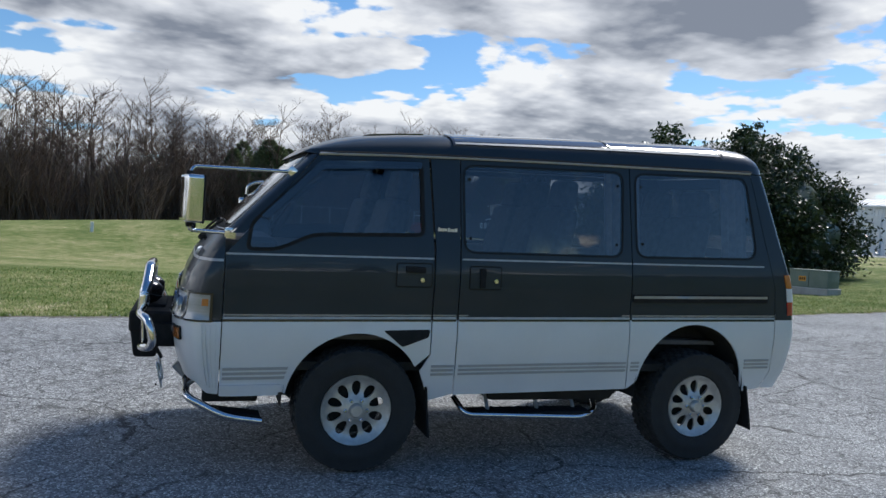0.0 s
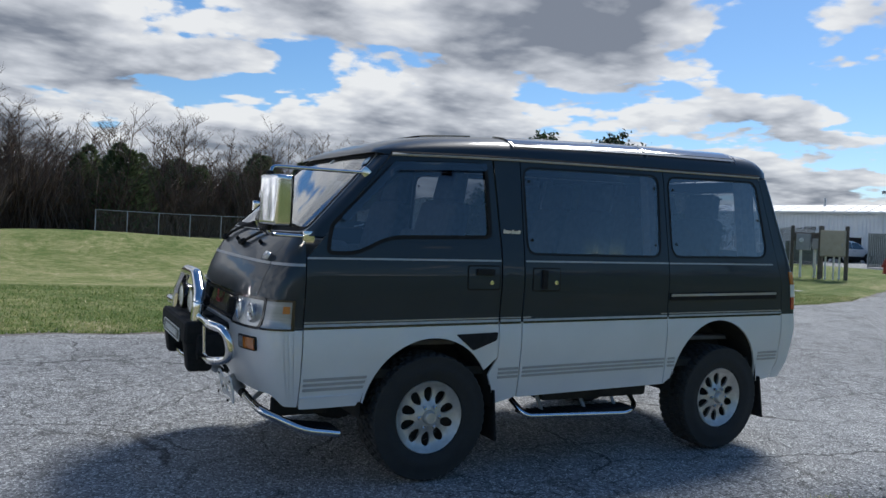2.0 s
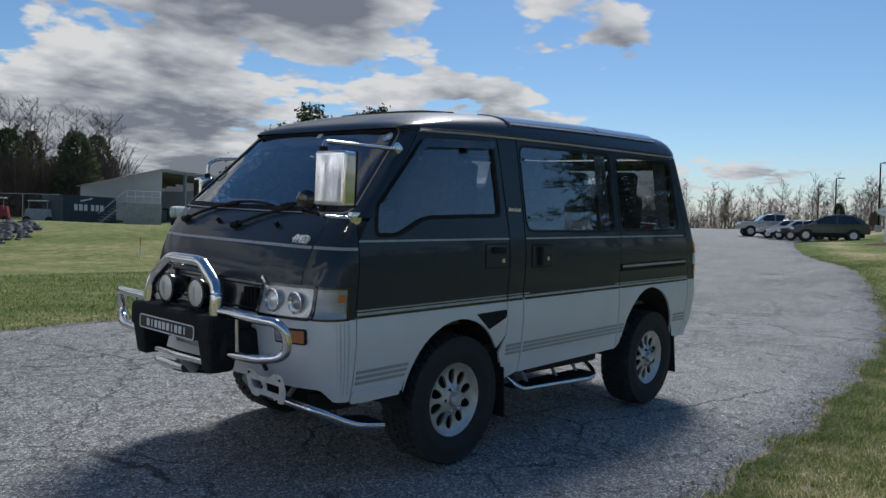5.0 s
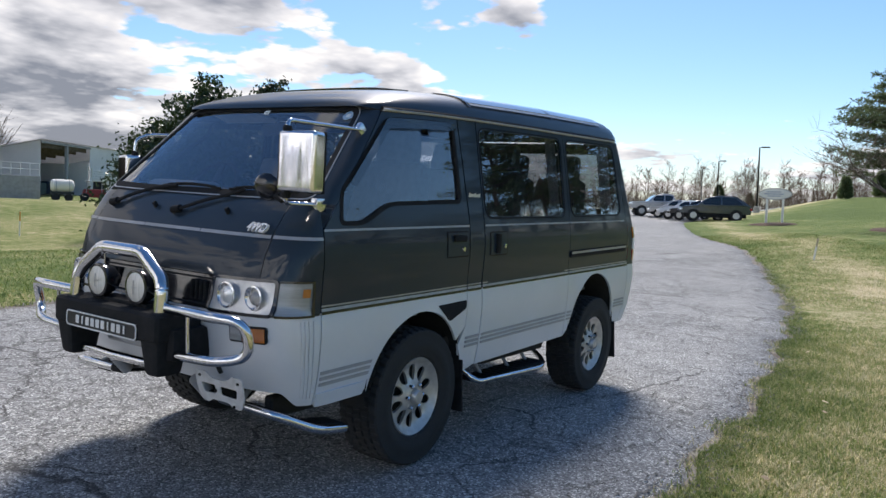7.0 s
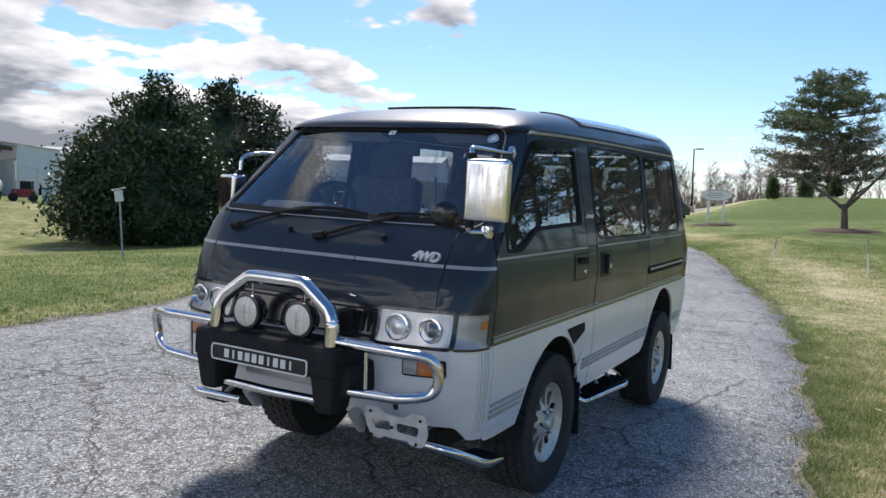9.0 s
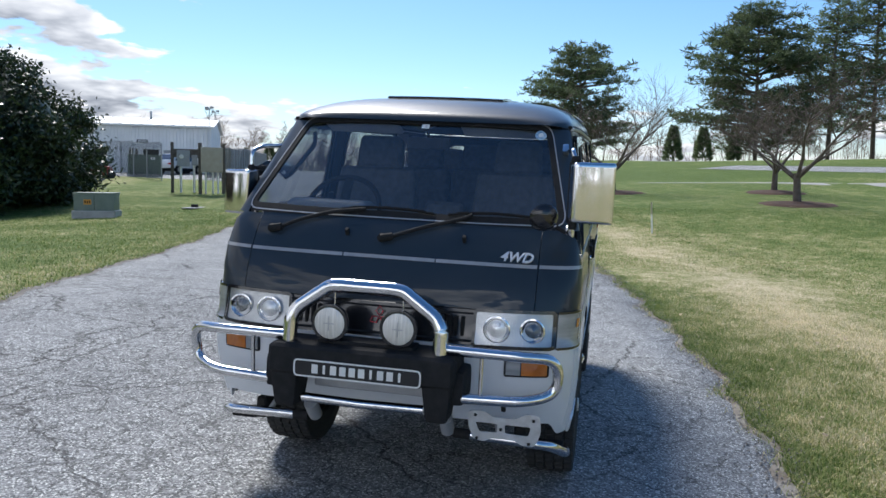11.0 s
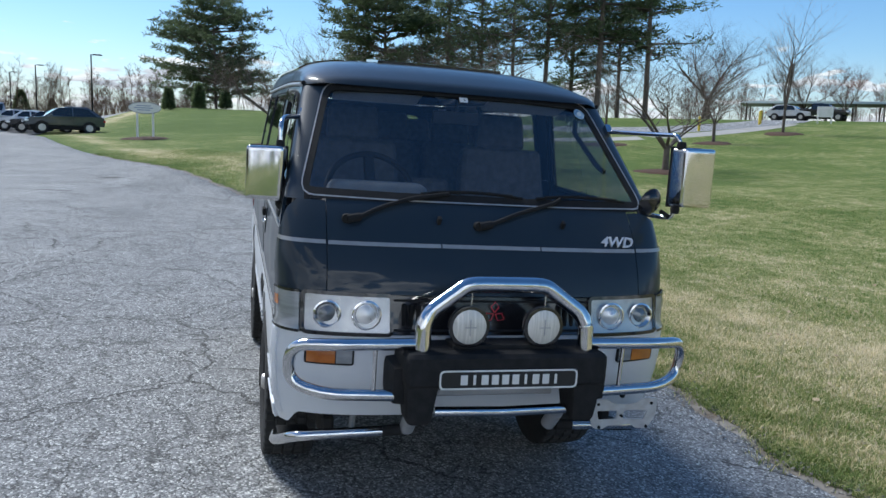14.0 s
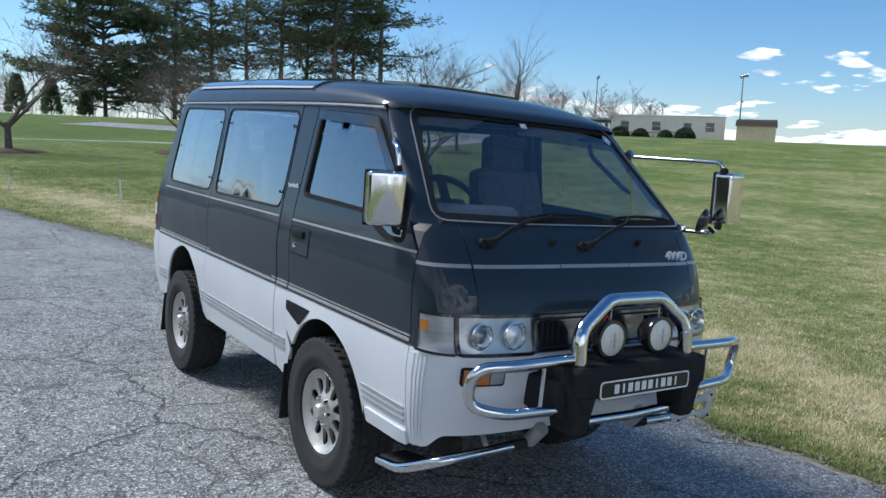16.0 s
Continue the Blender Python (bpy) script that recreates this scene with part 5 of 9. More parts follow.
def wheel(van, x, s):
    w = new("wheel")
    w.parent = van
    w.location = (x, s * 0.702, 0.358)
    t = bpy.data.objects.new("tyre", TYRE)
    scene.collection.objects.link(t)
    t.parent = w
    tagged(t, "chunky all-terrain tyre")
    part("rim", rim_mesh(s), M_ALLOY, w, "ten-hole polished alloy rim", sharp=40)
    part("barrel", lathe([(0.196, -0.09), (0.190, 0.0), (0.197, 0.080), (0.192, 0.078), (0.185, 0.0), (0.190, -0.09)], 40, "y", close=True), M_UNDERRIM, w)
    part("hub_cap", lathe([(0.042, s * 0.070), (0.041, s * 0.096), (0.036, s * 0.116), (0.030, s * 0.122), (0.0, s * 0.124)], 28, "y"), M_ALLOY, w, "chrome hub cap")
    for k in range(6):
        a = 2 * math.pi * k / 6
        part("wheel_nut", lathe([(0.011, s * 0.07), (0.011, s * 0.102), (0.006, s * 0.107), (0, s * 0.107)], 6, "y", (0.062 * math.cos(a), 0, 0.062 * math.sin(a))), M_CHROME, w)
    part("brake_disc", lathe([(0.15, s * -0.03), (0.15, s * 0.005)], 30, "y"), M_UNDER, w)


M_UNDERRIM = mat("dark_rim_inside", (0.03, 0.03, 0.03), (0.05, 0.05, 0.05), 9, 0.6, metal=0.5)
tb = tyre_mesh()
TYRE = bpy.data.meshes.new("tyre")
tb.to_mesh(TYRE)
tb.free()
TYRE.materials.append(M_RUBBER)
TYRE.polygons.foreach_set("use_smooth", [True] * len(TYRE.polygons))
TYRE.set_sharp_from_angle(angle=radians(35))
for wx in (-1.118, 1.118):
    for sd in (-1, 1):
        wheel(van, wx, sd)

# floor pan, wheel wells, axles
part("floor_pan", box((3.55, 1.50, 0.05), (-0.12, 0, 0.60), 0.01), M_UNDER, van)
part("chassis_rail", join(box((3.3, 0.07, 0.10), (-0.1, -0.45, 0.52), 0.01), box((3.3, 0.07, 0.10), (-0.1, 0.45, 0.52), 0.01)), M_UNDER, van)
for wx in (-1.118, 1.118):
    part("axle", join(tube([(wx, -0.62, 0.36), (wx, 0.62, 0.36)], 0.045, 10, 0), lathe([(0.0, -0.11), (0.10, -0.08), (0.13, 0), (0.10, 0.08), (0, 0.11)], 16, "y", (wx, 0.1, 0.36))), M_UNDER, van)
    for sd in (-1, 1):
        cx = -1.135 if wx < 0 else 1.075
        prof = arch(cx, 0.445, 0.405 if wx < 0 else 0.428, 185, -5, 20)
        bm = grid(lambda i, y: Vector((prof[int(i)][0], y * sd, rake(prof[int(i)][0], prof[int(i)][1]))), list(range(len(prof))), [0.50, 0.808])
        part("wheel_well", bm, M_UNDER, van)
        yb = [0.50 * sd]
        bm = bmesh.new()
        bm.faces.new([bm.verts.new((p[0], 0.50 * sd, rake(*p))) for p in prof])
        part("well_wall", bm, M_UNDER, van, smooth=False)
        x = -0.735 if wx < 0 else 1.535
        part("mud_flap", box((0.012, 0.26, 0.30), (x + 0.03, sd * 0.69, 0.345), 0.004, 1, Matrix.Rotation(radians(-12 if wx > 0 else -6), 4, "Y")), M_BLACK, van, "black rubber mud flap")
part("fuel_tank", box((0.85, 0.34, 0.20), (0.15, -0.50, 0.47), 0.04), M_UNDER, van)
part("fuel_tank", box((0.70, 0.30, 0.18), (0.2, 0.52, 0.48), 0.04), M_UNDER, van)


# ---- bull bar, lamps, mirrors, wipers ----
def pill(van, name, pts, r, m=None, corner=0.06, label="", seg=14, parent=None):
    return part(name, tube(pts, r, seg, corner, 7), m or M_CHROME, parent or van, label)


def rx(x, z):
    return z    # heights in this part are true heights above the road


def bull_bar(van):
    guard = part("bumper_guard", box((0.235, 0.765, 0.125), (-2.245, 0.008, 0.768), 0.035, 3), M_BLACK, van, "moulded black plastic bumper guard")
    for y, o in ((0.325, 0.05), (-0.305, -0.05)):
        part("guard_leg", box((0.125, 0.088, 0.215), (-2.270, y, 0.668), 0.034, 4, None, (1.45, 1.55)), M_BLACK, guard)
        part("guard_wing", box((0.20, 0.10, 0.14), (-2.20, y + o, 0.700), 0.03, 2), M_BLACK, guard)
    part("guard_top", box((0.11, 0.40, 0.020), (-2.23, 0.008, 0.836), 0.008, 2), M_BLACK, guard)
    x = -2.364
    part("sign_plate", box((0.006, 0.522, 0.070), (x, 0.012, 0.742), 0.002, 1), M_PLATEBLACK, guard, "black plate with a white rim")
    part("plate_rim", sheet(round_poly([(-0.249, 0.707), (-0.249, 0.777), (0.273, 0.777), (0.273, 0.707)], 0.02), [round_poly([(-0.243, 0.713), (-0.243, 0.771), (0.267, 0.771), (0.267, 0.713)], 0.016)], lambda y, z: Vector((x - 0.005, y, z)), 0.05, 0.003, (1, 0, 0))[0], M_WHITE, guard)
    for k in range(10):
        y = 0.183 - 0.0385 * k
        w = 0.010 if k in (1, 6, 9) else 0.026
        part("plate_bar", box((0.003, w, 0.036), (x - 0.005, y, 0.742), 0.001, 1), M_WHITE, guard)
    pill(van, "lower_bar", [(-2.285, 0.262, 0.600), (-2.30, 0.008, 0.600), (-2.285, -0.246, 0.600)], 0.019, corner=0)
    part("number_mount", box((0.014, 0.50, 0.075), (-2.165, 0.008, 0.655), 0.005, 1), M_SILVER2, van, "bare pale number plate mount")
    for y in (0.09, -0.07):
        part("mount_bolt", lathe([(0.008, 0.0), (0.007, -0.006), (0, -0.007)], 8, "x", (-2.173, y, 0.672)), M_BLACK, van)
    hoop = [(-2.295, 0.322, 0.800), (-2.288, 0.322, 0.925), (-2.278, 0.298, 0.968), (-2.272, 0.168, 1.062), (-2.272, 0.130, 1.068), (-2.272, -0.105, 1.068), (-2.272, -0.143, 1.062), (-2.278, -0.279, 0.968), (-2.288, -0.303, 0.925), (-2.295, -0.303, 0.800)]
    pill(van, "hoop", hoop, 0.030, corner=0.035, label="polished chrome hoop", seg=18)
    for y in (0.125, -0.10):
        part("hoop_collar", tube([(-2.272, y, 1.066), (-2.272, y - 0.006, 1.066)], 0.0315, 18, 0), M_CHROME, van)
    for s in (-1, 1):
        o = 0.010
        loop = [(-2.282, s * 0.335 + o, 0.850), (-2.292, s * 0.64 + o, 0.852), (-2.235, s * 0.770 + o, 0.842), (-2.205, s * 0.772 + o, 0.700), (-2.275, s * 0.655 + o, 0.672), (-2.275, s * 0.375 + o, 0.660)]
        pill(van, "side_loop", loop, 0.0215, corner=0.085, label="chrome tube wing of the bull bar")
        pill(van, "loop_brace", [(-2.286, s * 0.478 + o, 0.845), (-2.276, s * 0.478 + o, 0.665)], 0.008, corner=0)
        # driving lamps
        y = 0.0115 + s * 0.1425
        lamp = part("driving_lamp", lathe([(0.0, 0.085), (0.030, 0.082), (0.058, 0.055), (0.074, 0.010), (0.077, -0.010), (0.076, -0.018), (0.070, -0.019)], 36, "x", (-2.280, y, 0.916)), M_GLOSSBLACK, van, "round black driving lamp")
        part("lamp_glass", lathe([(0.071, -0.016), (0.050, -0.024), (0.025, -0.028), (0.0, -0.029)], 36, "x", (-2.280, y, 0.916)), M_RIBBED, lamp, "ribbed clear glass")
        part("lamp_cross", join(box((0.004, 0.044, 0.004), (-2.309, y, 0.916)), box((0.004, 0.004, 0.060), (-2.309, y, 0.916))), M_STRIPE, lamp)
        pill(van, "lamp_foot", [(-2.265, y, 0.845), (-2.255, y, 0.80)], 0.011, M_BLACK, 0)
        pill(van, "lamp_stay", [(-2.270, y - 0.01, 0.988), (-2.272, y - 0.01, 1.055)], 0.003, corner=0)
    # plate bracket that hangs below one wing
    out = round_poly([(-0.410, 0.590), (-0.475, 0.598), (-0.510, 0.572), (-0.600, 0.572), (-0.640, 0.600), (-0.700, 0.596), (-0.705, 0.520), (-0.680, 0.460), (-0.625, 0.462), (-0.605, 0.480), (-0.500, 0.478), (-0.480, 0.462), (-0.435, 0.466), (-0.412, 0.520)], 0.016)
    holes = [round_poly([(-0.440, 0.545), (-0.530, 0.545), (-0.530, 0.505), (-0.455, 0.502)], 0.010), round_poly([(-0.560, 0.545), (-0.665, 0.545), (-0.655, 0.502), (-0.560, 0.505)], 0.010)]
    br = part("plate_bracket", sheet(out, holes, lambda y, z: Vector((-2.178 - 0.05 * (z - 0.53) / 0.07 * 0.3, y, z)), 0.03, 0.006, (1, 0, 0))[0], M_BRACKET, van, "bare metal number plate bracket")
    for y, z in ((-0.44, 0.575), (-0.675, 0.575), (-0.545, 0.525), (-0.45, 0.48), (-0.66, 0.478)):
        part("bolt", lathe([(0.007, 0), (0.006, -0.006), (0, -0.007)], 8, "x", (-2.186, y, z)), M_SEAM, br)
    pill(van, "bracket_stay", [(-2.17, -0.55, 0.60), (-2.20, -0.55, 0.655)], 0.010, M_BLACK, 0)
    # nose-side step tubes
    for s in (-1, 1):
        pts = [(-2.035, s * 0.36, 0.438), (-2.035, s * 0.735, 0.430), (-1.83, s * 0.800, 0.335), (-1.635, s * 0.775, 0.300)]
        st = pill(van, "step_tube", pts, 0.021, corner=0.07, label="chrome tube of the entry step")
        part("tube_cap", tube([(-2.036, s * 0.33, 0.440), (-2.035, s * 0.40, 0.437)], 0.0225, 12, 0), M_BLACK, st)
        part("tread", box((0.26, 0.13, 0.016), (-1.77, s * 0.715, 0.338), 0.004, 1, Matrix.Rotation(radians(8), 4, "Y")), M_BLACK, st, "black ribbed step tread")
        for k in range(5):
            part("tread_rib", box((0.020, 0.12, 0.010), (-1.88 + 0.05 * k, s * 0.715, 0.355 - 0.007 * k), 0.002, 1), M_BLACK, st)
        part("step_bracket", box((0.30, 0.05, 0.10), (-1.80, s * 0.60, 0.42), 0.01, 1), M_UNDER, st)
        pill(van, "stay", [(-2.03, s * 0.52, 0.44), (-1.95, s * 0.50, 0.50)], 0.012, M_SILVER2, 0, parent=st)
        pill(van, "tow_stub", [(-2.10, s * 0.30, 0.52), (-2.03, s * 0.30, 0.445)], 0.030, M_SILVER2, 0)
    # entry step on the sliding-door side
    st = pill(van, "side_step", [(-0.50, -0.66, 0.40), (-0.45, -0.755, 0.315), (0.30, -0.80, 0.300), (0.42, -0.74, 0.330), (0.46, -0.60, 0.40)], 0.017, corner=0.05, label="chrome edged side step")
    part("tread", box((0.80, 0.15, 0.016), (-0.03, -0.70, 0.318), 0.004, 1, Matrix.Rotation(radians(-1), 4, "Y") @ Matrix.Rotation(radians(-3), 4, "Z")), M_BLACK, st, "black ribbed step board")
    for k in range(12):
        part("tread_rib", box((0.010, 0.135, 0.008), (-0.36 + 0.06 * k, -0.705, 0.329), 0.002, 1), M_BLACK, st)
    for xx in (-0.28, 0.05, 0.30):
        pill(van, "stay", [(xx, -0.68, 0.32), (xx, -0.62, 0.40), (xx, -0.50, 0.46)], 0.012, M_SILVER2, 0.02, parent=st)


def mirror_box(van, c, size, turn, name, label):
    bm = box(size, (0, 0, 0), 0.020, 4)
    for v in bm.verts:
        k = v.co.y / size[1] + 0.5
        if v.co.x < 0:
            v.co.x *= 1.0 - 0.45 * abs(v.co.y / size[1]) ** 1.5
        v.co.z *= 1.0 - 0.03 * k
    bmesh.ops.transform(bm, matrix=Matrix.Translation(c) @ Matrix.Rotation(radians(turn), 4, "Z"), verts=bm.verts)
    mb = part(name, bm, M_CHROME, van, label, sharp=50)
    g = box((0.006, size[1] * 0.92, size[2] * 0.92), (size[0] / 2 + 0.001, 0, 0), 0.002, 1)
    bmesh.ops.transform(g, matrix=Matrix.Translation(c) @ Matrix.Rotation(radians(turn), 4, "Z"), verts=g.verts)
    part("mirror_glass", g, M_MIRROR, mb)
    r = box((0.012, size[1] + 0.004, size[2] + 0.004), (size[0] / 2 - 0.004, 0, 0), 0.004, 1)
    bmesh.ops.transform(r, matrix=Matrix.Translation(c) @ Matrix.Rotation(radians(turn), 4, "Z"), verts=r.verts)
    part("mirror_gasket", r, M_BLACK, mb)
    return mb


def mirrors(van):
    # outrigger mirror on the passenger side, with a round convex one below
    c = Vector((-2.055, -0.838, 1.487))
    mb = mirror_box(van, c, (0.095, 0.170, 0.245), 14, "door_mirror", "square chrome outrigger mirror")
    arm = pill(van, "mirror_arm", [(-1.545, -0.700, 1.668), (-2.055, -0.755, 1.655), (-2.068, -0.768, 1.605)], 0.0095, corner=0.035, parent=mb, label="thin chrome arm")
    part("pillar_clamp", box((0.060, 0.030, 0.050), (-1.535, -0.695, 1.667), 0.010, 2, Matrix.Rotation(radians(40), 4, "Y")), M_CHROME, mb)
    part("joint", lathe([(0.018, -0.015), (0.020, 0), (0.016, 0.016)], 14, "z", (-2.068, -0.768, 1.615)), M_BLACK, mb)
    pill(van, "mirror_arm", [(-1.850, -0.752, 1.315), (-2.02, -0.735, 1.318), (-2.060, -0.762, 1.322), (-2.062, -0.770, 1.370)], 0.010, corner=0.03, parent=mb)
    part("joint", lathe([(0.016, -0.018), (0.019, 0), (0.014, 0.018)], 14, "z", (-2.062, -0.770, 1.356)), M_BLACK, mb)
    part("pillar_clamp", box((0.060, 0.040, 0.060), (-1.852, -0.752, 1.315), 0.012, 2), M_CHROME, mb)
    rot = Matrix.Translation((-2.058, -0.655, 1.378)) @ Matrix.Rotation(radians(20), 4, "Z") @ Matrix.Rotation(radians(-18), 4, "Y")
    b = lathe([(0.0, -0.030), (0.035, -0.024), (0.056, -0.006), (0.060, 0.004)], 28, "x")
    bmesh.ops.transform(b, matrix=rot, verts=b.verts)
    cv = part("convex_mirror", b, M_GLOSSBLACK, van, "small round convex mirror")
    b = lathe([(0.058, 0.003), (0.035, 0.010), (0.0, 0.014)], 28, "x")
    bmesh.ops.transform(b, matrix=rot, verts=b.verts)
    part("mirror_glass", b, M_MIRROR, cv)
    pill(van, "mirror_arm", [(-2.062, -0.705, 1.345), (-2.058, -0.745, 1.325)], 0.009, M_BLACK, 0, parent=mb)
    # mirror on the driver's side
    c = Vector((-1.690, 0.858, 1.402))
    mr = mirror_box(van, c, (0.090, 0.150, 0.218), -16, "door_mirror", "square chrome door mirror")
    pill(van, "mirror_arm", [(-1.50, 0.705, 1.640), (-1.62, 0.790, 1.630), (-1.688, 0.806, 1.600), (-1.692, 0.806, 1.510)], 0.010, corner=0.03, parent=mr)
    part("pillar_clamp", box((0.055, 0.030, 0.050), (-1.50, 0.705, 1.642), 0.010, 2, Matrix.Rotation(radians(40), 4, "Y")), M_CHROME, mr)
    part("joint", lathe([(0.016, -0.016), (0.018, 0), (0.014, 0.016)], 14, "z", (-1.692, 0.806, 1.520)), M_BLACK, mr)
    pill(van, "mirror_arm", [(-1.72, 0.790, 1.265), (-1.695, 0.808, 1.275), (-1.690, 0.808, 1.300)], 0.012, M_BLACK, 0.02, parent=mr)
    part("pillar_clamp", box((0.060, 0.030, 0.045), (-1.73, 0.785, 1.262), 0.010, 2), M_CHROME, mr)


def wipers(van):
    for (y0, z0), (y1, z1), (y2, y3), zb in (((0.565, 1.300), (0.30, 1.385), (0.265, -0.165), 1.400), ((0.045, 1.290), (-0.30, 1.388), (-0.225, -0.640), 1.402)):
        f = on_front(0.022)
        w = new("wiper")
        w.parent = van
        part("arm", tube([f(y0, z0), f(y0 - 0.05, z0 + 0.010)], 0.017, 10, 0), M_BLACK, w)
        part("rod", tube([f(y0 - 0.04, z0 + 0.006), f((y0 + y1) / 2, (z0 + z1) / 2 + 0.004), f(y1, z1), f((y2 + y3) / 2 + 0.10, zb + 0.004)], 0.0085, 8, 0.04), M_BLACK, w)
        part("blade", tube([on_front(0.012)(y2 + (y3 - y2) * k / 8, zb + 0.012 * math.sin(math.pi * k / 8)) for k in range(9)], 0.006, 6, 0), M_SEAM, w)
        part("blade_spine", tube([on_front(0.020)(y2 + (y3 - y2) * k / 6 * 0.8 + (y3 - y2) * 0.1, zb + 0.008 + 0.008 * math.sin(math.pi * k / 6)) for k in range(7)], 0.005, 6, 0), M_BLACK, w)
        part("pivot_cap", lathe([(0.020, 0.01), (0.018, -0.008), (0, -0.012)], 14, "x", on_front(0.010)(y0, z0)), M_BLACK, w)
    for y in (0.205, -0.318):
        part("washer_jet", box((0.020, 0.016, 0.042), on_front(0.006)(y, 1.302), 0.005, 2, Matrix.Rotation(radians(-35), 4, "Y")), M_BLACK, van, "small black washer jet")
    f = on_front(0.011)
    c = f(-0.548, 1.246)
    m = Matrix.Translation(c) @ Euler((radians(90 - 27), 0, radians(-90 - 7)), "XYZ").to_matrix().to_4x4()
    words("drive_badge", "4WD", 0.060, M_BADGE, van, m, 0.006, "chrome four-wheel-drive badge", 0.25, 1.0, 0.001)
    # windscreen stickers
    s = on_front(0.0015)
    part("sticker", sheet([(0.013, 1.786), (0.013, 1.806), (-0.025, 1.806), (-0.025, 1.786)], [], s, 0.02, 0.001, (1, 0, -1))[0], M_WHITE, van, "small white inspection sticker")
    words("sticker_mark", "6", 0.018, M_SEAM, van, Matrix.Translation(on_front(0.004)(-0.010, 1.796)) @ Euler((radians(45), 0, radians(-90))).to_matrix().to_4x4(), 0.0003)
    circ = [(-0.572 + 0.028 * math.cos(a), 1.775 + 0.022 * math.sin(a)) for a in span(0, 2 * math.pi * 15 / 16, 15)]
    part("sticker", sheet(circ, [], s, 0.02, 0.001, (1, 0, -1))[0], M_STICKER, van, "round blue and white sticker")
    circ = [(-0.572 + 0.012 * math.cos(a), 1.775 + 0.010 * math.sin(a)) for a in span(0, 2 * math.pi * 11 / 12, 11)]
    part("sticker_mark", sheet(circ, [], on_front(0.003), 0.02, 0.001, (1, 0, -1))[0], M_WHITE, van)


M_MIRROR = mat("mirror_silver", (0.90, 0.90, 0.90), (0.88, 0.88, 0.88), 5, 0.01, metal=1.0)
M_STICKER = mat("blue_sticker", (0.06, 0.20, 0.34), (0.5, 0.6, 0.68), 60, 0.4)
bull_bar(van)
mirrors(van)
wipers(van)


# ---- inside the van ----
def seat(van, x, y, w, z=0.86, tall=0.70, head=True, faded=False):
    st = new("seat")
    st.parent = van
    part("cushion", box((0.50, w, 0.16), (x, y, z), 0.05, 3), M_SEAT, st)
    b = box((0.15, w, tall - 0.14), (0, 0, 0), 0.055, 3, None, (0.85, 0.88))
    bmesh.ops.transform(b, matrix=Matrix.Translation((x + 0.27, y, z + 0.06 + tall / 2)) @ Matrix.Rotation(radians(12), 4, "Y"), verts=b.verts)
    part("backrest", b, M_SEAT, st)
    if head:
        b = box((0.10, 0.27, 0.19), (0, 0, 0), 0.045, 3, None, (0.9, 0.92))
        bmesh.ops.transform(b, matrix=Matrix.Translation((x + 0.345, y, z + tall + 0.075)) @ Matrix.Rotation(radians(10), 4, "Y"), verts=b.verts)
        part("headrest", b, M_SEAT, st)
        for k in (-0.06, 0.06):
            part("headrest_post", tube([(x + 0.33, y + k, z + tall - 0.06), (x + 0.34, y + k, z + tall + 0.0)], 0.006, 6, 0), M_CHROME, st)
    return st


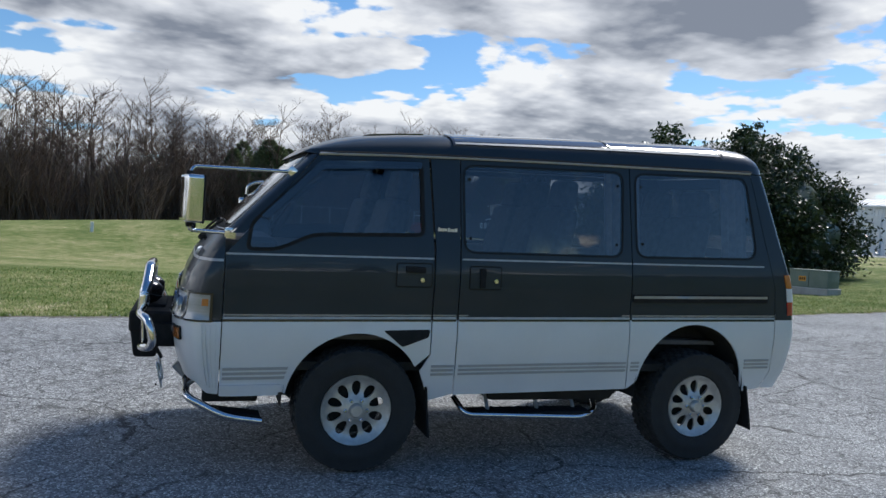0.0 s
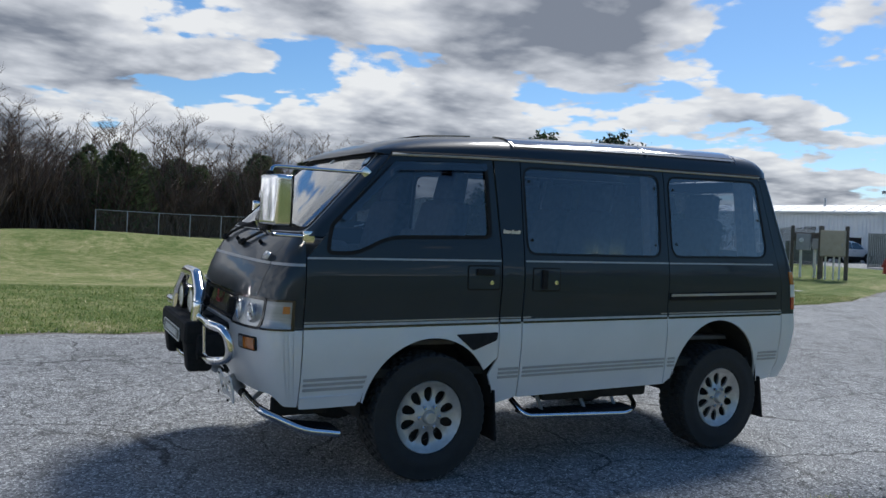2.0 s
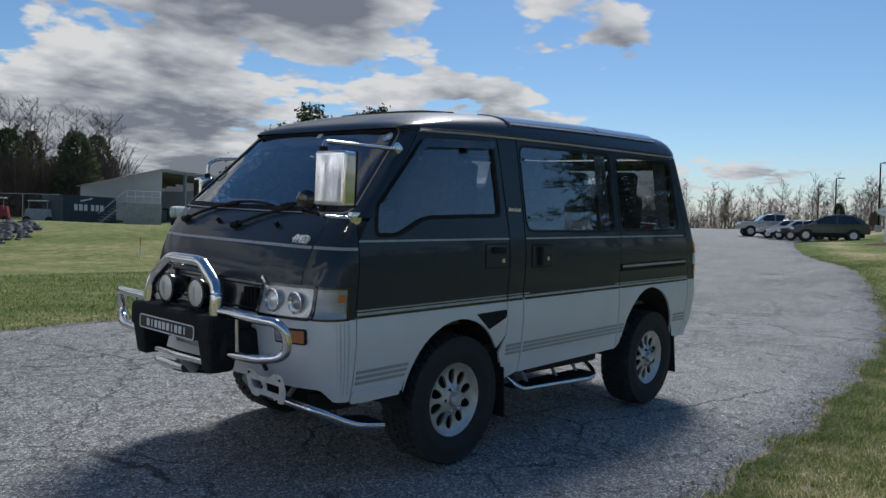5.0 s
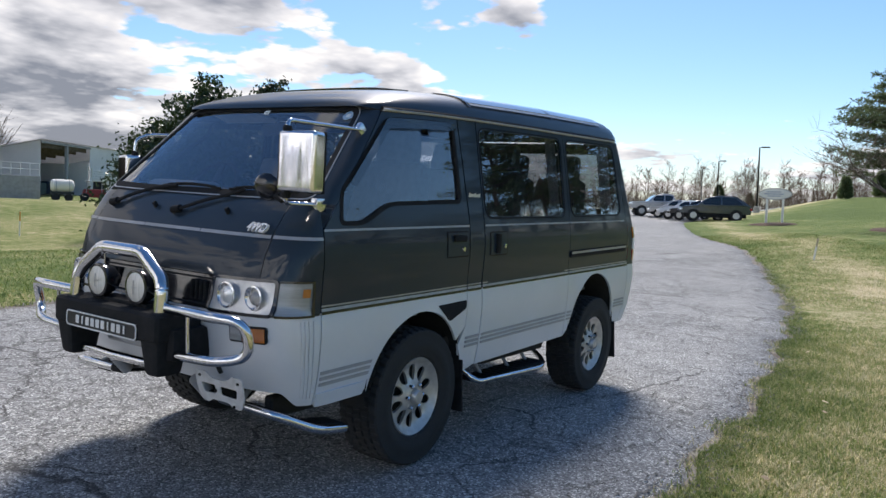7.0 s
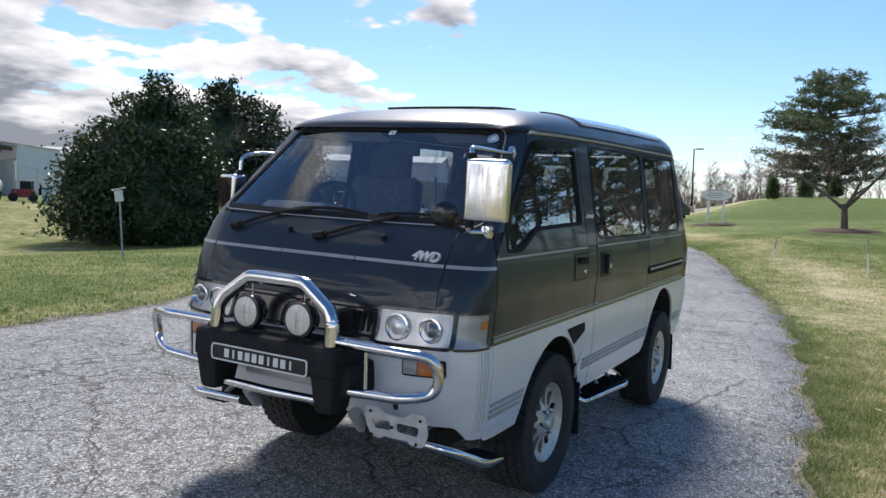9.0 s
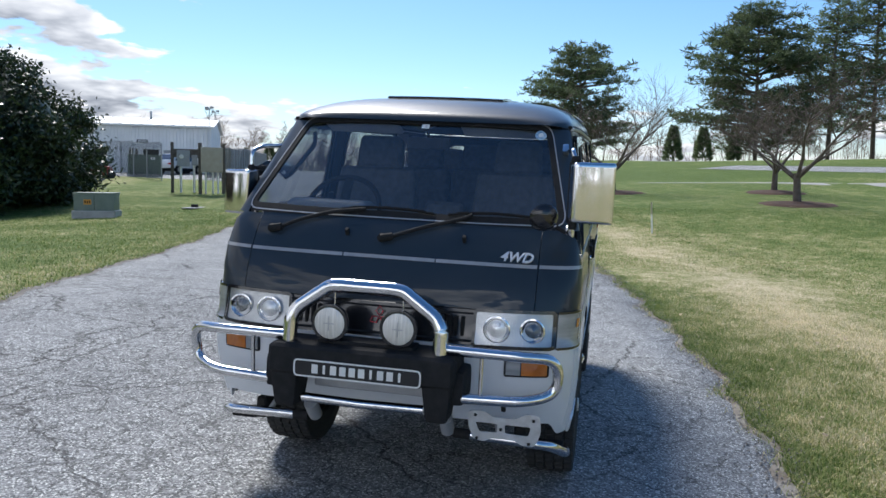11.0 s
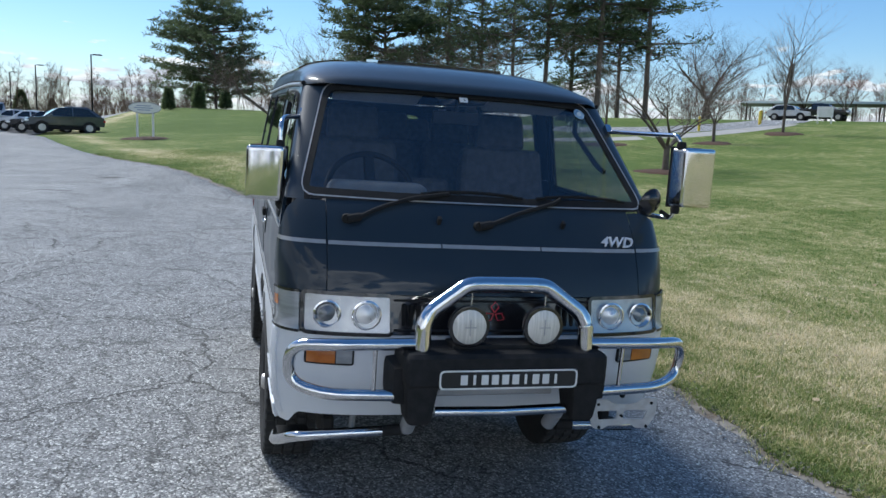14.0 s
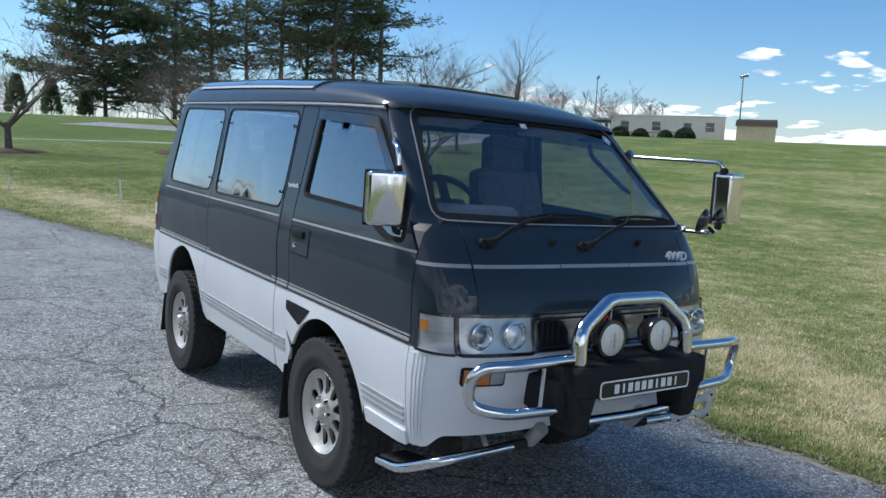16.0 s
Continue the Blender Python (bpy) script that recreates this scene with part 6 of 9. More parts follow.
def interior(van):
    part("cabin_floor", box((3.4, 1.20, 0.03), (-0.05, 0, 0.74), 0.005, 1), M_TRIMIN, van)
    for s in (-1, 1):
        seat(van, -1.20, s * 0.40, 0.50, 0.95, 0.62)
    seat(van, -1.18, 0.0, 0.26, 0.93, 0.46, False)
    for y in (-0.42, 0.0, 0.40):
        seat(van, -0.10, y, 0.44 if y else 0.36, 0.95, 0.64)
    for y in (-0.40, 0.05, 0.44):
        seat(van, 0.95, y, 0.44, 0.97, 0.62)
    # dashboard with an instrument hood before the driver
    dash = part("dashboard", box((0.40, 1.36, 0.30), (-1.74, 0, 1.15), 0.06, 3, None, (0.75, 1.0)), M_TRIMIN, van, "grey moulded dashboard")
    part("instrument_hood", box((0.24, 0.46, 0.13), (-1.66, 0.40, 1.325), 0.05, 3, None, (0.7, 0.85)), M_TRIMIN, dash)
    wheel_m = Matrix.Translation((-1.50, 0.40, 1.335)) @ Matrix.Rotation(radians(-58), 4, "Y")
    sw = part("steering_wheel", tube([wheel_m @ Vector((0.19 * math.cos(a), 0.19 * math.sin(a), 0)) for a in span(0, 2 * math.pi, 40)], 0.014, 10, 0, caps=False), M_BLACK, van, "black steering wheel")
    sp = box((0.36, 0.05, 0.02), (0, 0, 0), 0.008, 1)
    bmesh.ops.transform(sp, matrix=wheel_m, verts=sp.verts)
    part("spoke", sp, M_BLACK, sw)
    part("steering_column", tube([wheel_m @ Vector((0, 0, 0)), (-1.75, 0.40, 1.10)], 0.04, 10, 0), M_BLACK, sw)
    part("rear_view_mirror", box((0.03, 0.22, 0.060), (-1.385, 0.0, 1.685), 0.012, 2), M_BLACK, van)
    part("mirror_stalk", tube([(-1.385, 0, 1.70), (-1.40, 0, 1.77)], 0.008, 8, 0), M_BLACK, van)
    for y in (0.36, -0.36):
        part("sun_visor", box((0.16, 0.40, 0.02), (-1.33, y, 1.765), 0.008, 1, Matrix.Rotation(radians(16), 4, "Y")), M_HEADLINER, van)
    # headliner and inner side trim below the windows
    b = grid(lambda x, k: roof_point(x, k) + Vector((0, -0.02 * k, -0.045 - (0.0 if abs(k) < 0.9 else -0.02))), span(-1.38, 1.52, 14), span(-0.97, 0.97, 10))
    part("headliner", b, M_HEADLINER, van)
    for s in (-1, 1):
        b = grid(lambda x, z: Vector((x, s * (side_y(x, z) - 0.045), rake(x, z))), span(-1.70, 1.58, 14), [0.90, 1.05, 1.15, 1.265])
        part("door_card", b, M_TRIMIN, van)
        b = grid(lambda x, k: Vector((x, s * (side_y(x, 1.266) - 0.045 + 0.036 * k), rake(x, 1.266))), span(-1.70, 1.58, 14), [0, 1])
        part("sill_trim", b, M_TRIMIN, van)
        # gathered curtains by the rear windows
        for x0, x1 in ((0.40, 0.53), (0.58, 0.66), (1.30, 1.50)):
            b = grid(lambda x, z: Vector((x, s * (side_y(x, z) - 0.055 - 0.016 * math.sin((x - x0) * 110)), rake(x, z))), span(x0, x1, 30), span(1.27, 1.775, 8))
            part("curtain", b, M_CURTAIN, van, "gathered grey curtain")
        part("grab_handle", tube([(-1.30, s * 0.64, 1.72), (-1.34, s * 0.62, 1.66), (-1.55, s * 0.66, 1.50), (-1.58, s * 0.68, 1.48)], 0.012, 8, 0.03), M_BLACK, van)
    part("rear_trim", box((0.05, 1.15, 0.55), (1.62, 0, 1.03), 0.02, 2), M_TRIMIN, van)


interior(van)


def shorten_tail(van):
    """The body behind the sliding door is drawn in a little; the wheels keep their places."""
    done = set()
    for ob in van.children_recursive:
        if ob.type != "MESH" or ob.parent.name.startswith("wheel") or ob.name.startswith("axle") or ob.data.name in done:
            continue
        done.add(ob.data.name)
        for v in ob.data.vertices:
            if v.co.x > 0.62:
                v.co.x = 0.62 + (v.co.x - 0.62) * 0.95


shorten_tail(van)


# ---- trees ----
class Lump:
    """Collects vertices and faces for one mesh."""
    def __init__(self):
        self.v, self.f = [], []

    def cone(self, p, q, r0, r1, seg=5):
        d = (q - p)
        if d.length < 1e-5:
            return
        d = d.normalized()
        s = d.cross(Vector((0.31, 0.17, 0.93)))
        if s.length < 0.1:
            s = d.cross(Vector((1, 0, 0)))
        s.normalize()
        u = s.cross(d)
        b = len(self.v)
        for c, r in ((p, r0), (q, r1)):
            for k in range(seg):
                a = 2 * math.pi * k / seg
                self.v.append(c + r * (math.cos(a) * s + math.sin(a) * u))
        for k in range(seg):
            j = (k + 1) % seg
            self.f.append((b + k, b + j, b + seg + j, b + seg + k))

    def quad(self, c, a, b):
        n = len(self.v)
        self.v += [c - a - b, c + a - b, c + a + b, c - a + b]
        self.f.append((n, n + 1, n + 2, n + 3))

    def leaf(self, c, a, b):
        n = len(self.v)
        self.v += [c - a, c - b * 0.5, c + a, c + b * 0.5]
        self.f.append((n, n + 1, n + 2, n + 3))

    def obj(self, name, material, parent=None, smooth=True, label=""):
        return mesh_object(name, self.v, self.f, material, parent, label, smooth)


def rnd(rng, a, b):
    return rng.uniform(a, b)


def grow_branch(wood, twig, rng, p, d, length, r, level, top, bend=0.25, up=0.12, kids=(5, 5, 4, 3), thin=0.6):
    """A branch of three bent pieces that carries smaller ones."""
    n = 3 if level < 2 else 2
    pts = [p.copy()]
    q = p.copy()
    for k in range(n):
        d = (d + Vector((rnd(rng, -bend, bend), rnd(rng, -bend, bend), rnd(rng, -bend * 0.6, bend * 0.6) + up))).normalized()
        q = q + d * (length / n)
        pts.append(q.copy())
    m = wood if level < 2 else twig
    for k in range(n):
        m.cone(pts[k], pts[k + 1], r * (1 - 0.75 * k / n), r * (1 - 0.75 * (k + 1) / n), 7 if level == 0 else (5 if level == 1 else 3))
    if level >= top:
        return
    for k in range(kids[min(level, len(kids) - 1)]):
        t = rnd(rng, 0.35, 1.0)
        i = min(int(t * n), n - 1)
        o = pts[i].lerp(pts[i + 1], t * n - i)
        a = rnd(rng, 0, 2 * math.pi)
        side = Vector((math.cos(a), math.sin(a), rnd(rng, -0.1, 0.6)))
        nd = (d * rnd(rng, 0.35, 0.8) + side * rnd(rng, 0.5, 0.9)).normalized()
        grow_branch(wood, twig, rng, o, nd, length * rnd(rng, 0.5, 0.78), max(r * thin * rnd(rng, 0.4, 0.7), 0.006), level + 1, top, bend, up, kids, thin)


def bare_tree(name, seed, height, trunk_h, r, limbs, twig_mat, label, spread=1.0, kids=(5, 5, 4, 3), top=3, up=0.10, upright=0.0):
    rng = random.Random(seed)
    wood, twig = Lump(), Lump()
    wood.cone(Vector((0, 0, -0.3)), Vector((0, 0, 0.1)), r * 1.6, r * 1.15, 9)
    lean = Vector((rnd(rng, -0.08, 0.08), rnd(rng, -0.08, 0.08), 1))
    fork = lean * trunk_h
    wood.cone(Vector((0, 0, 0.1)), fork * 0.55, r * 1.15, r * 0.98, 9)
    wood.cone(fork * 0.55, fork, r * 0.98, r * 0.88, 9)
    for k in range(limbs):
        a = 2 * math.pi * k / limbs + rnd(rng, -0.4, 0.4)
        out = rnd(rng, 0.35, 0.85) * spread
        d = Vector((math.cos(a) * out, math.sin(a) * out, 0.75 + upright)).normalized()
        start = fork - lean * trunk_h * rnd(rng, 0.0, 0.25)
        grow_branch(wood, twig, rng, start, d, (height - trunk_h) * rnd(rng, 0.55, 0.8), r * rnd(rng, 0.45, 0.65), 0, top, 0.28, up, kids)
    t = empty(name, Matrix(), label, "tree")
    wood.obj("trunk", M_BARK, t)
    twig.obj("crown", twig_mat, t, label="bare twiggy crown")
    return t


def pine(seed, height, width, label, bare=0.12, clumps=9, gaps=0.45):
    rng = random.Random(seed)
    wood, needles = Lump(), Lump()
    top = Vector((rnd(rng, -0.4, 0.4), rnd(rng, -0.4, 0.4), height))
    wood.cone(Vector((0, 0, -0.4)), top * 0.5, height * 0.014, height * 0.010, 8)
    wood.cone(top * 0.5, top, height * 0.010, 0.03, 7)
    # limbs stand in whorls, a year's growth apart
    whorls = int(height * (1 - bare) / 0.85)
    spots = [(w, k) for w in range(whorls) for k in range(8)]
    for w, k in spots:
        t = bare + (1 - bare) * (w + 0.45 * rnd(rng, -1, 1)) / whorls
        if rng.random() < (gaps if t < 0.7 else 0.10):
            continue
        a = w * 1.1 + k * 0.9 + rnd(rng, -0.35, 0.35)
        shape = math.sin(min(1.0, (1.02 - t) / 0.55) * math.pi / 2) ** 0.8 * (0.70 + 0.30 * min(1, (t - bare) / 0.2 + 0.2))
        ln = width * 0.5 * shape * rnd(rng, 0.55, 1.12) + 0.35
        d = Vector((math.cos(a), math.sin(a), rnd(rng, -0.02, 0.18) + 0.5 * max(0, t - 0.75))).normalized()
        p = top * t
        q = p + d * ln + Vector((0, 0, ln * 0.06))
        wood.cone(p, q, 0.035 + 0.015 * ln, 0.012, 4)
        m = max(4, int(ln * 3.4))
        for j in range(m):
            s = 0.30 + 0.72 * (j + 0.5) / m
            wide = 0.35 + 0.20 * ln * math.sin(math.pi * min(s * 0.8, 1))
            c = p.lerp(q, min(s, 1.02)) + Vector((-d.y, d.x, 0)) * rnd(rng, -wide, wide) + Vector((rnd(rng, -0.2, 0.2), rnd(rng, -0.2, 0.2), rnd(rng, -0.35, 0.45)))
            for _ in range(clumps):
                v = Vector((rnd(rng, -1, 1), rnd(rng, -1, 1), rnd(rng, -0.35, 0.7))).normalized()
                w = v.cross(Vector((rnd(rng, -1, 1), rnd(rng, -1, 1), rnd(rng, -1, 1))))
                needles.leaf(c + v * rnd(rng, 0.05, 0.55), v * rnd(rng, 0.18, 0.36), w.normalized() * rnd(rng, 0.07, 0.13))
    t = empty("pine_tree", Matrix(), label, "tree")
    wood.obj("trunk", M_BARK, t)
    needles.obj("crown", M_PINE, t, False, "layered dark green needles")
    return t


def cone_tree(lump, rng, at, h, w, n=900):
    for _ in range(n):
        t = rng.random() ** 0.8
        a = rnd(rng, 0, 2 * math.pi)
        r = w * 0.5 * (1 - t) ** 0.6 * (0.75 + 0.3 * rng.random()) + 0.05
        c = at + Vector((math.cos(a) * r, math.sin(a) * r, t * h + 0.2))
        v = Vector((math.cos(a), math.sin(a), rnd(rng, 0.1, 1.0))).normalized()
        lump.leaf(c, v * rnd(rng, 0.2, 0.45), v.cross(Vector((rnd(rng, -1, 1), rnd(rng, -1, 1), 0.3))).normalized() * rnd(rng, 0.14, 0.28))


def holly(seed, height, width, label, n=26000, full=0.0):
    """A dense evergreen to the ground, with a ragged crown of small glossy leaves."""
    rng = random.Random(seed)
    wood, leaves, core = Lump(), Lump(), Lump()
    wood.cone(Vector((0, 0, -0.3)), Vector((0, 0, height * 0.9)), 0.22, 0.04, 8)
    # shoots give the outline its lumps and gaps
    shoots = []
    for k in range(150):
        t = 1 - rng.random() ** 0.62
        a = rnd(rng, 0, 2 * math.pi)
        prof = float(np.interp(t, (0, 0.12, 0.35, 0.6, 0.8, 0.93, 1.0), (0.78, 1.0, 0.93, 0.66, 0.38, 0.17, 0.04))) + full * 0.18 * math.sin(math.pi * t)
        r = width * 0.5 * prof * rnd(rng, 0.74, 1.03)
        shoots.append((Vector((math.cos(a) * r, math.sin(a) * r, t * height * 0.97 + 0.3)), rnd(rng, 0.45, 1.0) * min(1.0, 0.35 + 0.8 * prof)))
    for c, s in shoots:
        wood.cone(Vector((0, 0, c.z * 0.75)), c, 0.05, 0.012, 4)
    for s in range(6):
        tip = Vector((rnd(rng, -width * 0.11, width * 0.11), rnd(rng, -width * 0.11, width * 0.11), height * rnd(rng, 0.92, 1.05)))
        for k in range(9):
            shoots.append((tip - Vector((rnd(rng, -0.2, 0.2), rnd(rng, -0.2, 0.2), k * 0.17)), 0.10 + 0.045 * k))
    picks = rng.choices(shoots, [q[1] ** 2 for q in shoots], k=n)
    for c, s in picks:
        v = Vector((rng.gauss(0, 1), rng.gauss(0, 1), rng.gauss(0, 0.8)))
        p = c + v * s * 0.5
        if p.z < 0.05:
            continue
        w = Vector((rnd(rng, -1, 1), rnd(rng, -1, 1), rnd(rng, -1, 1))).normalized()
        u = w.cross(Vector((rnd(rng, -1, 1), rnd(rng, -1, 1), rnd(rng, -1, 1)))).normalized()
        leaves.leaf(p, w * rnd(rng, 0.07, 0.13), u * rnd(rng, 0.07, 0.12))
    rings, seg = 14, 22
    for i in range(rings + 1):
        t = i / rings
        prof = float(np.interp(t, (0, 0.12, 0.35, 0.6, 0.8, 0.93, 1.0), (0.70, 0.88, 0.82, 0.57, 0.30, 0.09, 0.0))) + full * 0.20 * math.sin(math.pi * t)
        for k in range(seg):
            a = 2 * math.pi * k / seg
            r = width * 0.5 * prof * (0.86 + 0.16 * noise.noise(Vector((math.cos(a) * 2.2, math.sin(a) * 2.2, t * 6 + seed))))
            core.v.append(Vector((math.cos(a) * r, math.sin(a) * r, t * height * 0.93 + 0.05)))
    for i in range(rings):
        for k in range(seg):
            j = (k + 1) % seg
            core.f.append((i * seg + k, i * seg + j, (i + 1) * seg + j, (i + 1) * seg + k))
    t = empty("holly_tree", Matrix(), label, "tree")
    wood.obj("trunk", M_BARK, t)
    core.obj("inner_crown", M_HOLLY, t)
    leaves.obj("crown", M_HOLLY, t, False, "dense small dark leaves")
    return t


def stand(x, y, turn=0.0, scale=1.0, dz=0.0):
    return pose(x, y, z_at(x, y) + dz, 0, 0, turn) @ Matrix.Scale(scale, 4)


def place(ob, x, y, turn=0.0, scale=1.0, dz=0.0):
    ob.matrix_world = stand(x, y, turn, scale, dz)
    return ob


def plant_trees():
    h1 = holly(3, 6.3, 6.2, "tall dense dark green holly tree", 34000)
    place(h1, 15.5, 21.9)
    h2 = holly(8, 6.7, 8.0, "broad dark evergreen holly by the drive", 50000, 1.0)
    place(h2, 21.3, 23.7)
    # ornamental trees with bare rounded crowns in mulch rings
    a = bare_tree("ornamental_tree", 5, 5.0, 1.15, 0.13, 5, M_TWIG, "bare ornamental tree with a rounded crown in mulch", 1.15, (6, 6, 5, 4), 3, 0.04)
    b = bare_tree("ornamental_tree", 9, 5.6, 1.5, 0.12, 4, M_TWIG, "slim bare ornamental tree in a mulch ring", 0.85, (6, 5, 5, 4), 3, 0.09)
    for o in (a, b):
        tagged(o, group="ornamental trees on the lawn")
    place(a, 24.45, -7.5, 20)
    place(b, 35.9, -26.6, 80, 0.8)
    for src, x, y, turn, sc in ((a, 31.6, -8.1, 130, 0.95), (a, 23.2, -15.9, 250, 1.0), (a, 30.5, -1.1, 60, 1.0)):
        copy_thing(src, stand(x, y, turn, sc))
    birch = bare_tree("birch_tree", 14, 5.2, 1.6, 0.075, 4, M_PALEWIG, "slim pale birch with thin upright twigs", 0.45, (5, 4, 3), 2, 0.12, 0.8)
    place(birch, 37.4, -20.3)
    tall = bare_tree("young_tree", 21, 9.0, 2.0, 0.11, 6, M_PALEWIG, "tall slender bare tree, narrow crown", 0.33, (7, 5, 4), 2, 0.14, 1.2)
    place(tall, 39.2, -34.0, 0, 0.82)
    red = bare_tree("budding_tree", 25, 5.5, 1.4, 0.12, 5, M_REDTWIG, "small tree flushed with dark red buds", 1.0, (6, 6, 5, 4), 3, 0.06)
    place(red, 62.0, -43.5)
    wide = bare_tree("bare_oak", 31, 10.5, 2.2, 0.26, 6, M_TWIG, "large bare spreading tree behind the lawn", 1.1, (6, 6, 5, 4), 3, 0.05)
    place(wide, 72, -49.5)
    copy_thing(wide, stand(88, -76, 140, 0.9))
    copy_thing(red, stand(76, -72, 60, 1.1))
    copy_thing(red, stand(70, -76, 160, 0.9))
    # mulch beds
    k = 0
    for x, y, r in ((24.45, -7.5, 1.35), (30.5, -1.1, 1.4), (31.6, -8.1, 1.3), (23.2, -15.9, 1.3), (35.9, -26.6, 1.2), (37.4, -20.3, 1.4), (39.2, -34.0, 1.3), (40.2, 5.6, 1.3)):
        L = Lump()
        rings, seg = 7, 28
        for i in range(rings + 1):
            for j in range(seg):
                an = 2 * math.pi * j / seg
                rr = r * i / rings * (1 + 0.07 * math.sin(3 * an + x) + 0.04 * math.sin(7 * an))
                px, py = x + rr * math.cos(an), y + rr * math.sin(an)
                L.v.append(Vector((px, py, z_at(px, py) + 0.05 + 0.10 * (1 - (i / rings) ** 2) + 0.02 * noise.noise(Vector((px * 9, py * 9, 0))) - (0.06 if i == rings else 0))))
        for i in range(rings):
            for j in range(seg):
                q = (j + 1) % seg
                L.f.append((i * seg + j, i * seg + q, (i + 1) * seg + q, (i + 1) * seg + j))
        tagged(L.obj("mulch_bed", M_MULCH), "low ring of brown bark mulch round a tree", "mulch bed", "mulch beds on the lawn")
    # white pines on the rise
    p1 = pine(2, 14.5, 14.5, "broad dense white pine on the rise", 0.07, 22, 0.25)
    p2 = pine(7, 17.5, 11.0, "tall white pine with layered limbs", 0.18, 10)
    p3 = pine(19, 17.0, 9.5, "tall white pine with a bare lower trunk", 0.32, 9, 0.5)
    p4 = pine(23, 18.0, 10.5, "tall white pine with a bare lower trunk", 0.28, 9, 0.5)
    for p in (p1, p2, p3, p4):
        tagged(p, group="white pines on the rise")
    def rise(deg, d):
        return -4.8 + d * math.cos(radians(deg)), d * math.sin(radians(deg))
    place(p1, *rise(1.7, 112), 0, 1.12)
    place(p2, *rise(-14.6, 116), 0, 1.22)
    place(p3, *rise(-19.4, 112), 70, 1.32)
    place(p4, *rise(-27.0, 118), 70, 1.25)
    for src, deg, d, turn, sc in ((p1, -10.2, 112, 90, 1.25), (p4, -21.7, 114, 160, 1.22), (p3, -25.5, 111, 250, 1.40), (p4, -28.9, 112, 300, 1.26), (p2, -23.6, 122, 20, 1.22), (p2, -17.2, 122, 200, 1.15)):
        copy_thing(src, stand(*rise(deg, d), turn, sc))
    # small conical evergreens far over the lawn
    rng = random.Random(4)
    for x, y, h in ((96, -8.5, 4.2), (97, -12.2, 4.0), (98, -16.0, 3.0), (92, 5.0, 2.6), (90, 8.2, 2.2), (94, 2.0, 2.2)):
        L = Lump()
        cone_tree(L, rng, Vector((0, 0, 0)), h, h * 0.55, 1100)
        L.cone(Vector((0, 0, -0.2)), Vector((0, 0, h * 0.8)), 0.08, 0.03, 5)
        t = tagged(L.obj("conifer", M_PINE, None, False), "small conical dark evergreen across the lawn", "tree", "small evergreens")
        place(t, x, y)


def woods(name, seed, spots, label, evergreen=0.0, brush=0, span_y=(0, 1)):
    """Far winter woods: many bare trees and dark evergreens."""
    rng = random.Random(seed)
    W, E = Lump(), Lump()

    def tree(p, h):
        r = h * 0.008
        q = p + Vector((rnd(rng, -0.5, 0.5), rnd(rng, -0.5, 0.5), h * 0.55))
        t = q + Vector((rnd(rng, -0.7, 0.7), rnd(rng, -0.7, 0.7), h * 0.45))
        W.cone(p - Vector((0, 0, 1)), q, r, r * 0.7, 5)
        W.cone(q, t, r * 0.7, 0.02, 4)
        for k in range(30):
            s = rnd(rng, 0.16, 0.98)
            o = p.lerp(q, s / 0.55) if s < 0.55 else q.lerp(t, (s - 0.55) / 0.45)
            a = rnd(rng, 0, 2 * math.pi)
            ln = h * rnd(rng, 0.12, 0.30) * (1.15 - s * 0.7)
            e = o + Vector((math.cos(a) * ln, math.sin(a) * ln, ln * rnd(rng, 0.5, 1.3)))
            W.cone(o, e, r * 0.32, 0.012, 3)
            for j in range(9):
                o2 = o.lerp(e, rnd(rng, 0.3, 1))
                e2 = o2 + Vector((rnd(rng, -1, 1), rnd(rng, -1, 1), rnd(rng, 0.2, 1.3))) * ln * 0.42
                W.cone(o2, e2, 0.015, 0.005, 3)
    for x, y, h, ever in spots(rng):
        p = Vector((x, y, z_at(x, y)))
        if ever:
            cone_tree(E, rng, p, h, h * rnd(rng, 0.60, 0.85), 1300)
        else:
            tree(p, h)
    for _ in range(brush):
        x, y, h, _e = next(iter(spots(rng, True)))
        p = Vector((x, y, z_at(x, y)))
        d = Vector((rnd(rng, -0.5, 0.5), rnd(rng, -0.5, 0.5), 1.0)) * h
        W.cone(p, p + d, 0.050, 0.018, 3)
        for j in range(3):
            o = p + d * rnd(rng, 0.3, 0.9)
            W.cone(o, o + Vector((rnd(rng, -0.6, 0.6), rnd(rng, -0.6, 0.6), rnd(rng, 0.2, 0.8))) * h * 0.5, 0.026, 0.012, 3)
    tagged(W.obj(name, M_WOODS, None, False), label, "woods", kind="stuff")
    if E.f:
        tagged(E.obj("evergreen_" + name, M_PINE, None, False), "dark evergreens standing among bare winter woods", "woods", kind="stuff")


def spots_left(rng, one=False):
    """The wood beyond the field."""
    n = 1 if one else 300
    for k in range(n):
        az = radians(rnd(rng, 66, 116))
        d = rnd(rng, 84, 112) - 8 * (1 if az > radians(92) else 0)
        x, y = -3 + d * math.cos(az), -3 + d * math.sin(az)
        ever = (not one) and az < radians(89) and rng.random() < 0.42
        yield x, y, (rnd(rng, 2.5, 7.0) + 2.5 * math.sin(az * 23) * math.sin(az * 51) if one else (rnd(rng, 6.5, 10.0) if ever else rnd(rng, 8.5, 13.5))), ever


